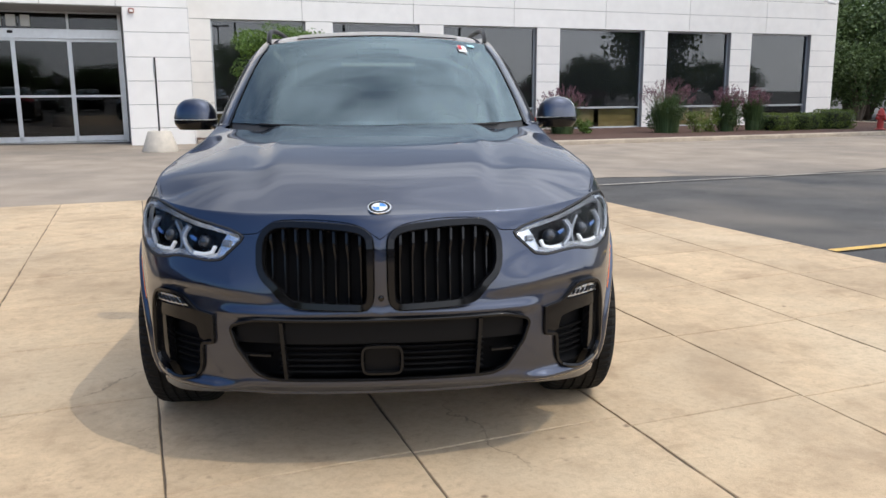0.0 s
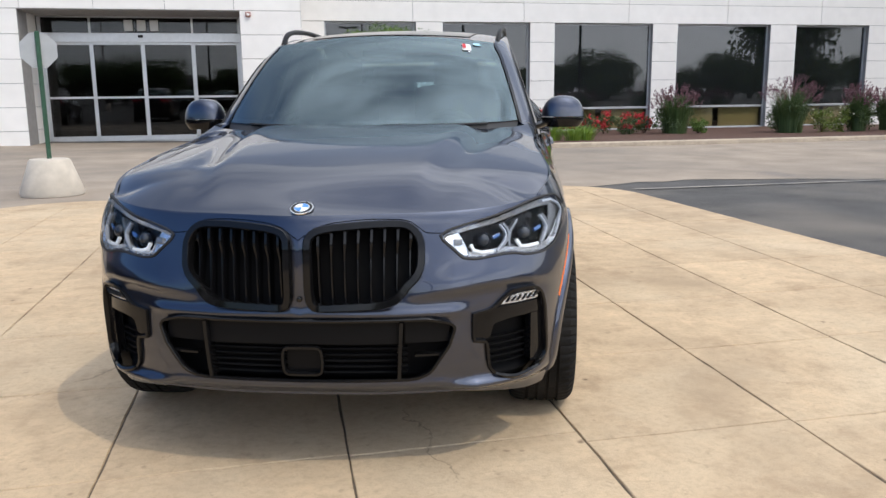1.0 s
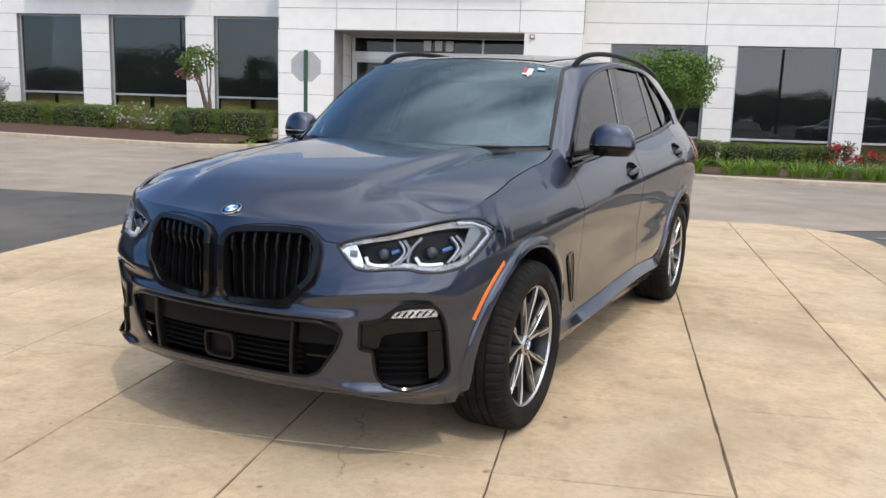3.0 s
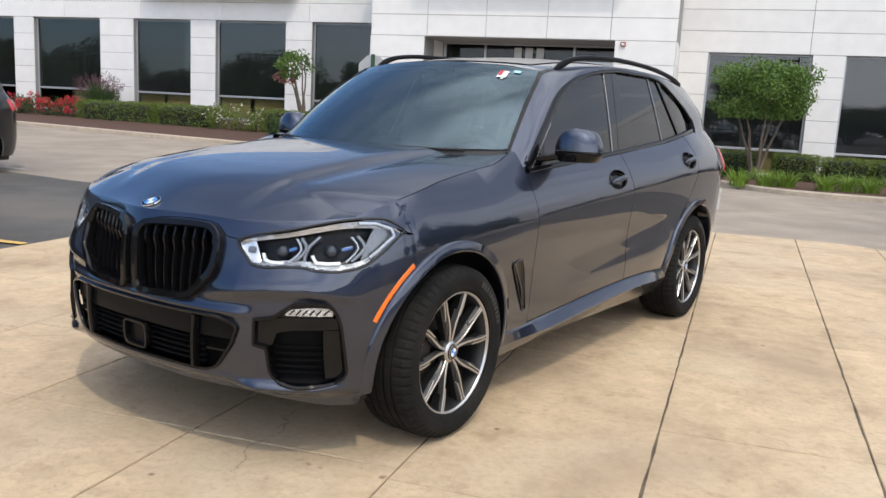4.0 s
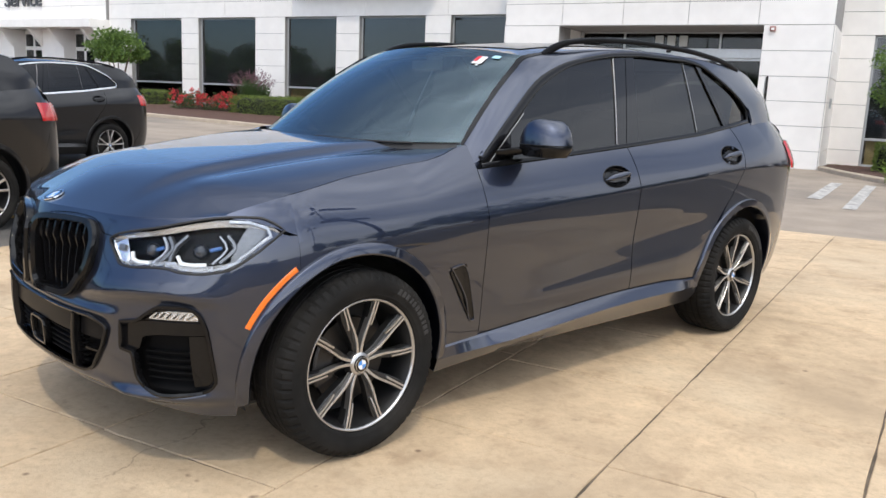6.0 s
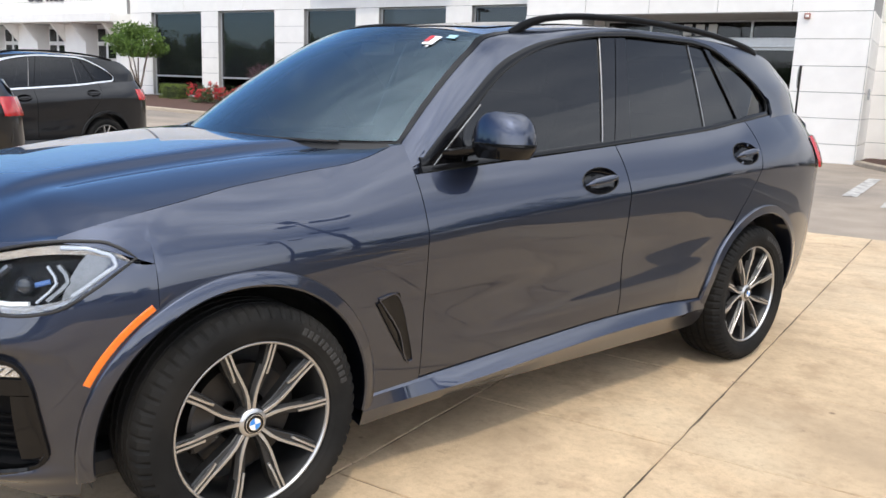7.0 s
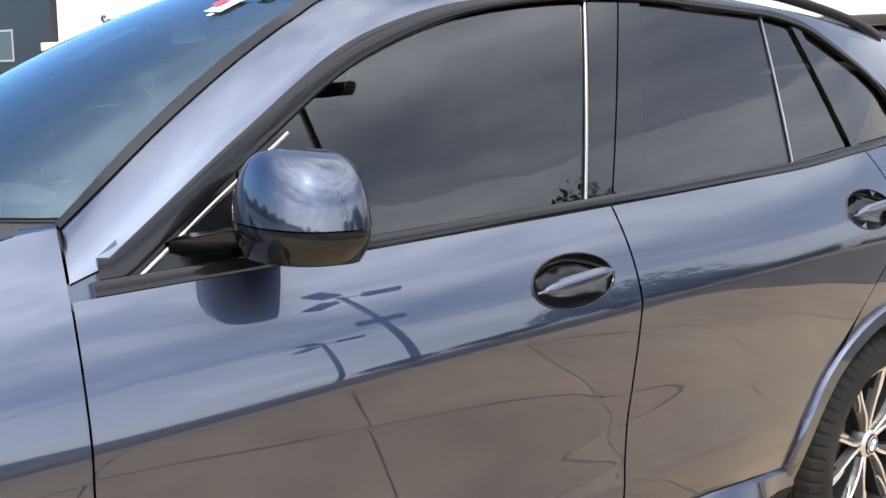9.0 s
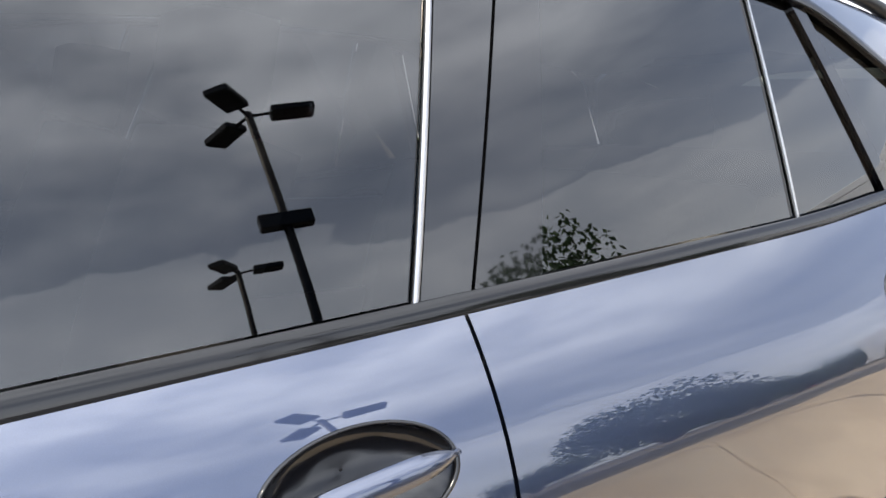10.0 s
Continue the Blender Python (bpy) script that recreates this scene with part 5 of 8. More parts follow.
    xs, zs = np.meshgrid(np.linspace(0, 0.06, 6), np.linspace(0.395, 0.482, 6), indexing="ij")
    P("radar_cover", sheet("radar_cover", skin(phi_x(xs, zs), zs, np.full(xs.shape, -0.012)), bpy.data.materials["plate_panel"], True, True))
    # corner ducts and reflectors
    P("duct_trim", rim("duct_trim", way(*(CURTAIN + CURTAIN[:1]))(np.linspace(0, 1, 60, endpoint=False)), 0.014, 0.03, -0.002, GLOSSBLACK))
    xs, zs = np.meshgrid(np.linspace(0.594, 0.838, 22), np.linspace(0.0, 1.0, 6), indexing="ij")
    zs = np.interp(xs, [0.59, 0.65, 0.665, 0.72, 0.84], [0.500, 0.492, 0.545, 0.556, 0.560]) * (1 - zs) + np.interp(xs, [0.59, 0.65, 0.69, 0.83], [0.586, 0.598, 0.603, 0.603]) * zs
    P("duct_blade", solid(sheet("duct_blade", skin(phi_x(xs, zs), zs, np.full(xs.shape, -0.006)), GLOSSBLACK, True, True), 0.03))
    xs, zs = np.meshgrid(np.linspace(0.800, 0.842, 5), np.linspace(0.365, 0.556, 12), indexing="ij")
    P("duct_blade", solid(sheet("duct_blade", skin(phi_x(xs, zs), zs, np.full(xs.shape, -0.008)), GLOSSBLACK, True, True), 0.03))
    xs, zs = np.meshgrid(np.linspace(0.66, 0.825, 14), np.linspace(0.0, 1.0, 5), indexing="ij")
    zs = 0.602 * (1 - zs) + np.interp(xs, [0.66, 0.69, 0.725, 0.79, 0.825], [0.608, 0.632, 0.655, 0.658, 0.638]) * zs
    P("reflector_recess", sheet("reflector_recess", skin(phi_x(xs, zs), zs, np.full(xs.shape, -0.014)), GLOSSBLACK, True, True))
    for k in range(5):
        z = 0.375 + 0.026 * k
        p, n_ = on_nose(np.stack([np.linspace(0.65, 0.80, 10), np.full(10, z)], 1), -0.048)
        P("duct_bar", ribbon("duct_bar", p, np.tile((0, 0, 1.0), (10, 1)), n_, 0.005, 0.016, VOID))
    xs, zs = np.meshgrid(np.linspace(0.690, 0.822, 16), np.linspace(0, 1, 6), indexing="ij")
    zs = np.interp(xs, [0.69, 0.822], [0.612, 0.613]) * (1 - zs) + np.interp(xs, [0.69, 0.705, 0.75, 0.81, 0.822], [0.615, 0.634, 0.643, 0.643, 0.634]) * zs
    refl = P("front_reflector", solid(sheet("front_reflector", skin(phi_x(xs, zs), zs, np.full(xs.shape, -0.002)), LAMPIN, True, True), 0.012), "clear front corner reflector")
    for k, x in enumerate(np.linspace(0.712, 0.806, 6)):
        p, n_ = on_nose(np.array([(x - 0.007, 0.618), (x + 0.007, 0.636)]), 0.0)
        me = ribbon("facet", p, np.tile((1.0, 0, 0), (2, 1)), n_, 0.009, 0.006, LAMPDARK)
        part("facet", me, refl[0])
        part("facet", mirrored(me), refl[1])
    # amber side marker on the arch
    th = np.radians(np.linspace(180 - 25, 180 - 56, 20))
    rm = ARCHES[0][2] + 0.014
    y, z = cf + rm * np.cos(th), AXLE + rm * np.sin(th)
    p, a, n_ = along(flank, y, z, -0.002)
    P("side_marker", ribbon("side_marker", p, a, n_, 0.020, 0.008, AMBER), "amber side marker strip")
    # hood
    nu, na, nv = 129, 8, 78
    Ph = np.zeros((nu, nv, 3))
    for i, u in enumerate(np.linspace(-1, 1, nu)):
        ua = abs(u)
        x0 = 0.822 * ua
        z0, ze0 = float(lip_top(x0)), float(brow_z(x0))
        for j, z in enumerate(np.linspace(z0, ze0, na, endpoint=False)):   # the front of the hood lies on the nose
            q = skin(phi_x(x0, z), z)
            Ph[i, j] = (math.copysign(float(q[0]), u), float(q[1]), z)
        lead = skin(phi_x(x0, ze0), ze0)
        y0 = float(lead[1])
        y1 = 0.330 + 0.195 * ua ** 2 + 0.085 * ua ** 4
        for j, v in enumerate(np.linspace(0, 1, nv - na) ** 1.6):
            y = y0 * (1 - v) + y1 * v
            edge_y = min(max(y, -0.50), 0.61)
            xe = float(flank(edge_y, float(fender_top(edge_y)))) - 0.008
            x = ua * (xe if y > -0.50 else 0.822 + (xe - 0.822) * np.clip((y - y0) / (-0.50 - y0 + 1e-6), 0, 1))
            ze = float(fender_top(np.clip(y, -0.50, 0.61)))
            zm = float(hood_mid(y))
            zf = zm - (zm - ze) * (0.22 * ua ** 2 + 0.78 * ua ** 5)
            xd = 0.39 + 0.13 * np.clip((y + 0.75) / 1.2, 0, 1)              # creases that spread towards the screen
            dome = 1 / (1 + math.exp((x - xd) / 0.016))
            valley = math.exp(-((x - xd - 0.07) / 0.06) ** 2)
            zf += (0.017 * (dome - 0.5) - 0.007 * valley) * np.clip((y + 0.72) / 0.35, 0, 1) * (1 - ua ** 6)
            L = 0.34 - 0.10 * np.clip((x - 0.45) / 0.35, 0, 1)
            r = np.clip((y - y0) / L, 0, 1)
            s_ = 1 - (1 - r) ** 2.3
            Ph[i, na + j] = (math.copysign(x, u), y, ze0 + (zf - ze0) * s_)
    hood = part("hood", solid(sheet("hood", Ph, paint, True, True), 0.015), car, "long sculpted grey hood")
    badge = roundel("hood_badge", 0.041)
    mid_ = Ph[nu // 2]
    kb = int(np.argmin(np.abs(mid_[:, 1] + 0.795)))
    slope = math.atan2(mid_[kb + 2, 2] - mid_[kb - 2, 2], mid_[kb + 2, 1] - mid_[kb - 2, 1])
    badge.transform(Matrix.Translation(Vector(mid_[kb]) + Vector((0, -0.002, 0.003))) @ Matrix.Rotation(slope, 4, "X"))
    part("hood_badge", badge, hood, "round blue and white badge")
    # cowl, windshield and wipers
    uu = np.linspace(-1, 1, 41)
    base = glasshouse(np.full(41, 0.0), uu)
    front = np.array([(0.735 * u, 0.30 + 0.15 * u * u + 0.10 * u ** 4, 1.165 - 0.045 * u ** 4) for u in uu])
    part("cowl", sheet("cowl", np.array([front, (front + base) / 2 - np.array([0, 0, 0.012]), base + np.array([0, 0.01, 0.0])]), MATTBLACK, True, True), car)
    V_, U_ = np.meshgrid(np.linspace(0, 1, 30), np.linspace(-1, 1, 41), indexing="ij")
    part("windshield", sheet("windshield", glasshouse(V_, U_), WINDSHIELD, True, False), car, "tinted windshield with two stickers").visible_shadow = False
    band = []
    for v0, v1 in ((-0.005, 0.045), (0.955, 1.005)):
        a_, b_ = glasshouse(np.full(41, v0), uu), glasshouse(np.full(41, v1), uu)
        band.append(sheet("b", np.array([a_, b_]) - np.array([0, 0, 0.004]), GLOSSBLACK, True, True))
    for s in (-1, 1):
        vv = np.linspace(0, 1, 30)
        band.append(sheet("b", np.array([glasshouse(vv, np.full(30, s * 0.955)), glasshouse(vv, np.full(30, s * 1.0))]) - np.array([0, 0, 0.004]), GLOSSBLACK, True, s > 0))
    part("glass_border", join("glass_border", band), car)
    for x0, u1, nm in ((0.10, 0.80, "wiper"), (-0.55, 0.10, "wiper")):
        q = np.linspace(0, 1, 12)
        us = (x0 / 0.7) + (u1 - x0 / 0.7) * q
        blade = glasshouse(0.012 - 0.008 * q, us) + np.array([0, -0.012, 0.006])
        part(nm, tube(nm, blade - np.array([0, 0.004, 0.012]), 0.006, MATTBLACK, 6), car)
    # screen stickers
    for u0, u1, v0, v1, mt in ((0.700, 0.775, 0.795, 0.900, STICKW), (0.705, 0.735, 0.825, 0.895, STICKR), (0.805, 0.865, 0.890, 0.935, STICKB), (0.745, 0.765, 0.770, 0.785, STICKW)):
        V_, U_ = np.meshgrid(np.linspace(v0, v1, 4), np.linspace(u0, u1, 4), indexing="ij")
        part("sticker", sheet("sticker", glasshouse(V_, U_) - np.array([0, 0.006, -0.003]) * (2 if mt is STICKR else 1), mt, True, True), car)
    # roof, rails and pillars
    ny, nx = 40, 33
    Pr = np.zeros((ny, nx, 3))
    for i, q in enumerate(np.linspace(0, 1, ny)):
        for j, u in enumerate(np.linspace(-1, 1, nx)):
            y = (1.13 + 0.10 * u * u) * (1 - q) + (3.60 - 0.10 * u * u) * q
            x = u * float(ROOF_X(y))
            Pr[i, j] = (x, y, float(ROOF_Z(y)) + 0.040 * (1 - u ** 2) - 0.006 * u ** 8)
    Pr[0] = glasshouse(np.full(nx, 1.003), np.linspace(-1, 1, nx))
    roof = part("roof", sheet("roof", Pr, paint, True, False), car)
    i0, i1, j0, j1 = 3, 26, 4, nx - 4
    part("sunroof", sheet("sunroof", Pr[i0:i1, j0:j1] + np.array([0, 0, 0.004]), GLOSSBLACK, True, False), roof, "dark glass sunroof panel")
    ys = np.linspace(1.36, 3.34, 60)
    q = (ys - 1.36) / 1.98
    zr = spl([1.36, 1.43, 1.56, 1.86, 2.2, 2.6, 3.0, 3.2, 3.34], [1.640, 1.684, 1.724, 1.754, 1.764, 1.758, 1.732, 1.706, 1.672])(ys)
    xr = ROOF_X(np.clip(ys, 1.35, 3.5)) + 0.004 - 0.02 * np.clip(1.4 - ys, 0, 1)
    pr = np.stack([xr, ys, zr - 0.009], -1)
    tr = np.gradient(pr, axis=0)
    tr /= np.linalg.norm(tr, axis=1, keepdims=True)
    ac = np.tile((1.0, 0, 0), (60, 1))
    upv = np.cross(ac, tr)
    P("roof_rail", ribbon("roof_rail", pr, ac, upv, 0.026, 0.028 + 0.014 * np.clip(1 - np.minimum(q, 1 - q) / 0.1, 0, 1), bpy.data.materials["plate_panel"], 0.5), "black roof rail")
    tq = np.linspace(0, 1, 16)
    yf = 0.61 + (0.668 - 0.61) * tq
    low_c = np.stack([flank(yf, fender_top(yf)), yf, fender_top(yf)], -1)
    wc = glasshouse(-0.02, 1.0) + np.array([0.004, 0.0, 0.0])
    hc = low_c[0] + np.array([-0.035, 0.012, 0.006])
    top_c = hc + (wc - hc) * tq[:, None]
    rows_ = [low_c * (1 - w) + top_c * w + np.array([0.5, 0, 1.0]) * (0.012 * w * (1 - w)) for w in np.linspace(0, 1, 8)]
    P("cowl_corner", sheet("cowl_corner", np.array(rows_), paint, True))
    yy_, ww_ = np.meshgrid(np.linspace(0.664, 0.748, 10), np.linspace(0, 1, 8), indexing="ij")
    zz_ = (belt(yy_) - 0.02) * (1 - ww_) + (1.138 + (yy_ - 0.69) * 0.8) * ww_
    P("pillar_foot", sheet("pillar_foot", np.stack([green(yy_, zz_) - 0.004, yy_, zz_], -1), paint, True))
    # cant rail from the screen pillar over the doors to the tail
    def dlo(y):
        return DLO_TOP(y) + 0.020
    yA = np.concatenate([np.linspace(0.674, 1.5, 26), np.linspace(1.53, 2.70, 24), np.linspace(2.73, 3.283, 16)])
    zA = np.concatenate([np.where(yA[:50] < 0.742, 1.115 + (yA[:50] - 0.69) * 0.4, DLO_TOP(yA[:50])) + 0.017, DLO_TOP(yA[50:]) + 0.014])
    A = np.stack([green(yA, zA) + 0.004, yA, zA], -1)
    A = np.vstack([A, [(float(green(3.27, 1.345)) + 0.004, 3.275, 1.35), (float(green(3.23, 1.322)) + 0.004, 3.23, 1.322)]])
    t_ = np.linspace(0, 1, len(A))
    Bp = [tuple(glasshouse(v, 1.0)) for v in (-0.02, 0.2, 0.4, 0.6, 0.8, 0.98)]
    Bp += [(float(ROOF_X(y)), y, float(ROOF_Z(y))) for y in (1.55, 1.8, 2.1, 2.4, 2.7, 3.0, 3.3)]
    Bp += [(0.646, 3.50, 1.645), (0.669, 3.61, 1.575), (0.710, 3.70, 1.475), (float(flank(3.75, float(belt(3.75)))), 3.755, float(belt(3.755)))]
    # match the two edges by their knots
    kA = np.array([0.0, 4, 8, 12, 16, 21, 25, 30, 34, 38, 43, 48, 54, 58, 61, 64, len(A) - 1]) / (len(A) - 1)
    Bf = [spl(kA, [b[k] for b in Bp]) for k in range(3)]
    B = np.stack([f(t_) for f in Bf], -1)
    rows_ = []
    for w in np.linspace(0, 1, 9):
        c_ = A * (1 - w) + B * w
        c_ = c_ + np.array([1.0, 0, 0.75]) * (0.030 * w * (1 - w)) * np.clip(1.2 - np.abs(t_ - 0.45), 0.4, 1)[:, None]
        ye = 3.23 + 0.525 * w                                  # its foot runs on into the shoulder
        foot = np.array([float(flank(ye, float(belt(ye)) - 0.012)) + 0.0015, ye, float(belt(ye)) - 0.012])
        c_ = c_ + (foot - c_[-1]) * (np.clip((t_ - 0.84) / 0.16, 0, 1) ** 2)[:, None]
        rows_.append(c_)
    P("side_frame", solid(sheet("side_frame", np.array(rows_), paint, True), 0.012))
    seal = [(rows_[8] * w + rows_[0] * (1 - w))[:24] + (rows_[7] - (rows_[8] * 0.875 + rows_[0] * 0.125))[:24] * (1 - w) * 4 + np.array([0.003, -0.003, 0.003]) for w in (1.02, 0.94, 0.87)]
    P("pillar_seal", sheet("pillar_seal", np.array(seal), GLOSSBLACK, True))
    # side glass
    gy = lambda y, z: green(y, z) - 0.010

    def pane(nm, b0, b1, t0, t1, mat, out=0.0, n=26):
        Pp = np.zeros((n, 16, 3))
        for i, s in enumerate(np.linspace(0, 1, n)):
            yb_, yt_ = b0 + (b1 - b0) * s, t0 + (t1 - t0) * s
            zb0, zt0 = float(belt(yb_)) + 0.018, float(DLO_TOP(yt_))
            for j, v in enumerate(np.linspace(0, 1, 16)):
                y, z = yb_ + (yt_ - yb_) * v, zb0 + (zt0 - zb0) * v
                Pp[i, j] = (float(gy(y, z)) + out, y, z)
        return sheet(nm, Pp, mat, True, True)
    for nm, b0, b1, t0, t1 in (("front_door_glass", 0.93, 1.752, 0.965, 1.872), ("rear_door_glass", 1.965, 2.578, 2.075, 2.575), ("rear_door_light", 2.592, 2.902, 2.590, 2.715), ("quarter_glass", 2.946, 3.245, 2.765, 3.262)):
        for ob in P(nm, pane(nm, b0, b1, t0, t1, PRIVACY), "dark tinted side glass"):
            ob.visible_shadow = False
    P("mirror_sail", pane("mirror_sail", 0.745, 0.925, 0.747, 0.96, GLOSSBLACK, 0.001))
    P("pillar_trim", solid(pane("pillar_trim", 1.764, 1.840, 1.884, 1.990, PIANO, 0.008), 0.01))
    P("pillar_trim", solid(pane("pillar_trim", 1.846, 1.960, 1.996, 2.070, PIANO, 0.008), 0.01))
    P("pillar_trim", solid(pane("pillar_trim", 2.905, 2.943, 2.718, 2.762, PIANO, 0.010), 0.01))
    for b_, tp, w, mt in ((1.758, 1.878, 0.009, SATIN), (2.585, 2.582, 0.005, SATIN)):
        v = np.linspace(0, 1, 14)
        y = b_ + (tp - b_) * v
        z = (float(belt(b_)) + 0.012) * (1 - v) + float(DLO_TOP(tp)) * v
        p, a, n_ = along(gy, y, z, 0.003)
        P("glass_channel", ribbon("glass_channel", p, a, n_, w, 0.010, mt))
    ys = np.linspace(0.765, 1.06, 14)
    p, a, n_ = along(gy, ys, DLO_TOP(ys) - 0.030, 0.003)
    P("glass_channel", ribbon("glass_channel", p, a, n_, 0.009, 0.010, SATIN))
    # mouldings round the side glass
    ys = np.linspace(0.705, 3.22, 90)
    p, a, n_ = along(lambda y, z: green(y, z), ys, belt(ys) + 0.002, 0.010)
    P("belt_moulding", ribbon("belt_moulding", p, a, n_, 0.034, 0.024, trim))
    ys = np.concatenate([np.linspace(0.715, 2.72, 80), np.linspace(2.75, 3.27, 24)])
    grow = np.r_[0.010 * np.clip((1.60 - ys) / 0.35, 0, 1), 0, 0, 0]          # broader beside the screen pillar
    zs = DLO_TOP(ys) + 0.004 + grow[:-3]
    ys, zs = np.r_[ys, 3.275, 3.255, 3.225], np.r_[zs, 1.372, 1.345, 1.328]
    p, a, n_ = along(lambda y, z: green(y, z), ys, zs, 0.002)
    P("window_moulding", ribbon("window_moulding", p, a, n_, 0.022 + 2 * grow, 0.014, trim))
    # mirrors
    th, ps = np.linspace(-np.pi / 2, np.pi / 2, 26), np.linspace(0, 2 * np.pi, 40, endpoint=False)

    def egg(z_lo, z_hi, mat, nm, shrink=0.0):
        Pm = []
        for t in np.linspace(0, 1, 18):
            zz_ = z_lo + (z_hi - z_lo) * t
            h = (zz_ - 1.165) / 0.165
            k = max(1 - np.clip(h, 0, 1) ** 3.0, 0.0) ** (1 / 2.2) * (0.90 + 0.10 * min(max(h, 0) / 0.25, 1))
            if zz_ < 1.195:
                k *= 0.72 + 0.28 * max((zz_ - 1.157) / 0.038, 0.0) ** 0.5
            row = []
            for s in ps:
                c_, s_ = math.cos(s), math.sin(s)
                ex = math.copysign(abs(c_) ** 0.84, c_) * (0.106 - shrink)
                ey = math.copysign(abs(s_) ** 0.80, s_) * (0.094 - shrink)
                if ey > 0:
                    ey = min(ey, 0.052)
                row.append((0.998 + ex * k + 0.012 * c_, 0.985 + ey * (0.45 + 0.55 * k) + 0.25 * ex * 0.5, zz_))
            Pm.append(row)
        Pm.append([tuple(np.mean(Pm[-1], 0))] * len(ps))
        Pm.insert(0, [tuple(np.mean(Pm[0], 0))] * len(ps))
        return crisp(sheet(nm, np.array(Pm), mat, True, False, True), 60)
    for ob, sx in zip(P("door_mirror", egg(1.219, 1.330, paint, "door_mirror"), "grey door mirror with a black base"), (1, -1)):
        low = egg(1.163, 1.216, GLOSSBLACK, "mirror_base", 0.002)
        arm = ribbon("mirror_arm", [(0.80, 0.86, 1.155), (0.85, 0.87, 1.17), (0.90, 0.93, 1.185), (0.95, 0.97, 1.19)], np.tile((0, 1.0, 0), (4, 1)), np.tile((0, 0, 1.0), (4, 1)), [0.10, 0.085, 0.08, 0.08], [0.042, 0.036, 0.034, 0.032], GLOSSBLACK, 0.6)
        for nm, me in (("mirror_base", low), ("mirror_arm", arm)):
            part(nm, me if sx > 0 else mirrored(me), ob)
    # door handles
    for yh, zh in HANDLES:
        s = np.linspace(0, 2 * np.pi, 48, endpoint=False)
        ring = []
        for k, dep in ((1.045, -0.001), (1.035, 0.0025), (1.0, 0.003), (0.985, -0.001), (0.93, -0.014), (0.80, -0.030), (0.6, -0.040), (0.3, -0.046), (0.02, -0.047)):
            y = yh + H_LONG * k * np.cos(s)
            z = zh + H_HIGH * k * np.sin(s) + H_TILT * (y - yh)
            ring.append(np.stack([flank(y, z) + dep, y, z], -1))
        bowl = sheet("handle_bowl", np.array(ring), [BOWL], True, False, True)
        y = np.linspace(yh - 0.110, yh + 0.114, 24)
        z = zh - 0.003 + (H_TILT + 0.06) * (y - yh)
        e = np.linspace(-1, 1, 24)
        p, a, n_ = along(flank, y, z, 0.016)
        p = p - n_ * (0.016 * np.clip(np.abs(e) - 0.55, 0, 1) ** 2 / 0.2)[:, None]
        grip = ribbon("door_handle", p, a, n_, 0.029 * np.clip(1 - np.abs(e) ** 4, 0.30, 1), 0.022, paint, 0.55)
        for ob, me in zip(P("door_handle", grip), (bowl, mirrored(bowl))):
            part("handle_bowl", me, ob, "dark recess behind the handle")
    # breather slot behind the front wheel
    sl = []
    for t in np.linspace(0, 1, 12):
        yc_, zc_ = 0.500 + 0.118 * t, 0.700 - 0.245 * t
        hw = 0.034 * (1 - t) ** 0.8 + 0.008
        sl.append([(float(flank(yc_ + o * hw, zc_ + 0.01 * o)) + d, yc_ + o * hw, zc_ + 0.012 * o) for o, d in ((-1.15, 0.004), (-1.0, 0.005), (-0.7, -0.0), (0.7, 0.0), (1.0, 0.003), (1.15, 0.003))])
    P("fender_vent", sheet("fender_vent", np.array(sl) + np.array([0.0015, 0, 0]), GLOSSBLACK, True, False), "black air outlet behind the front wheel")
    ed = np.array([(0.500 - 0.040, 0.702), (0.53, 0.712), (0.545, 0.70), (0.60, 0.56), (0.628, 0.452), (0.612, 0.448), (0.56, 0.565), (0.500 - 0.040, 0.702)])
    ed = way(*ed)(np.linspace(0, 1, 40))
    p, a, n_ = along(flank, ed[:, 0], ed[:, 1], 0.003)
    P("vent_edge", ribbon("vent_edge", p, a, n_, 0.006, 0.008, paint))
    # head lamps
    xs, vs = np.meshgrid(np.linspace(0.474, 0.926, 72), np.linspace(0, 1, 18), indexing="ij")
    zs = LAMP_LOW(xs) * (1 - vs) + LAMP_TOP(xs) * vs
    PH = phi_x(xs, zs)
    lens = P("head_lamp", sheet("head_lamp", skin(PH, zs, 0.002 + 0.005 * np.sin(np.pi * vs) + 0 * xs), LENS, True, True), "clear head lamp with two angular light guides")
    for ob in lens:
        ob.visible_shadow = False
    dep = -0.055 * np.clip(np.minimum(vs, 1 - vs) / 0.14, 0, 1) * np.clip(np.minimum(xs - 0.474, 0.926 - xs) / 0.025, 0, 1) - 0.004
    shell = sheet("lamp_shell", skin(PH, zs, dep), LAMPDARK, True, True)

    def lamp_bar(pts, w, h, out, mat, nm):
        pts = np.array([np.interp(np.linspace(0, 1, 26), np.linspace(0, 1, len(pts)), [q[k] for q in pts]) for k in (0, 1)]).T
        p, n_ = on_nose(pts, out)
        t = np.gradient(p, axis=0)
        a = np.cross(n_, t)
        a /= np.linalg.norm(a, axis=1, keepdims=True)
        return ribbon(nm, p, a, n_, w, h, mat)

    def lamp_sheet(nm, x0, x1, lo, hi, out0, out1, mat):
        xs, vs = np.meshgrid(np.linspace(x0, x1, 36), np.linspace(0, 1, 5), indexing="ij")
        zs = lo(xs) * (1 - vs) + hi(xs) * vs
        return sheet(nm, skin(phi_x(xs, zs), zs, out0 * (1 - vs) + out1 * vs), mat, True, True)
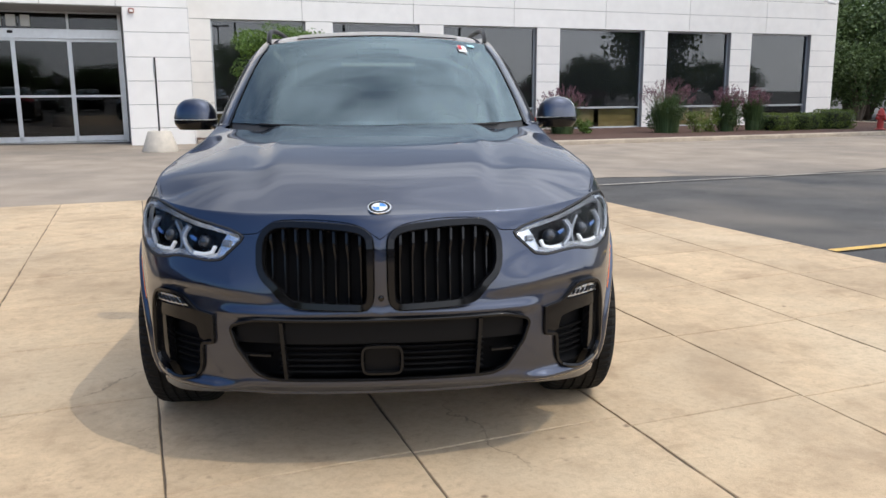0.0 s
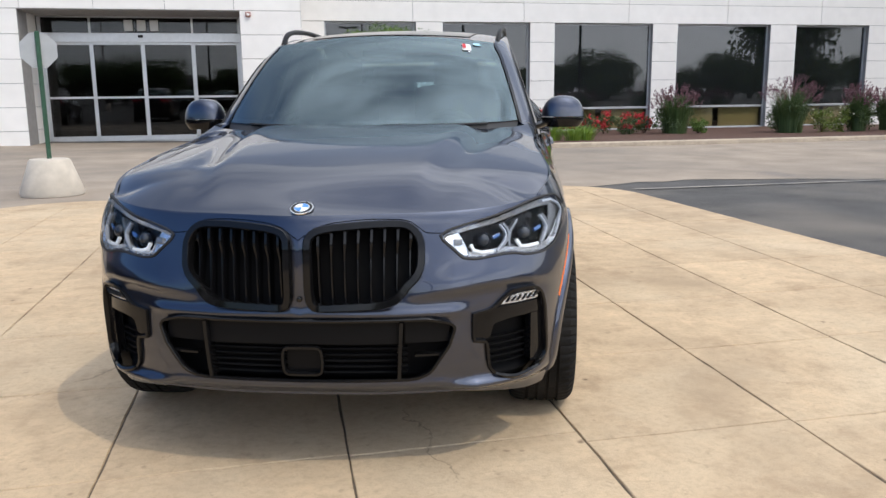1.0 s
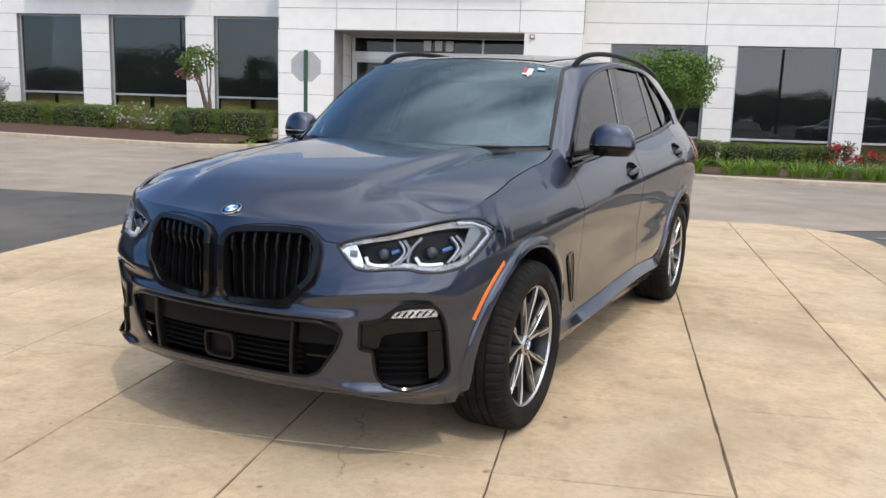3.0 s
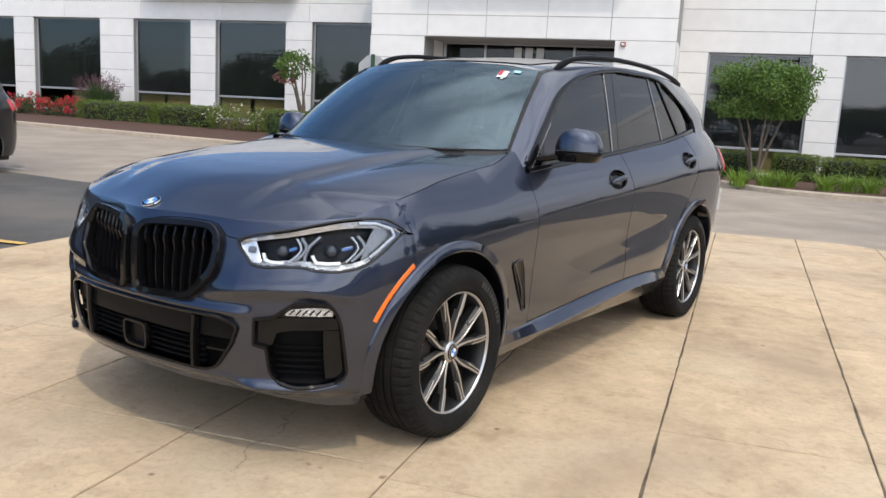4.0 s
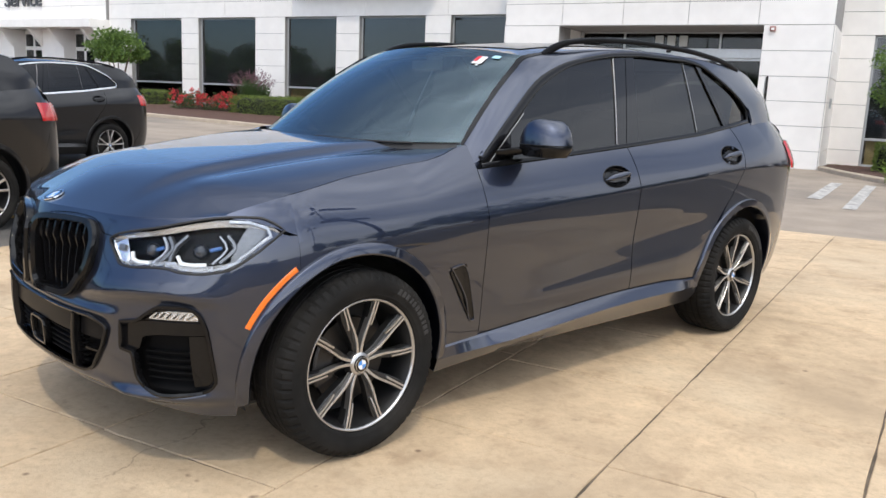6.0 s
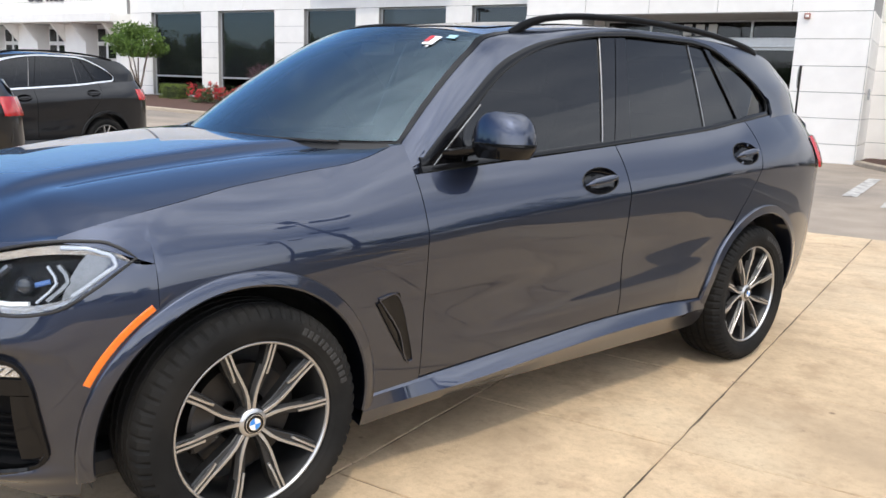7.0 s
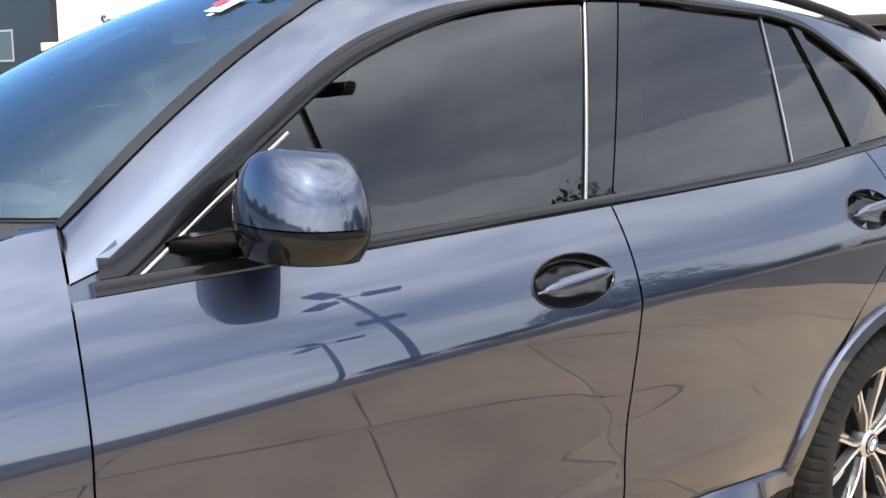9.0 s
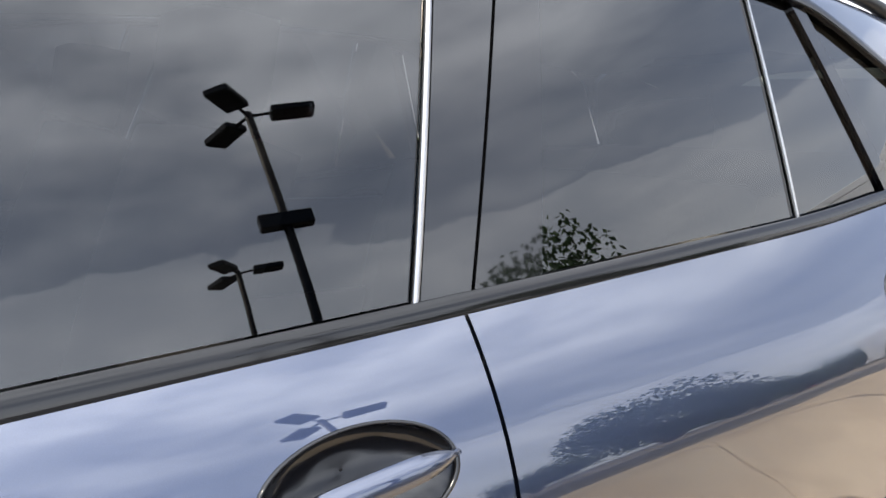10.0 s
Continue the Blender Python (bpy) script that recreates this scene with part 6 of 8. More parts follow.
    wide = lambda x: np.interp(x, [0.48, 0.60, 0.80, 0.88, 0.92], [0.012, 0.014, 0.020, 0.022, 0.010])
    bits = []
    for foot, bracket in (([(0.583, 0.832), (0.595, 0.810), (0.622, 0.803), (0.664, 0.804)], [(0.676, 0.806), (0.700, 0.832), (0.708, 0.852), (0.702, 0.870), (0.684, 0.892)]),
                          ([(0.745, 0.835), (0.762, 0.810), (0.790, 0.807), (0.826, 0.809)], [(0.838, 0.812), (0.853, 0.842), (0.858, 0.862), (0.850, 0.882), (0.832, 0.906)])):
        bits.append(("light_guide", lamp_bar(foot, 0.012, 0.012, -0.012, GUIDE, "light_guide")))
        bits.append(("guide_bracket", lamp_bar(bracket, 0.007, 0.014, -0.012, GUIDEDIM, "guide_bracket")))
        q = np.array(bracket) + np.array([0.014, 0.004])
        bits.append(("bracket_shroud", lamp_bar([tuple(v) for v in q], 0.013, 0.022, -0.024, LAMPMID, "bracket_shroud")))
    tip = [(0.835, float(LAMP_TOP(0.835)) - 0.016), (0.870, float(LAMP_TOP(0.870)) - 0.016), (0.900, float(LAMP_TOP(0.900)) - 0.017), (0.9125, 0.904), (0.906, 0.878), (0.897, 0.851), (0.886, 0.829)]
    bits += [("tip_guide", lamp_bar(tip, 0.011, 0.010, -0.003, GUIDEDIM, "tip_guide")),
             ("lamp_brow", lamp_sheet("lamp_brow", 0.484, 0.918, lambda x: LAMP_TOP(x) - 0.008 - wide(x), lambda x: LAMP_TOP(x) - 0.008, -0.016, -0.006, LAMPIN)),
             ("lamp_tray", lamp_sheet("lamp_tray", 0.500, 0.914, lambda x: LAMP_LOW(x) + 0.006, lambda x: np.minimum(LAMP_LOW(x) + 0.026, LAMP_TOP(x) - 0.012), -0.004, -0.018, LAMPIN)),
             ("lamp_inner", lamp_sheet("lamp_inner", 0.484, 0.578, lambda x: LAMP_LOW(x) + 0.008, lambda x: np.interp(x, [0.484, 0.535, 0.578], [0.0, 0.0, 1.0]) * (LAMP_LOW(x) + 0.026) + np.interp(x, [0.484, 0.535, 0.578], [1.0, 1.0, 0.0]) * (LAMP_TOP(x) - 0.014), -0.008, -0.016, LAMPIN)),
             ("lamp_outer", lamp_sheet("lamp_outer", 0.872, 0.918, lambda x: LAMP_LOW(x) + 0.010, lambda x: LAMP_TOP(x) - 0.014, -0.020, -0.014, LAMPMID)),
             ("lamp_divider", lamp_bar([(0.728, 0.800), (0.722, 0.835), (0.728, 0.868), (0.752, 0.905)], 0.012, 0.020, -0.026, LAMPMID, "lamp_divider")),
             ("lamp_block", lamp_bar([(0.526, 0.842), (0.552, 0.842)], 0.022, 0.008, -0.006, LAMPMID, "lamp_block"))]
    for cx, cz in ((0.640, 0.848), (0.795, 0.856)):
        p, n_ = on_nose(np.array([(cx, cz)]), -0.045)
        c_ = p[0]
        ball = bmesh.new()
        bmesh.ops.create_uvsphere(ball, u_segments=20, v_segments=12, radius=0.029)
        me = bpy.data.meshes.new("projector")
        ball.to_mesh(me)
        ball.free()
        me.materials.append(PROJ)
        me.polygons.foreach_set("use_smooth", [True] * len(me.polygons))
        me.transform(Matrix.Translation(c_))
        bits.append(("projector", me))
        bits.append(("blue_insert", lamp_bar([(cx + 0.026, cz + 0.002), (cx + 0.050, cz + 0.012)], 0.013, 0.008, -0.024, BLUE, "blue_insert")))
    xo = np.concatenate([np.linspace(0.476, 0.920, 50), np.linspace(0.920, 0.476, 50)[1:-1]])
    zo = np.concatenate([LAMP_TOP(xo[:50]), LAMP_LOW(xo[50:])])
    bits.append(("lamp_seal", rim("lamp_seal", np.stack([xo, zo], 1), 0.008, 0.008, 0.001, MATTBLACK)))
    for (nm, me) in [("lamp_shell", shell)] + bits:
        part(nm, me, lens[0])
        part(nm, mirrored(me), lens[1])
    # wheels
    tyre, marks, barrel, spokes, hub, cap, bolts, disc, cal = wheel_meshes(style)
    for yw in (0.0, WHEELBASE):
        for s in (1, -1):
            spin = radians(17 if yw else 4)
            w = part("wheel", hub, car, "alloy wheel with machined double spokes" if style == 0 else "silver alloy wheel", Matrix.Translation((s * (0.850 if yw == 0 else 0.862), yw, AXLE)) @ (Matrix.Identity(4) if s > 0 else Matrix.Rotation(math.pi, 4, "Z")) @ Matrix.Rotation(spin, 4, "X"))
            for nm, me in [("tyre", tyre), ("rim", barrel), ("hub_badge", cap), ("lug_bolts", bolts)] + [("spoke", k) for k in spokes] + [("sidewall_marking", k) for k in marks]:
                part(nm, me, w)
            part("brake_disc", disc, car, "", Matrix.Translation((s * (0.850 if yw == 0 else 0.862), yw, AXLE)) @ (Matrix.Identity(4) if s > 0 else Matrix.Rotation(math.pi, 4, "Z")))
            part("brake_caliper", cal, car, "", Matrix.Translation((s * (0.850 if yw == 0 else 0.862), yw, AXLE)) @ (Matrix.Identity(4) if s > 0 else Matrix.Rotation(math.pi, 4, "Z")) @ Matrix.Rotation(0 if s > 0 else math.pi, 4, "X"))
    # underbody, cabin lining, seats
    part("underbody", join("underbody", [box_mesh("u", (-0.74, -0.45, 0.22), (0.74, 3.80, 0.30), MATTBLACK, 0.02), box_mesh("u", (-0.50, -0.70, 0.27), (0.50, -0.44, 0.31), MATTBLACK, 0.02)]), car)
    inner = []
    for x in (-0.60, 0.60):
        inner.append(box_mesh("f", (x - 0.01, -0.6, 0.25), (x + 0.01, 3.7, 0.9), MATTBLACK))
    inner.append(box_mesh("f", (-0.60, 0.45, 0.45), (0.60, 3.7, 0.50), MATTBLACK))
    inner.append(box_mesh("f", (-0.62, 0.38, 0.5), (0.62, 0.42, 1.10), MATTBLACK))
    part("cabin_floor", join("cabin_floor", inner), car)
    dash = [(0.30, 1.12), (0.55, 1.165), (0.85, 1.155), (0.98, 1.10), (1.0, 0.95), (0.85, 0.75)]
    xsd = np.linspace(-0.72, 0.72, 25)
    part("dashboard", sheet("dashboard", np.array([[(x, y, z - 0.02 * (x / 0.7) ** 2) for x in xsd] for y, z in dash]), DASH, True), car)
    hl = Pr[:, 2:-2] - np.array([0, 0, 0.035])
    part("headliner", sheet("headliner", hl, LINING, True, True), car)
    for y0, y1 in ((0.75, 1.85), (1.9, 2.8), (2.85, 3.6)):
        P("door_lining", box_mesh("door_lining", (0.76, y0, 0.5), (0.80, y1, float(belt(y0)) - 0.02), SEAT, 0.01))

    def cushion(nm, pts, w, mat):
        q = np.array(pts, float)
        xs_ = np.linspace(-1, 1, 9)
        Pc = np.array([[(w / 2 * math.copysign(abs(t) ** 0.9, t), y, z) for t in xs_] for y, z in q])
        th_ = 0.11
        nrm = np.gradient(q, axis=0)
        nrm = np.stack([-nrm[:, 1], nrm[:, 0]], 1)
        nrm /= np.linalg.norm(nrm, axis=1, keepdims=True)
        top_ = Pc + np.array([[(0, n1 * th_ * (1 - 0.5 * abs(t) ** 4), n2 * th_ * (1 - 0.5 * abs(t) ** 4)) for t in xs_] for n1, n2 in nrm])
        Vv = np.vstack([Pc.reshape(-1, 3), top_.reshape(-1, 3)])
        n_, m_ = len(q), 9
        Fq = grid_faces(n_, m_) + [tuple(i + n_ * m_ for i in f[::-1]) for f in grid_faces(n_, m_)]
        o = n_ * m_
        for i in range(n_ - 1):
            Fq += [(i * m_, (i + 1) * m_, o + (i + 1) * m_, o + i * m_), (i * m_ + 8, o + i * m_ + 8, o + (i + 1) * m_ + 8, (i + 1) * m_ + 8)]
        for j in range(m_ - 1):
            Fq += [(j, o + j, o + j + 1, j + 1), ((n_ - 1) * m_ + j, (n_ - 1) * m_ + j + 1, o + (n_ - 1) * m_ + j + 1, o + (n_ - 1) * m_ + j)]
        return mesh(nm, Vv, Fq, mat, True)
    for sx, y in ((0.37, 1.45), (-0.37, 1.45)):
        bp = [(y + 0.10, 0.78), (y + 0.14, 0.95), (y + 0.20, 1.15), (y + 0.26, 1.32), (y + 0.275, 1.36)]
        st = [cushion("seat_back", bp, 0.50, SEAT), cushion("seat_base", [(y - 0.38, 0.70), (y - 0.2, 0.74), (y + 0.1, 0.72)], 0.52, SEAT), cushion("head_rest", [(y + 0.26, 1.385), (y + 0.285, 1.45), (y + 0.30, 1.55)], 0.27, SEAT)]
        part("front_seat", join("front_seat", st), car, "black leather front seat", Matrix.Translation((sx, 0, 0)))
    st = [cushion("rb", [(2.62, 0.8), (2.68, 1.05), (2.76, 1.28)], 1.30, SEAT), cushion("rc", [(2.2, 0.72), (2.6, 0.74)], 1.30, SEAT)]
    part("rear_seat", join("rear_seat", st), car, "black leather rear bench")
    sw = [(0.37 + 0.185 * math.cos(a), 0.98 + 0.06 * math.sin(a), 1.07 + 0.175 * math.sin(a)) for a in np.linspace(0, 2 * np.pi, 33)]
    sp = [tube("s", [(0.37, 1.0, 1.05), (0.37 + 0.18 * math.cos(a), 0.98 + 0.06 * math.sin(a), 1.07 + 0.17 * math.sin(a))], 0.016, SEAT, 6) for a in (0.1, math.pi - 0.1, -math.pi / 2)]
    part("steering_wheel", join("steering_wheel", [tube("w", sw, 0.017, SEAT, 10, False)] + sp), car)
    part("interior_mirror", join("interior_mirror", [box_mesh("m", (-0.12, 1.14, 1.545), (0.12, 1.165, 1.60), LINING, 0.015), box_mesh("m", (-0.05, 1.17, 1.60), (0.05, 1.25, 1.645), LINING, 0.02)]), car)
    # tailgate and rear screen
    gate = []
    for q in np.linspace(0.84, 1.0, 12):
        e = np.array([float(f(q)) for f in Bf])
        gate.append([(u * e[0], e[1] + 0.03 * (1 - u ** 4), e[2]) for u in np.linspace(-1, 1, 25)])
    gate.append([(u * 0.79, 3.80 + 0.06 * (1 - u ** 4), 1.28) for u in np.linspace(-1, 1, 25)])
    gate = np.array(gate)
    part("tailgate", sheet("tailgate", np.concatenate([gate[:3], gate[2:3]]), paint, True), car)
    part("tailgate", sheet("tailgate", np.concatenate([gate[-2:], gate[-1:] * np.array([1, 1, 0]) + np.array([0, 0.03, 1.2])]), paint, True), car)
    part("rear_screen", sheet("rear_screen", gate[2:-1], WINDSHIELD, True), car).visible_shadow = False
    return car


# ---- build cars ----
main_car = build_car("sport_utility_car", "dark grey metallic sport utility car, black trim, parked on concrete", PAINT, 0, GLOSSBLACK, "parked cars", Matrix.Translation((0, -0.8, 0)) @ Matrix.Rotation(radians(0.9), 4, "Z") @ Matrix.Translation((0, 0.8, 0)))

# ---- other parked cars ----
BLACKPAINT = material("black_metallic_paint", (0.005, 0.005, 0.006), 0.4, metal=0.0, coat=1.0, coat_rough=0.01, vary=0.05, scale=800, ior=1.3)
BLACKPAINT.node_tree.nodes["Principled BSDF"].inputs["Coat IOR"].default_value = 1.36
HEAD = TURN
PARK = [build_car("sport_utility_car", "black sport utility car with bright window trim, parked on asphalt", BLACKPAINT, 1, CHROME, "parked cars", Matrix.Translation((-10.55, 0.28, 0.0)) @ Matrix.Rotation(HEAD, 4, "Z"))]
PARK.append(build_car("sport_utility_car", "black sport utility car beside the concrete pad", BLACKPAINT, 1, GLOSSBLACK, "parked cars", Matrix.Translation((-5.0, -3.0, -0.028)) @ Matrix.Rotation(HEAD, 4, "Z")))
# the rows across the lot that the windows mirror
for k, (a, b, r) in enumerate(((-6.0, -22.0, 12), (-2.9, -22.2, 9), (0.2, -21.9, 11), (3.6, -22.1, 10), (7.0, -22.0, 8), (16.0, -9.0, 100), (16.2, -5.8, 97))):
    p = UA * a + UB * b
    copy_thing(PARK[0], Matrix.Translation((p[0], p[1], -0.03)) @ Matrix.Rotation(TURN + radians(r + 170), 4, "Z"))

# ---- kerbs and planting beds ----
def strip_along(name, pts, prof, mat, lift):
    """A section swept along a line on the lot; prof holds (outwards, height) pairs."""
    pts = np.array(pts, float)
    t = np.gradient(pts, axis=0)
    t /= np.linalg.norm(t, axis=1, keepdims=True)
    nrm = np.stack([t[:, 1], -t[:, 0]], 1)
    P = []
    for p, q in zip(pts, nrm):
        base = float(rise(*p)) + lift
        P.append([(p[0] + q[0] * o, p[1] + q[1] * o, base + h) for o, h in prof])
    return crisp(sheet(name, np.array(P), mat, True, True), 30)


def to_lot(s, y):
    return s + 23.78 * math.sin(TURN), y + FRONT


KPROF = [(0.08, -0.05), (0.075, 0.10), (0.05, 0.125), (-0.05, 0.128), (-0.09, 0.12), (-0.09, 0.0)]
right_line = way(*[to_lot(*p) for p in ((-6.45, -2.7), (-5.9, -3.9), (-4.9, -5.6), (-4.0, -6.8), (-2.5, -7.15), (3, -7.3), (10, -7.4), (15.5, -7.4), (17.8, -6.6), (19.5, -4.0), (20.0, 0))])(np.linspace(0, 1, 120))
left_line = way(*[to_lot(*p) for p in ((-40, -5.6), (-30, -5.4), (-20, -5.3), (-17.3, -5.1), (-16.2, -4.4), (-15.75, -3.5), (-15.6, -2.6))])(np.linspace(0, 1, 110))
for nm, ln, lab in (("kerb_east", right_line, "pale concrete kerb round the planting bed"), ("kerb_west", left_line, "pale concrete kerb along the raised bed")):
    k = part(nm, strip_along(nm, ln, KPROF, KERB, -0.02), m=LOT)
    tagged(k, lab, "kerb", kind="structure")


def bed_mesh(name, line, back_y, z_back, mat):
    P = []
    rb = random.Random(3)
    for p in line:
        row = []
        q1 = np.array([p[0], back_y + FRONT])
        for w in np.linspace(0, 1, 10):
            q = p * (1 - w) + q1 * w
            z = (float(rise(*p)) + 0.095) * (1 - w) + z_back * w + rb.uniform(-0.012, 0.012)
            row.append((q[0], q[1], z))
        P.append(row)
    return sheet(name, np.array(P), mat, True, True)


inner_r = right_line.copy()
b1 = part("planting_bed_east", bed_mesh("planting_bed_east", inner_r, 0.0, 0.03, MULCH), m=LOT)
tagged(b1, "brown bark mulch bed before the showroom windows", "planting bed", kind="structure")
b2 = part("planting_bed_west", bed_mesh("planting_bed_west", left_line[:-8], 0.0, 0.72, MULCH), m=LOT)
tagged(b2, "raised bark mulch bed under the showroom windows", "planting bed", kind="structure")
STONE = material("retaining_stone", (0.36, 0.30, 0.24), 0.9, vary=0.2, scale=9, bump=0.5, bump_scale=40)
rw = tagged(new("retaining_wall"), "low stacked block wall closing the raised bed", "wall", kind="structure")
rw.matrix_basis = SHOW
for r in range(4):
    for c in range(4):
        x = -15.9 + 0.05 * (r % 2)
        y = -2.7 + 0.46 * c + 0.2 * (r % 2)
        part("stone", box_mesh("stone", (x, y, 0.02 + 0.16 * r), (x + 0.34, y + 0.44, 0.17 + 0.16 * r), STONE, 0.03), rw)


# ---- planting ----
def leaf_material(name, dark, light, rough=0.55):
    m = bpy.data.materials.new(name)
    m.use_nodes = True
    t = m.node_tree
    b = t.nodes["Principled BSDF"]
    g = t.nodes.new("ShaderNodeNewGeometry")
    r = t.nodes.new("ShaderNodeValToRGB")
    r.color_ramp.elements[0].color, r.color_ramp.elements[1].color = (*dark, 1), (*light, 1)
    t.links.new(g.outputs["Random Per Island"], r.inputs[0])
    t.links.new(r.outputs[0], b.inputs["Base Color"])
    b.inputs["Roughness"].default_value = rough
    tl = t.nodes.new("ShaderNodeBsdfTranslucent")
    t.links.new(r.outputs[0], tl.inputs[0])
    mx = t.nodes.new("ShaderNodeMixShader")
    mx.inputs[0].default_value = 0.25
    t.links.new(b.outputs[0], mx.inputs[1])
    t.links.new(tl.outputs[0], mx.inputs[2])
    t.links.new(mx.outputs[0], t.nodes["Material Output"].inputs[0])
    return m


LEAF = leaf_material("maple_leaf", (0.045, 0.095, 0.015), (0.16, 0.26, 0.045))
HEDGE = leaf_material("boxwood_leaf", (0.065, 0.105, 0.015), (0.19, 0.25, 0.04))
LILY = leaf_material("daylily_leaf", (0.10, 0.19, 0.02), (0.26, 0.38, 0.05))
ROSELEAF = leaf_material("rose_leaf", (0.03, 0.055, 0.018), (0.08, 0.13, 0.035))
ROSE = leaf_material("red_rose", (0.42, 0.02, 0.03), (0.72, 0.06, 0.07))
WHITEFL = leaf_material("white_flower", (0.60, 0.60, 0.40), (0.85, 0.85, 0.72))
PLUME = leaf_material("purple_plume", (0.11, 0.045, 0.055), (0.22, 0.10, 0.125))
GRASSY = leaf_material("reed_leaf", (0.035, 0.07, 0.022), (0.12, 0.18, 0.06))
PINKLEAF = leaf_material("reddish_leaf", (0.20, 0.07, 0.05), (0.40, 0.20, 0.16))
FAR = leaf_material("woodland_leaf", (0.045, 0.078, 0.026), (0.13, 0.19, 0.065))
BARK = material("bark", (0.16, 0.12, 0.09), 0.9, vary=0.3, scale=20, bump=0.6, bump_scale=50)
# near-black colour that paints the shade deep inside the hedges
INNERSHADE = material("hedge_inner_shade", (0.02, 0.022, 0.012), 0.95, vary=0.3, scale=12)


def leaves(name, pts, size, mat, rng, droop=0.3, aspect=1.7):
    """Folded leaves, each of two faces, turned at random about their points."""
    n = len(pts)
    pts = np.asarray(pts, float)
    d = rng.normal(size=(n, 3))
    d[:, 2] -= droop
    d /= np.linalg.norm(d, axis=1, keepdims=True)
    w = np.cross(d, rng.normal(size=(n, 3)))
    w /= np.linalg.norm(w, axis=1, keepdims=True)
    up = np.cross(w, d)
    s = size * rng.uniform(0.7, 1.3, size=(n, 1))
    V = np.stack([pts, pts + d * s * 0.5 + w * s / aspect / 2 + up * s * 0.10, pts + d * s, pts + d * s * 0.5 - w * s / aspect / 2 + up * s * 0.10], 1).reshape(-1, 3)
    i = np.arange(n)[:, None] * 4
    F = np.concatenate([i + [0, 1, 2], i + [0, 2, 3]], 0)
    me = bpy.data.meshes.new(name)
    me.from_pydata(V.tolist(), [], F.tolist())
    me.materials.append(mat)
    me.update()
    return me


def blob(rng, n, c, r, lumps, power=0.35):
    """Points in lumpy clusters through a rounded crown, thicker at its skin."""
    c, r = np.array(c), np.array(r)
    lc = rng.normal(size=(lumps, 3))
    lc /= np.linalg.norm(lc, axis=1, keepdims=True)
    lc *= rng.uniform(0.45, 0.88, size=(lumps, 1))
    k = rng.integers(0, lumps, n)
    d = rng.normal(size=(n, 3))
    d /= np.linalg.norm(d, axis=1, keepdims=True)
    return c + (lc[k] + d * rng.uniform(0, 1, size=(n, 1)) ** power * 0.34) * r


def limbs(rng, base, top, spread, n, r0):
    """A short trunk that forks into bare limbs under the crown."""
    out = []
    base, top = np.array(base, float), np.array(top, float)
    for k in range(n):
        a = 2 * np.pi * k / n + rng.uniform(-0.4, 0.4)
        end = top + np.array([math.cos(a) * spread[0], math.sin(a) * spread[1], rng.uniform(-0.1, 0.3)])
        mid = base * 0.5 + end * 0.5 + np.array([math.cos(a) * -0.08, math.sin(a) * -0.08, 0.1])
        q = np.linspace(0, 1, 9)[:, None]
        path = (1 - q) ** 2 * (base + rng.uniform(-0.05, 0.05, 3) * [1, 1, 0]) + 2 * q * (1 - q) * mid + q * q * end
        path += rng.normal(size=path.shape) * 0.012
        out.append(tube("limb", path, np.linspace(r0, r0 * 0.3, 9), BARK, 7))
    return out


def small_tree(label, s, y, z0, z1, zt, half, mat, seed, n=2600, size=0.11, lean=0.0, group="small trees"):
    """A clipped ornamental tree: bare forked stems under a rounded, flat-bottomed crown."""
    rng = np.random.default_rng(seed)
    t = thing("ornamental_tree", label, "tree", group, m=SHOW @ Matrix.Translation((s, y, z0)))
    h0, h1 = z1 - z0, zt - z0
    part("trunk", join("trunk", limbs(rng, (0, 0, -0.05), (lean, 0, h0 + 0.35 * (h1 - h0)), (half * 0.6, half * 0.45), 5, 0.045)), t)
    P = blob(rng, n, (lean, 0, h0 + (h1 - h0) * 0.42), (half, half * 0.85, (h1 - h0) * 0.62), 34)
    P = P[P[:, 2] > h0 - 0.05]
    part("crown", leaves("crown", P, size, mat, rng), t, "leafy rounded crown")
    return t, rng


def hedge(label, s0, s1, y0, y1, z0, z1, seed, mat=HEDGE, n=None, group="clipped hedges"):
    """A clipped block of small leaves over a solid near-black core, coloured as inner shade."""
    rng = np.random.default_rng(seed)
    L, D, Hh = s1 - s0, y1 - y0, z1 - z0
    t = thing("hedge", label, "hedge", group, m=SHOW @ Matrix.Translation(((s0 + s1) / 2, (y0 + y1) / 2, z0)))
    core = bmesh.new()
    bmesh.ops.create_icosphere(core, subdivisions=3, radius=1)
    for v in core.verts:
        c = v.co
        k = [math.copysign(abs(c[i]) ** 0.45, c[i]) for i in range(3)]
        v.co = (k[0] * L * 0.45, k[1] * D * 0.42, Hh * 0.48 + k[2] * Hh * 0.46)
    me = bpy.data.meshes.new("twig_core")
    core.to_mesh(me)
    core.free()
    me.materials.append(INNERSHADE)
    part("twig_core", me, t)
    n = n or int(1500 * (L * Hh + L * D + D * Hh))
    d = rng.normal(size=(n, 3))
    d /= np.abs(d).max(1, keepdims=True)
    d = np.sign(d) * np.abs(d) ** 0.75
    d *= rng.uniform(0.86, 1.03, size=(n, 1))
    P = d * np.array([L / 2, D / 2, Hh / 2]) * (1 + 0.03 * np.sin(d[:, :1] * 7)) + np.array([0, 0, Hh / 2])
    part("foliage", leaves("foliage", P[P[:, 2] > 0.0], 0.052, mat, rng, 0.0), t)
    return t


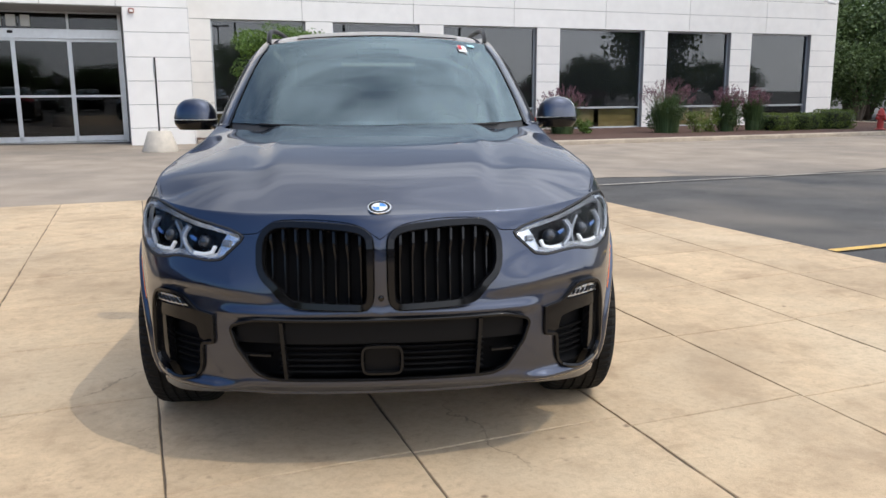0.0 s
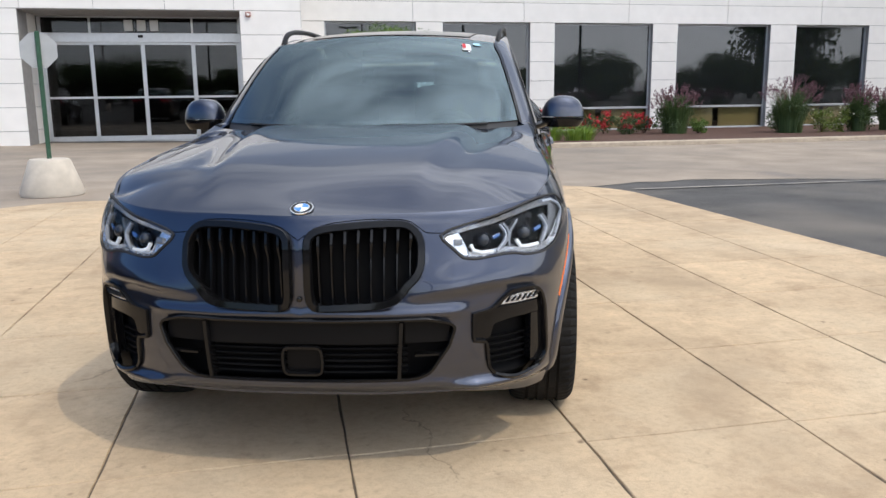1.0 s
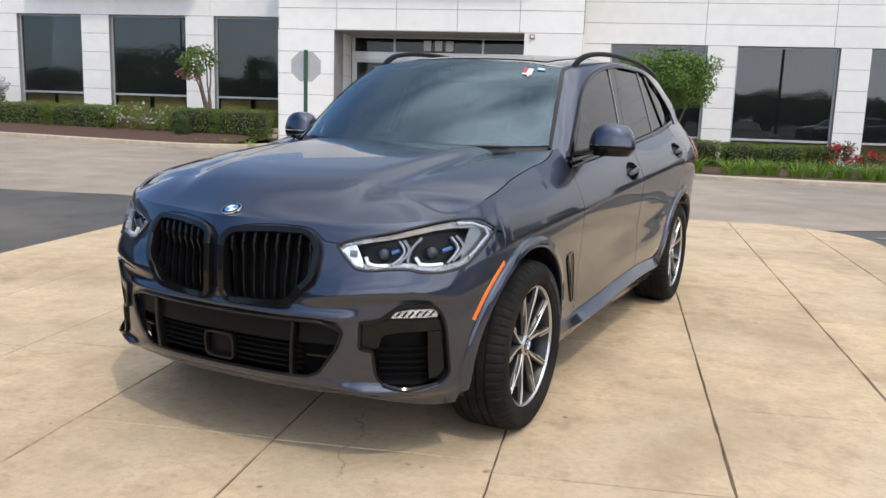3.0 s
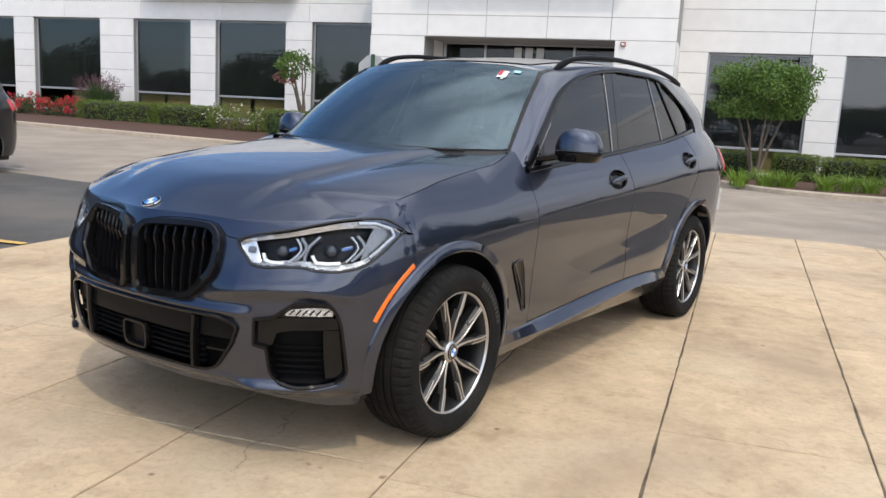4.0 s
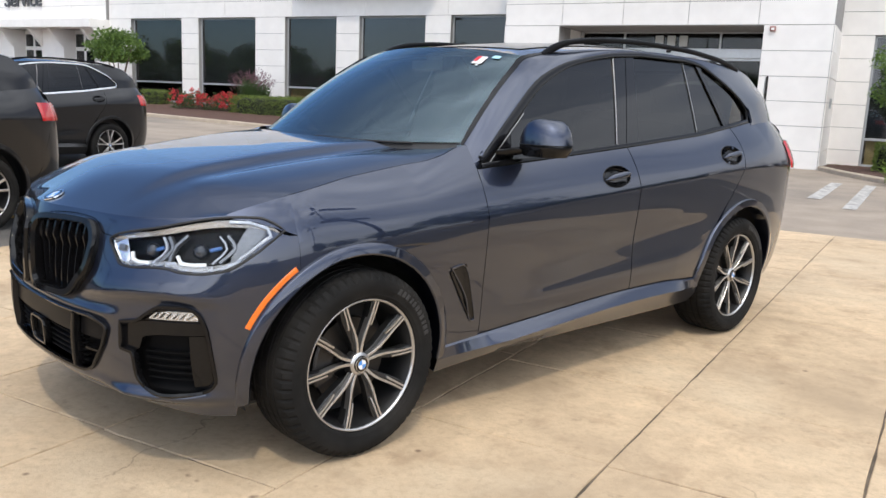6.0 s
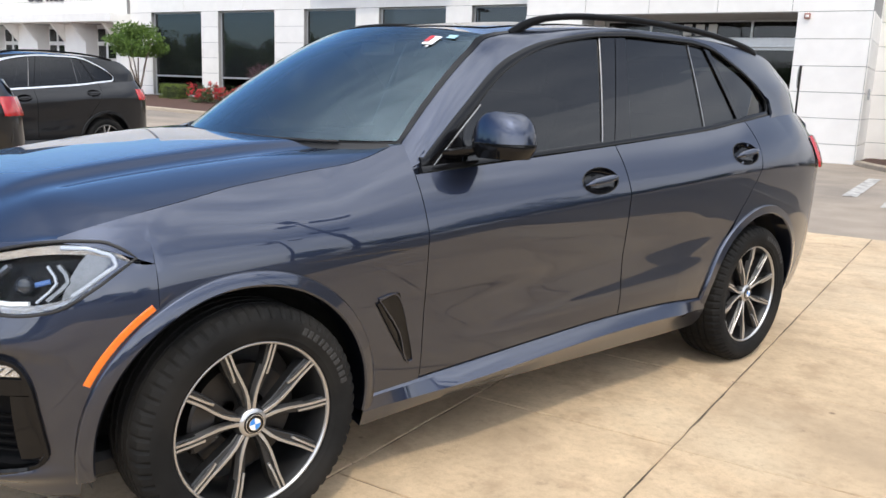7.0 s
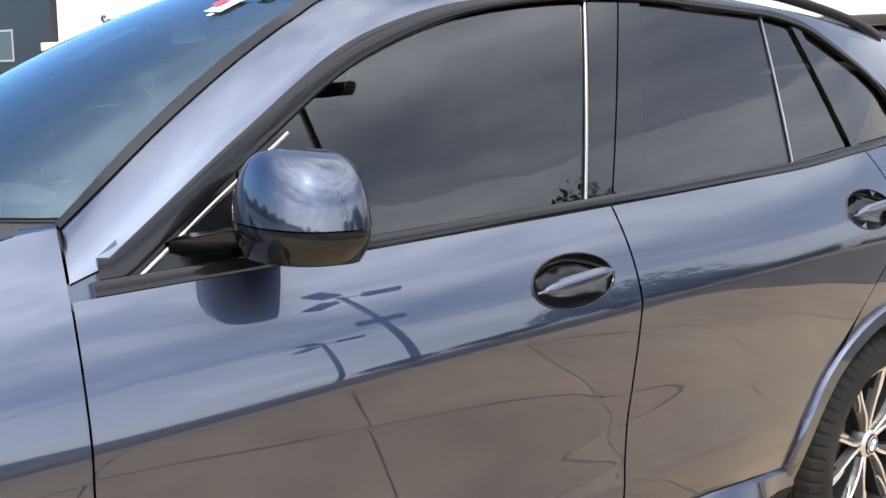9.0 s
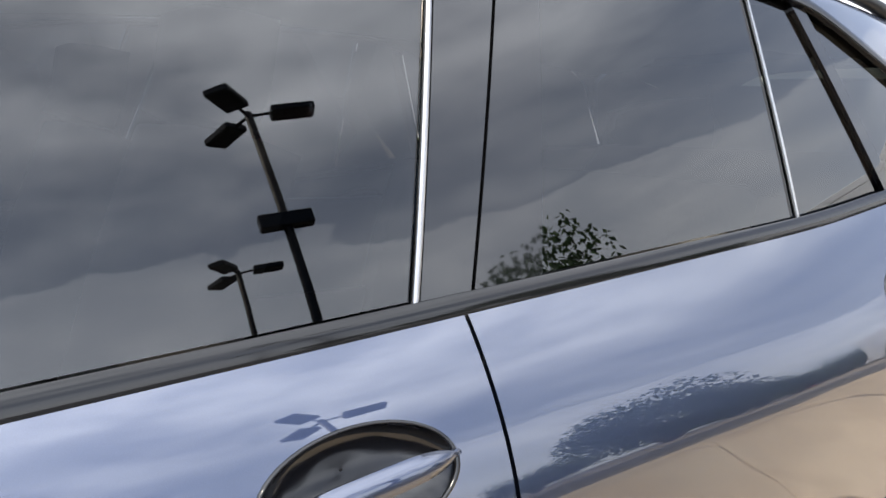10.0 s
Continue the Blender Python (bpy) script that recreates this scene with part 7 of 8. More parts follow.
def shrub(name, label, s, y, z0, w, h, seed, leafmat, flower=None, nf=0, n=900, size=0.06, fsize=0.07, group="flowering shrubs"):
    rng = np.random.default_rng(seed)
    t = thing(name, label, "shrub", group, m=SHOW @ Matrix.Translation((s, y, z0)))
    P = blob(rng, n, (0, 0, h * 0.48), (w / 2, w / 2, h * 0.56), 16)
    P[:, 2] = np.abs(P[:, 2])
    part("foliage", leaves("foliage", P, size, leafmat, rng, 0.1), t)
    stems = [tube("stem", [(0, 0, -0.02), (rng.uniform(-1, 1) * w * 0.15, rng.uniform(-1, 1) * w * 0.15, h * 0.4), (rng.uniform(-1, 1) * w * 0.35, rng.uniform(-1, 1) * w * 0.3, h * 0.75)], [0.012, 0.009, 0.004], BARK, 5) for _ in range(7)]
    part("stem_cluster", join("stem_cluster", stems), t)
    if flower:
        Q = blob(rng, nf, (0, 0, h * 0.62), (w / 2 * 1.06, w / 2 * 1.06, h * 0.50), 12, 0.2)
        Q[:, 2] = np.maximum(Q[:, 2], h * 0.35)
        cl = np.repeat(Q, 7, 0) + rng.normal(size=(nf * 7, 3)) * fsize * 0.22
        part("blossom", leaves("blossom", cl, fsize * 0.6, flower, rng, -0.4, 1.2), t)
    return t


def blades(name, rng, n, w, h, lean, width, mat, tip=None):
    """Arching blades from one root."""
    V, F = [], []
    for _ in range(n):
        a = rng.uniform(0, 2 * np.pi)
        r0 = rng.uniform(0, w * 0.25)
        L = h * rng.uniform(0.65, 1.1)
        o = np.array([math.cos(a), math.sin(a), 0])
        side = np.array([-o[1], o[0], 0]) * width / 2
        b = len(V)
        ln = lean * rng.uniform(0.4, 1.2)
        for i, q in enumerate((0, 0.35, 0.7, 1.0)):
            p = o * (r0 + ln * q * q * w / 2) + np.array([0, 0, L * (q - 0.35 * ln * q ** 3)])
            V += [p - side * (1 - q * 0.9), p + side * (1 - q * 0.9)]
        F += [(b + 2 * i, b + 2 * i + 1, b + 2 * i + 3, b + 2 * i + 2) for i in range(3)]
    return mesh(name, V, F, mat)


def lily(s, y, z0, seed):
    rng = np.random.default_rng(seed)
    t = thing("daylily", "bright green arching daylily clump in mulch", "plant", "daylilies", m=SHOW @ Matrix.Translation((s, y, z0)))
    part("tuft", blades("tuft", rng, 150, 0.95, 0.55, 0.95, 0.022, LILY), t)


def reed(label, s, y, z0, w, h, seed, purple=True):
    rng = np.random.default_rng(seed)
    t = thing("ornamental_grass", label, "plant", "ornamental grasses", m=SHOW @ Matrix.Translation((s, y, z0)))
    part("tuft", blades("tuft", rng, 1100, w, h * 0.95, 0.60, 0.017, GRASSY), t)
    P = blob(rng, 1300, (0, 0, h * 0.38), (w * 0.46, w * 0.46, h * 0.42), 14)
    P[:, 2] = np.abs(P[:, 2])
    part("foliage", leaves("foliage", P, 0.10, ROSELEAF, rng, 0.0, 3.0), t)
    if purple:
        tips = []
        for _ in range(150):
            a, r = rng.uniform(0, 2 * np.pi), w * 0.5 * rng.uniform(0, 1) ** 0.5
            z = h * rng.uniform(0.68, 1.02) * (1 - 0.25 * (r / (w * 0.5)) ** 2)
            for q in np.linspace(0, 0.16, 9):
                tips.append((r * math.cos(a) * (1 + q), r * math.sin(a) * (1 + q), z + q))
        part("plume_mass", leaves("plume_mass", tips, 0.055, PLUME, rng, -0.6, 1.8), t, "dusty purple flower plumes")


# east bed
small_tree("multi-stemmed tree with a clipped bright green crown", -4.25, -3.3, 0.06, 1.70, 3.25, 1.42, LEAF, 11, 14000, 0.078)
for k, (a, b) in enumerate(((-5.3, -4.1), (-3.75, -2.62), (-2.5, -1.38), (-1.28, -0.35), (-0.22, 0.5))):
    hedge("low clipped boxwood hedge in the mulch bed", a, b, -2.6, -1.6, 0.04, 0.74 - 0.04 * (k > 1), 20 + k)
for k, s in enumerate((-4.75, -4.15, -3.7, -2.9, -2.45, -1.95, -1.4, -0.9, -0.35, 0.1, 0.5)):
    lily(s, -6.15 + 0.15 * (k % 3), 0.05, 40 + k)
for k, (s, w, h) in enumerate(((0.35, 0.9, 0.85), (1.15, 0.9, 0.55), (1.75, 0.8, 0.55), (2.35, 0.9, 0.6), (3.05, 0.85, 0.58), (3.7, 0.8, 0.55))):
    shrub("rose_bush", "low rose bush with red blossoms in mulch", s, -3.2 + 0.25 * (k % 2), 0.05, w, h, 60 + k, ROSELEAF, ROSE, 44, fsize=0.10)
reed("tall ornamental grass with purple plumes", 4.4, -3.5, 0.04, 1.5, 1.35, 71)
shrub("shrub", "small bright green shrub in mulch", 5.15, -3.6, 0.04, 0.6, 0.45, 72, LEAF)
for k, (s, y, w, h, pu) in enumerate(((7.6, -4.5, 1.55, 1.58, True), (9.9, -4.6, 0.9, 1.35, True), (10.95, -4.6, 0.95, 1.32, True))):
    reed("tall ornamental grass with purple plumes", s, y, 0.05, w, h, 75 + k, pu)
for k, (s, w, h) in enumerate(((8.65, 0.8, 0.72), (9.3, 0.7, 0.72))):
    shrub("shrub", "leafy green shrub with pale flowers", s, -4.6, 0.05, w, h, 80 + k, HEDGE, WHITEFL, 14, fsize=0.05)
for k, (a, b, h) in enumerate(((11.35, 12.15, 0.60), (12.55, 13.35, 0.60), (13.75, 14.8, 0.70))):
    hedge("rounded clipped boxwood in the mulch bed", a, b, -5.3, -4.3, 0.05, h, 90 + k)
# west bed
for k, (a, b) in enumerate(((-26.2, -23.15), (-23.1, -20.85), (-19.0, -17.5), (-17.45, -15.7))):
    hedge("clipped boxwood hedge along the raised bed", a, b, -3.0, -1.9, 0.36 if k < 2 else 0.28, 1.16, 100 + k)
hedge("small clipped boxwood in the raised bed", -32.0, -30.9, -2.0, -1.2, 0.5, 1.2, 108)
for k, (s, w) in enumerate(((-20.55, 0.9), (-19.75, 1.0), (-19.2, 0.8))):
    shrub("shrub", "rounded shrub covered in small white flowers", s, -2.9, 0.38, w, 0.88, 110 + k, HEDGE, WHITEFL, 60, fsize=0.045)
for k, s in enumerate((-28.9, -28.1, -27.4, -26.6)):
    shrub("rose_bush", "rose bush with red blossoms in the raised bed", s, -2.6, 0.46, 1.0, 0.78, 120 + k, ROSELEAF, ROSE, 60, fsize=0.11)
reed("tall ornamental grass with purple plumes", -26.4, -1.5, 0.6, 1.6, 1.45, 130)
reed("green ornamental grass in the raised bed", -18.2, -3.4, 0.3, 0.5, 0.75, 131, False)
small_tree("small tree with a flat rounded green crown", -33.4, -1.8, 0.6, 2.35, 3.55, 1.28, LEAF, 140, 7000, 0.11)
t, rng = small_tree("slender leaning young tree with reddish leaf tips", -17.75, -2.3, 0.4, 2.25, 3.1, 0.62, LEAF, 141, 1100, 0.10, -0.45)
P = blob(rng, 260, (-0.75, 0, 1.85), (0.42, 0.35, 0.22), 10)
part("red_foliage", leaves("red_foliage", P, 0.09, PINKLEAF, rng), t, "reddish young leaves")
for k, (s, y) in enumerate(((-16.5, -4.2), (-15.9, -3.9), (-17.1, -4.4))):
    rng = np.random.default_rng(150 + k)
    t = thing("daylily", "small yellow-green daylily clump by the kerb", "plant", "daylilies", m=SHOW @ Matrix.Translation((s, y, 0.12)))
    part("tuft", blades("tuft", rng, 60, 0.6, 0.32, 0.95, 0.02, LILY), t)

# ---- service building and dark neighbour ----
SY = -0.15
svc = tagged(new("service_building"), "white service building with a canopy and three glazed garage doors", "building", kind="structure")
svc.matrix_basis = SHOW
S0, S1 = -47.3, -36.08
BAYS = [(-46.45, -44.35), (-42.75, -40.65), (-39.05, -36.95)]
edges = [S0] + [v for w in BAYS for v in w] + [S1]
for i in range(0, len(edges), 2):
    a, b = edges[i], edges[i + 1]
    part("column", box_mesh("column", (a, SY, -0.3), (b, SY + 0.9, 3.75), PANEL, 0.01), svc)
    for c in (a + 0.05, b - 0.05):                        # slanted brackets under the canopy
        br = [(c - 0.06, SY, 2.95), (c - 0.06, SY - 0.75, 3.75), (c - 0.06, SY, 3.75), (c + 0.06, SY, 2.95), (c + 0.06, SY - 0.75, 3.75), (c + 0.06, SY, 3.75)]
        part("bracket", mesh("bracket", br, [(0, 1, 2), (5, 4, 3), (0, 3, 4, 1), (1, 4, 5, 2), (2, 5, 3, 0)], PANEL), svc)
part("canopy", box_mesh("canopy", (S0 - 0.15, SY - 0.9, 3.76), (S1 + 0.02, SY + 0.3, 4.15), PANEL, 0.02), svc)
part("wall_core", box_mesh("wall_core", (S0, SY + 0.01, 3.75), (S1, SY + 0.9, 7.4), GROOVE), svc)
panels(S0, S1, 4.15, 7.4, SY, [4.16, 4.78, 5.4, 6.3, 7.4], cuts(S0, S1, 2.2), svc)
DOORW = material("white_door_panel", (0.74, 0.73, 0.71), 0.5, vary=0.05)
for k, (a, b) in enumerate(BAYS):
    gd = tagged(new("door_%d" % (k + 2)), "white sectional garage door with rows of dark panes", "garage door", kind="structure")
    gd.matrix_basis = SHOW
    part("door_frame", box_mesh("door_frame", (a, SY + 0.62, 0), (b, SY + 0.70, 3.75), DOORW, 0.005), gd)
    for r in range(4):
        for c in range(3):
            w = (b - a) / 3
            part("pane", box_mesh("pane", (a + w * c + 0.09, SY + 0.60, 0.75 + 0.75 * r), (a + w * (c + 1) - 0.09, SY + 0.615, 1.32 + 0.75 * r), GLAZE), gd)
# lettering of the service building
SIGNGREY = material("sign_letter_grey", (0.10, 0.10, 0.105), 0.45, metal=0.3, vary=0.05)
cur = bpy.data.curves.new("lettering", "FONT")
cur.body, cur.size, cur.extrude, cur.bevel_depth = "Service", 0.86, 0.04, 0.004
tmp = bpy.data.objects.new("lettering", cur)
scene.collection.objects.link(tmp)
me = bpy.data.meshes.new_from_object(tmp.evaluated_get(bpy.context.evaluated_depsgraph_get()))
bpy.data.objects.remove(tmp)
me.materials.clear()
me.materials.append(SIGNGREY)
me.transform(Matrix.Rotation(radians(90), 4, "X"))
w = max(v.co.x for v in me.vertices)
me.transform(Matrix.Diagonal((2.75 / w, 1, 1, 1)))
sg = part("wall_sign", me, m=SHOW @ Matrix.Translation((-43.15, SY - 0.09, 4.80)))
tagged(sg, "dark grey raised letters reading Service on white panels", "sign")
DARKWALL = material("charcoal_cladding", (0.016, 0.016, 0.018), 0.4, metal=0.2, vary=0.1, scale=2)
nb_ = tagged(new("dark_building"), "charcoal clad building with a small window", "building", kind="structure")
nb_.matrix_basis = SHOW
part("wall", box_mesh("wall", (-62, -0.6, -0.3), (S0 - 0.02, 6, 8.2), DARKWALL, 0.02), nb_)
wn_ = part("window", join("window", [box_mesh("w", p, q, WFRAME, 0.005) for p, q in (((-53.2, -0.66, 3.3), (-53.1, -0.58, 5.0)), ((-51.3, -0.66, 3.3), (-51.2, -0.58, 5.0)), ((-53.1, -0.66, 3.3), (-51.3, -0.58, 3.4)), ((-53.1, -0.66, 4.9), (-51.3, -0.58, 5.0)))]), nb_)
part("pane", box_mesh("pane", (-53.1, -0.63, 3.4), (-51.3, -0.61, 4.9), GLAZE), wn_)

# ---- signs, lamps and small fittings of the showroom ----
def sign_box(label, s0, s1, z0, z1, y, deep):
    t = thing("sign_box", label, "sign", m=SHOW)
    part("box", box_mesh("box", (s0, y - deep, z0), (s1, y, z1), PANEL, 0.02), t)
    part("soffit", box_mesh("soffit", (s0 + 0.06, y - deep + 0.06, z0 - 0.025), (s1 - 0.06, y - 0.06, z0 - 0.004), WFRAME, 0.004), t)


sign_box("large white sign box above the windows", -25.3, -19.3, 5.02, 6.9, -0.035, 0.55)
sign_box("large white sign box over the entrance portal", -13.9, -7.85, 5.25, 7.2, PY - 0.035, 0.5)
BAR = material("silver_lettering", (0.55, 0.55, 0.53), 0.4, metal=0.4, vary=0.03)
num = thing("number_plate", "three pale metal bars on the transom glass", "sign", m=SHOW)
for k in range(3):
    x = -11.45 + 0.35 * k
    part("bar", box_mesh("bar", (x, DY - 0.03, 3.16), (x + 0.24, DY - 0.005, 3.47), BAR, 0.01), num)
ALARM = material("alarm_red", (0.35, 0.16, 0.13), 0.5, vary=0.1)
for s, y, z in ((-7.97, PY - 0.03, 3.42), ):
    t = thing("alarm_box", "small dull red alarm box on the white portal wall", "alarm", m=SHOW @ Matrix.Translation((s, y, z)))
    part("casing", box_mesh("casing", (-0.07, -0.08, 0), (0.07, -0.002, 0.13), ALARM, 0.015), t)
    part("lens", box_mesh("lens", (-0.04, -0.10, 0.03), (0.04, -0.082, 0.09), PANEL, 0.01), t)
t = thing("security_camera", "small white wall camera under the roof edge", "camera", m=SHOW @ Matrix.Translation((18.35, -0.035, 4.85)))
part("bracket", box_mesh("bracket", (-0.03, -0.25, 0.0), (0.03, 0.0, 0.05), PANEL, 0.01), t)
part("camera_body", tube("camera_body", [(0, -0.2, -0.03), (0.1, -0.5, -0.1)], 0.055, PANEL, 12), t)
t = thing("door_sensor", "small black sensor over the sliding doors", "sensor", m=SHOW @ Matrix.Translation((-11.02, DY - 0.045, 3.01)))
part("casing", box_mesh("casing", (-0.07, -0.05, -0.03), (0.07, -0.002, 0.04), MATTBLACK, 0.015), t)
t = thing("outlet_box", "small grey outlet box on the portal wall", "outlet", m=SHOW @ Matrix.Translation((P1 + 0.03, -1.6, 1.55)))
part("casing", box_mesh("casing", (0.0, -0.06, 0), (0.05, 0.06, 0.26), WFRAME, 0.01), t)

# ---- road signs in concrete cones ----
GREENPOST = material("green_post", (0.03, 0.085, 0.05), 0.5, metal=0.3, vary=0.15, scale=20)
SIGNBACK = material("bare_sign_back", (0.42, 0.43, 0.43), 0.45, metal=0.6, vary=0.06)
CONEC = material("cast_cone_concrete", (0.56, 0.50, 0.42), 0.85, vary=0.12, scale=6, bump=0.3, spot=0.25)


def road_sign(label, x, y, z, turn, post):
    t = thing("road_sign", label, "road sign", "road signs", m=Matrix.Translation((x, y, z)) @ Matrix.Rotation(turn, 4, "Z"))
    pr = [(0.0, 0.02), (0.41, 0.0), (0.42, 0.05), (0.275, 0.47), (0.25, 0.50), (0.0, 0.505)]
    P = np.array([[(r * math.cos(a), r * math.sin(a), h) for r, h in pr] for a in np.linspace(0, 2 * np.pi, 40, endpoint=False)])
    m = len(pr)
    F = [(i * m + j, ((i + 1) % 40) * m + j, ((i + 1) % 40) * m + j + 1, i * m + j + 1) for i in range(40) for j in range(m - 1)]
    part("cone_base", crisp(mesh("cone_base", P.reshape(-1, 3), F, CONEC, True), 40), t, "tapered cast concrete base")
    part("post", box_mesh("post", (-0.03, -0.02, 0.45), (0.03, 0.02, 2.22), post, 0.008), t)
    R = 0.25
    ring = [(R * math.cos(radians(22.5 + 45 * k)), R * math.sin(radians(22.5 + 45 * k))) for k in range(8)]
    V = [(a, yy, 1.97 + b) for yy in (0.024, 0.030) for a, b in ring]
    F = [tuple(range(8))[::-1], tuple(range(8, 16))] + [(i, (i + 1) % 8, 8 + (i + 1) % 8, 8 + i) for i in range(8)]
    part("sign_plate", mesh("sign_plate", V, F, SIGNBACK), t, "bare grey back of an eight-sided plate")


road_sign("eight-sided road sign on a green post in a concrete cone", -5.80, 7.22, 0.0, radians(28), GREENPOST)
road_sign("road sign on a dark post in a concrete cone", -5.55, 16.35, -0.02, radians(109), DARKMETAL)

# ---- hydrant ----
HYD = material("hydrant_red", (0.45, 0.045, 0.035), 0.5, vary=0.15, scale=10)
t = thing("fire_hydrant", "faded red fire hydrant beside the kerb", "hydrant", m=SHOW @ Matrix.Translation((14.7, -6.3, 0.07)))
pr = [(0.0, 0.0), (0.16, 0.0), (0.16, 0.04), (0.10, 0.05), (0.10, 0.45), (0.14, 0.46), (0.14, 0.50), (0.11, 0.52), (0.10, 0.60), (0.05, 0.67), (0.03, 0.70), (0.0, 0.71)]
P = np.array([[(r * math.cos(a), r * math.sin(a), h) for r, h in pr] for a in np.linspace(0, 2 * np.pi, 24, endpoint=False)])
m_ = len(pr)
part("barrel", crisp(mesh("barrel", P.reshape(-1, 3), [(i * m_ + j, ((i + 1) % 24) * m_ + j, ((i + 1) % 24) * m_ + j + 1, i * m_ + j + 1) for i in range(24) for j in range(m_ - 1)], HYD, True), 40), t)
for d, r in (((1, 0), 0.05), ((-1, 0), 0.05), ((0, -1), 0.07)):
    part("nozzle", tube("nozzle", [(d[0] * 0.08, d[1] * 0.08, 0.38), (d[0] * 0.19, d[1] * 0.19, 0.38)], r, HYD, 12), t)

# ---- painted lines on the lot ----
def paint_strip(name, a0, b0, a1, b1, w, mat, label):
    d = np.array([a1 - a0, b1 - b0])
    L = np.linalg.norm(d)
    d /= L
    n_ = np.array([-d[1], d[0]]) * w / 2
    P = []
    for q in np.linspace(0, L, max(2, int(L / 1.5) + 1)):
        c = np.array([a0, b0]) + d * q
        P.append([(*(c - n_), float(rise(*(c - n_))) - 0.004), (*(c + n_), float(rise(*(c + n_))) - 0.004)])
    o = part(name, sheet(name, np.array(P), mat, False, True), m=LOT)
    return tagged(o, label, "road marking", kind="structure")


paint_strip("line_white", 4.7, 6.9, 34, 6.6, 0.08, PAINTFADE, "faded white line along the drive")
paint_strip("line_white_west", -34, 7.6, -9.0, 7.6, 0.10, PAINTW, "faded white line along the drive")
paint_strip("line_yellow", 4.6, 1.75, 10.0, 1.75, 0.10, PAINTY, "worn yellow parking line")
paint_strip("line_yellow_east", 4.6, -1.1, 10.0, -1.1, 0.10, PAINTY, "worn yellow parking line")
paint_strip("line_yellow_west", -9.5, 2.35, -3.97, 2.35, 0.10, PAINTY, "worn yellow parking line")
paint_strip("crosswalk_bar_1", 1.62, 16.1, 1.50, 12.2, 0.22, PAINTW, "worn white crossing bar")
paint_strip("crosswalk_bar_2", 2.26, 16.1, 2.10, 11.0, 0.20, PAINTW, "worn white crossing bar")

# ---- lot lamps ----
def lot_lamp(a, b, h, turn, cross):
    p = UA * a + UB * b
    t = thing("lot_lamp", "tall dark steel parking lot lamp with three flat heads", "street lamp", "lot lamps", m=Matrix.Translation((p[0], p[1], float(rise(a, b)) - 0.03)) @ Matrix.Rotation(turn, 4, "Z"))
    part("footing", tube("footing", [(0, 0, 0), (0, 0, 0.7)], 0.30, CONEC, 20), t)
    part("pole", tube("pole", [(0, 0, 0.7), (0, 0, h * 0.5), (0, 0, h)], [0.085, 0.075, 0.065], DARKMETAL, 12), t)
    for k in range(3):
        an = 2 * np.pi * k / 3
        d = np.array([math.cos(an), math.sin(an)])
        arm = part("arm", tube("arm", [(0, 0, h - 0.08), (d[0] * 0.45, d[1] * 0.45, h - 0.05)], 0.03, DARKMETAL, 8), t)
        me = box_mesh("lamp_head", (0.35, -0.20, h - 0.14), (1.05, 0.20, h + 0.02), DARKMETAL, 0.03)
        me.transform(Matrix.Rotation(an, 4, "Z"))
        part("lamp_head", me, t)
    if cross:
        me = box_mesh("flood_box", (-0.40, -0.12, h * 0.70), (0.40, 0.12, h * 0.70 + 0.28), DARKMETAL, 0.02)
        me.transform(Matrix.Rotation(2 * math.pi / 3, 4, "Z"))
        part("flood_box", me, t)


for x, y, h, tu, cr in ((9.7, 6.3, 8.5, -0.24, True), (16.6, 8.3, 8.2, -0.24, False), (-14.0, -18.0, 8.0, 0.9, False), (2.5, -20.0, 8.0, 0.4, False), (14.0, -16.0, 8.0, 0.1, False), (-3.0, -34.0, 8.0, 0.3, False), (20.0, -32.0, 8.0, 0.8, False), (-26.0, -26.0, 8.0, 1.2, False)):
    q = np.array([x, y])
    lot_lamp(q @ UA, q @ UB, h, tu, cr)

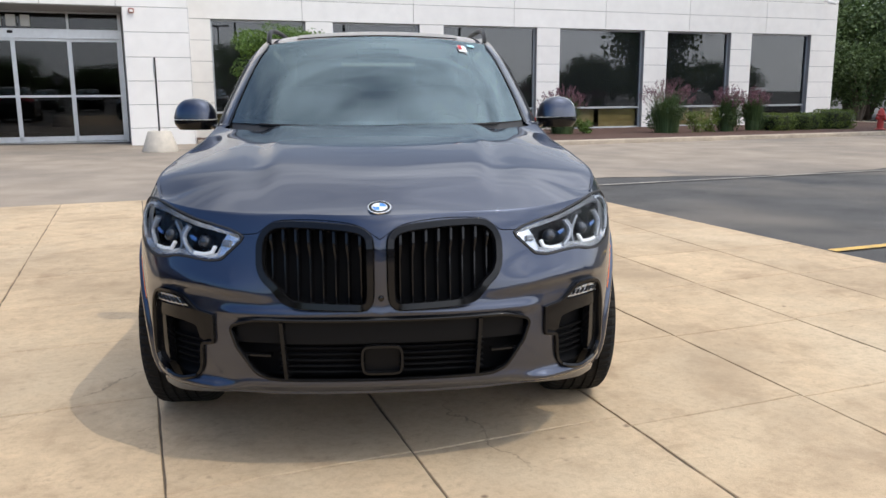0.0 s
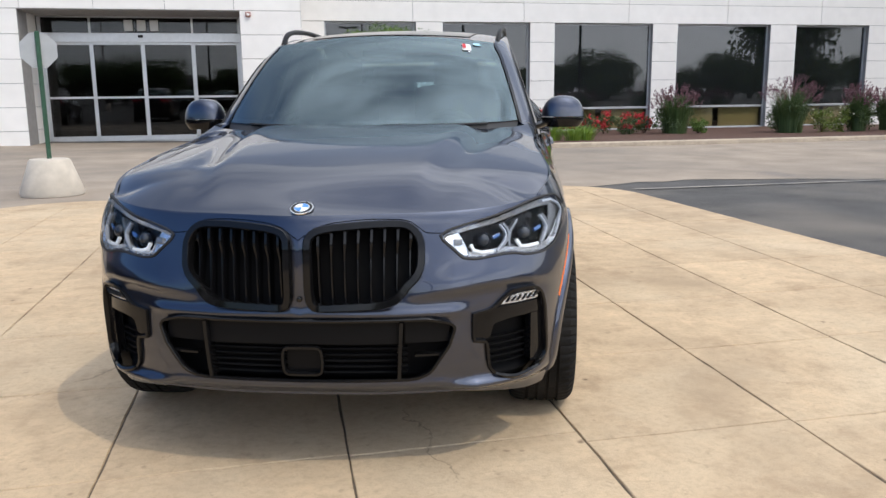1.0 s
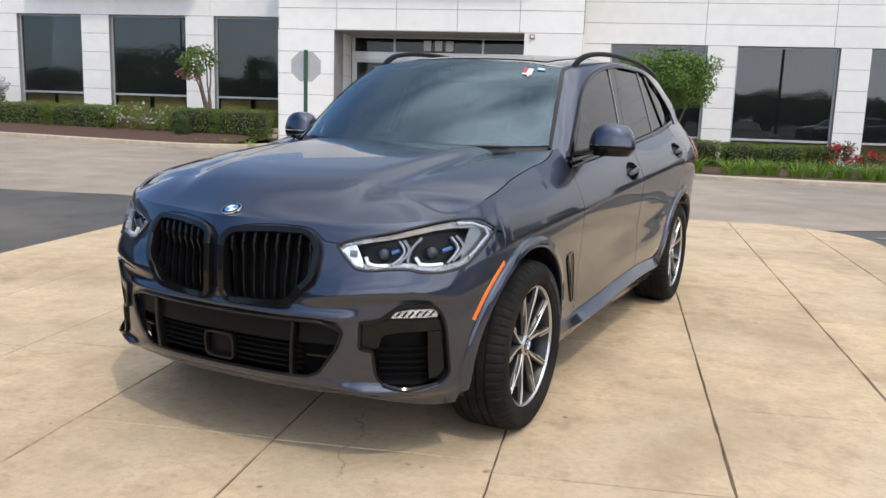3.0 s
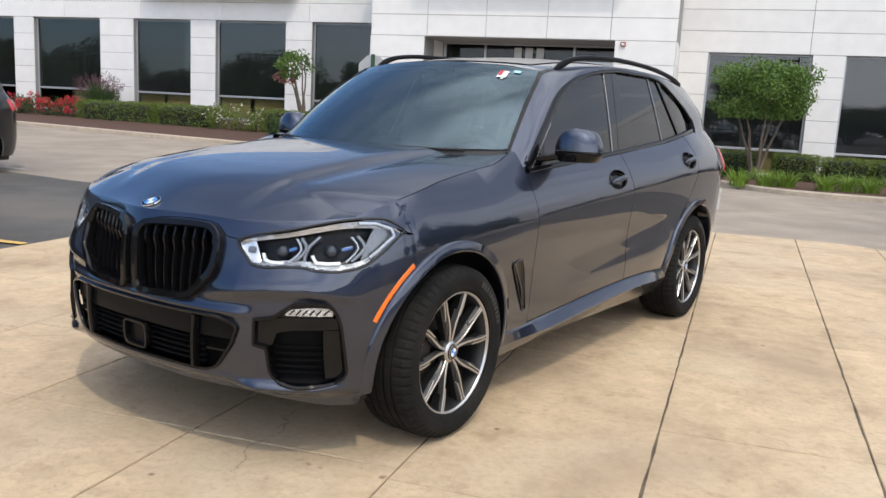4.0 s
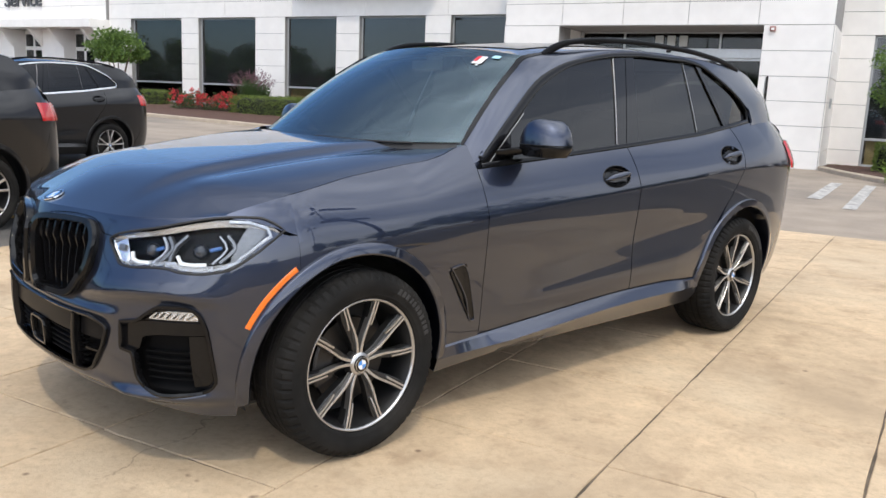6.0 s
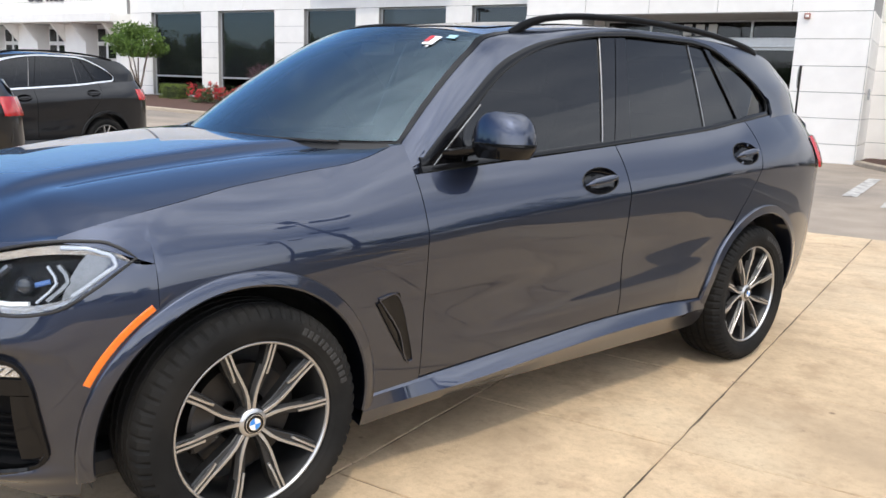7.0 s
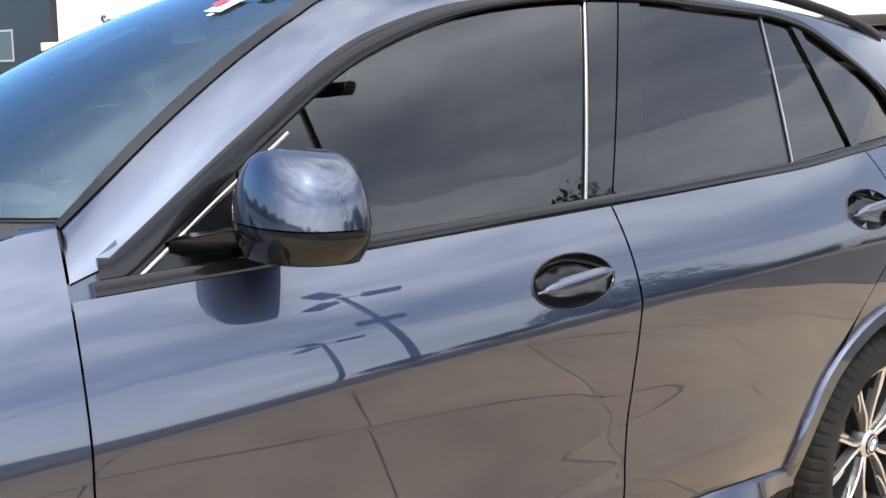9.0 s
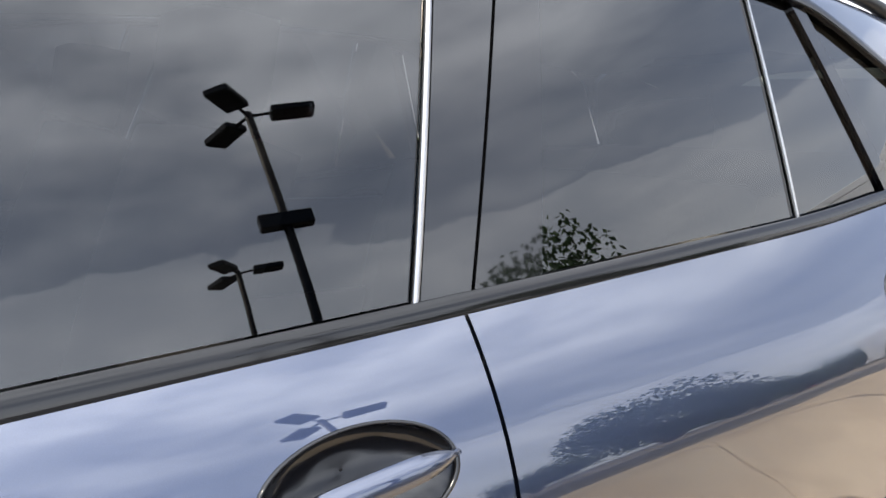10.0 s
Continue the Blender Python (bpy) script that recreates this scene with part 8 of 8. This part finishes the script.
# ---- trees round the lot ----
def big_tree(label, x, y, h, seed, n=5200, size=0.34):
    rng = np.random.default_rng(seed)
    t = thing("tree", label, "tree", "trees round the lot", m=Matrix.Translation((x, y, -0.1)))
    part("trunk", join("trunk", limbs(rng, (0, 0, -0.1), (0, 0, h * 0.55), (h * 0.16, h * 0.16), 6, h * 0.022)), t)
    P = blob(rng, n, (0, 0, h * 0.58), (h * 0.40, h * 0.40, h * 0.47), 60)
    part("crown", leaves("crown", P, size, FAR, rng), t, "uneven leafy crown")
    return t


kinds = [big_tree("broad leafy tree beyond the showroom", 20.0, 37.0, 7.6, 201, 9000, 0.27), big_tree("tall leafy tree beyond the showroom", 24.5, 39.5, 9.2, 202, 9000, 0.29), big_tree("dense leafy tree beyond the lot", 30.0, 34.0, 9.0, 203, 9000, 0.30)]
rt = random.Random(12)
spots = [(22.3, 34.0, 0.72), (26.5, 35.0, 0.8), (17.8, 41.0, 1.0), (31.5, 38.0, 1.1), (36.0, 27.0, 0.8), (42.0, 24.0, 0.8), (19.3, 33.3, 0.5), (21.0, 32.4, 0.42), (23.2, 31.8, 0.45)]
for k in range(84):                                       # far side of the lot, behind and beside
    ang = radians(100 + 150 * k / 83 + rt.uniform(-2, 2))
    d = rt.uniform(70, 98)
    spots.append((d * math.sin(ang), d * math.cos(ang), rt.uniform(0.42, 0.72) * (1.5 if k % 9 == 4 else 1.0)))
for k, (x, y, sc) in enumerate(spots):
    o = copy_thing(kinds[k % 3], Matrix.Translation((x, y, -0.1)) @ Matrix.Rotation(rt.uniform(0, 6.28), 4, "Z") @ Matrix.Diagonal((sc * rt.uniform(1.0, 1.3) * (1.7 if k > 8 else 1.0), sc * rt.uniform(1.0, 1.3) * (1.7 if k > 8 else 1.0), sc, 1.0)))
# the tall tree across the lot that the rear door mirrors
o = copy_thing(kinds[1], Matrix.Translation((19.7, 20.0, -0.1)) @ Matrix.Rotation(1.1, 4, "Z") @ Matrix.Diagonal((0.85, 0.85, 1.08, 1.0)))
tagged(o, "tall leafy tree standing across the parking lot", "tree", "trees round the lot")
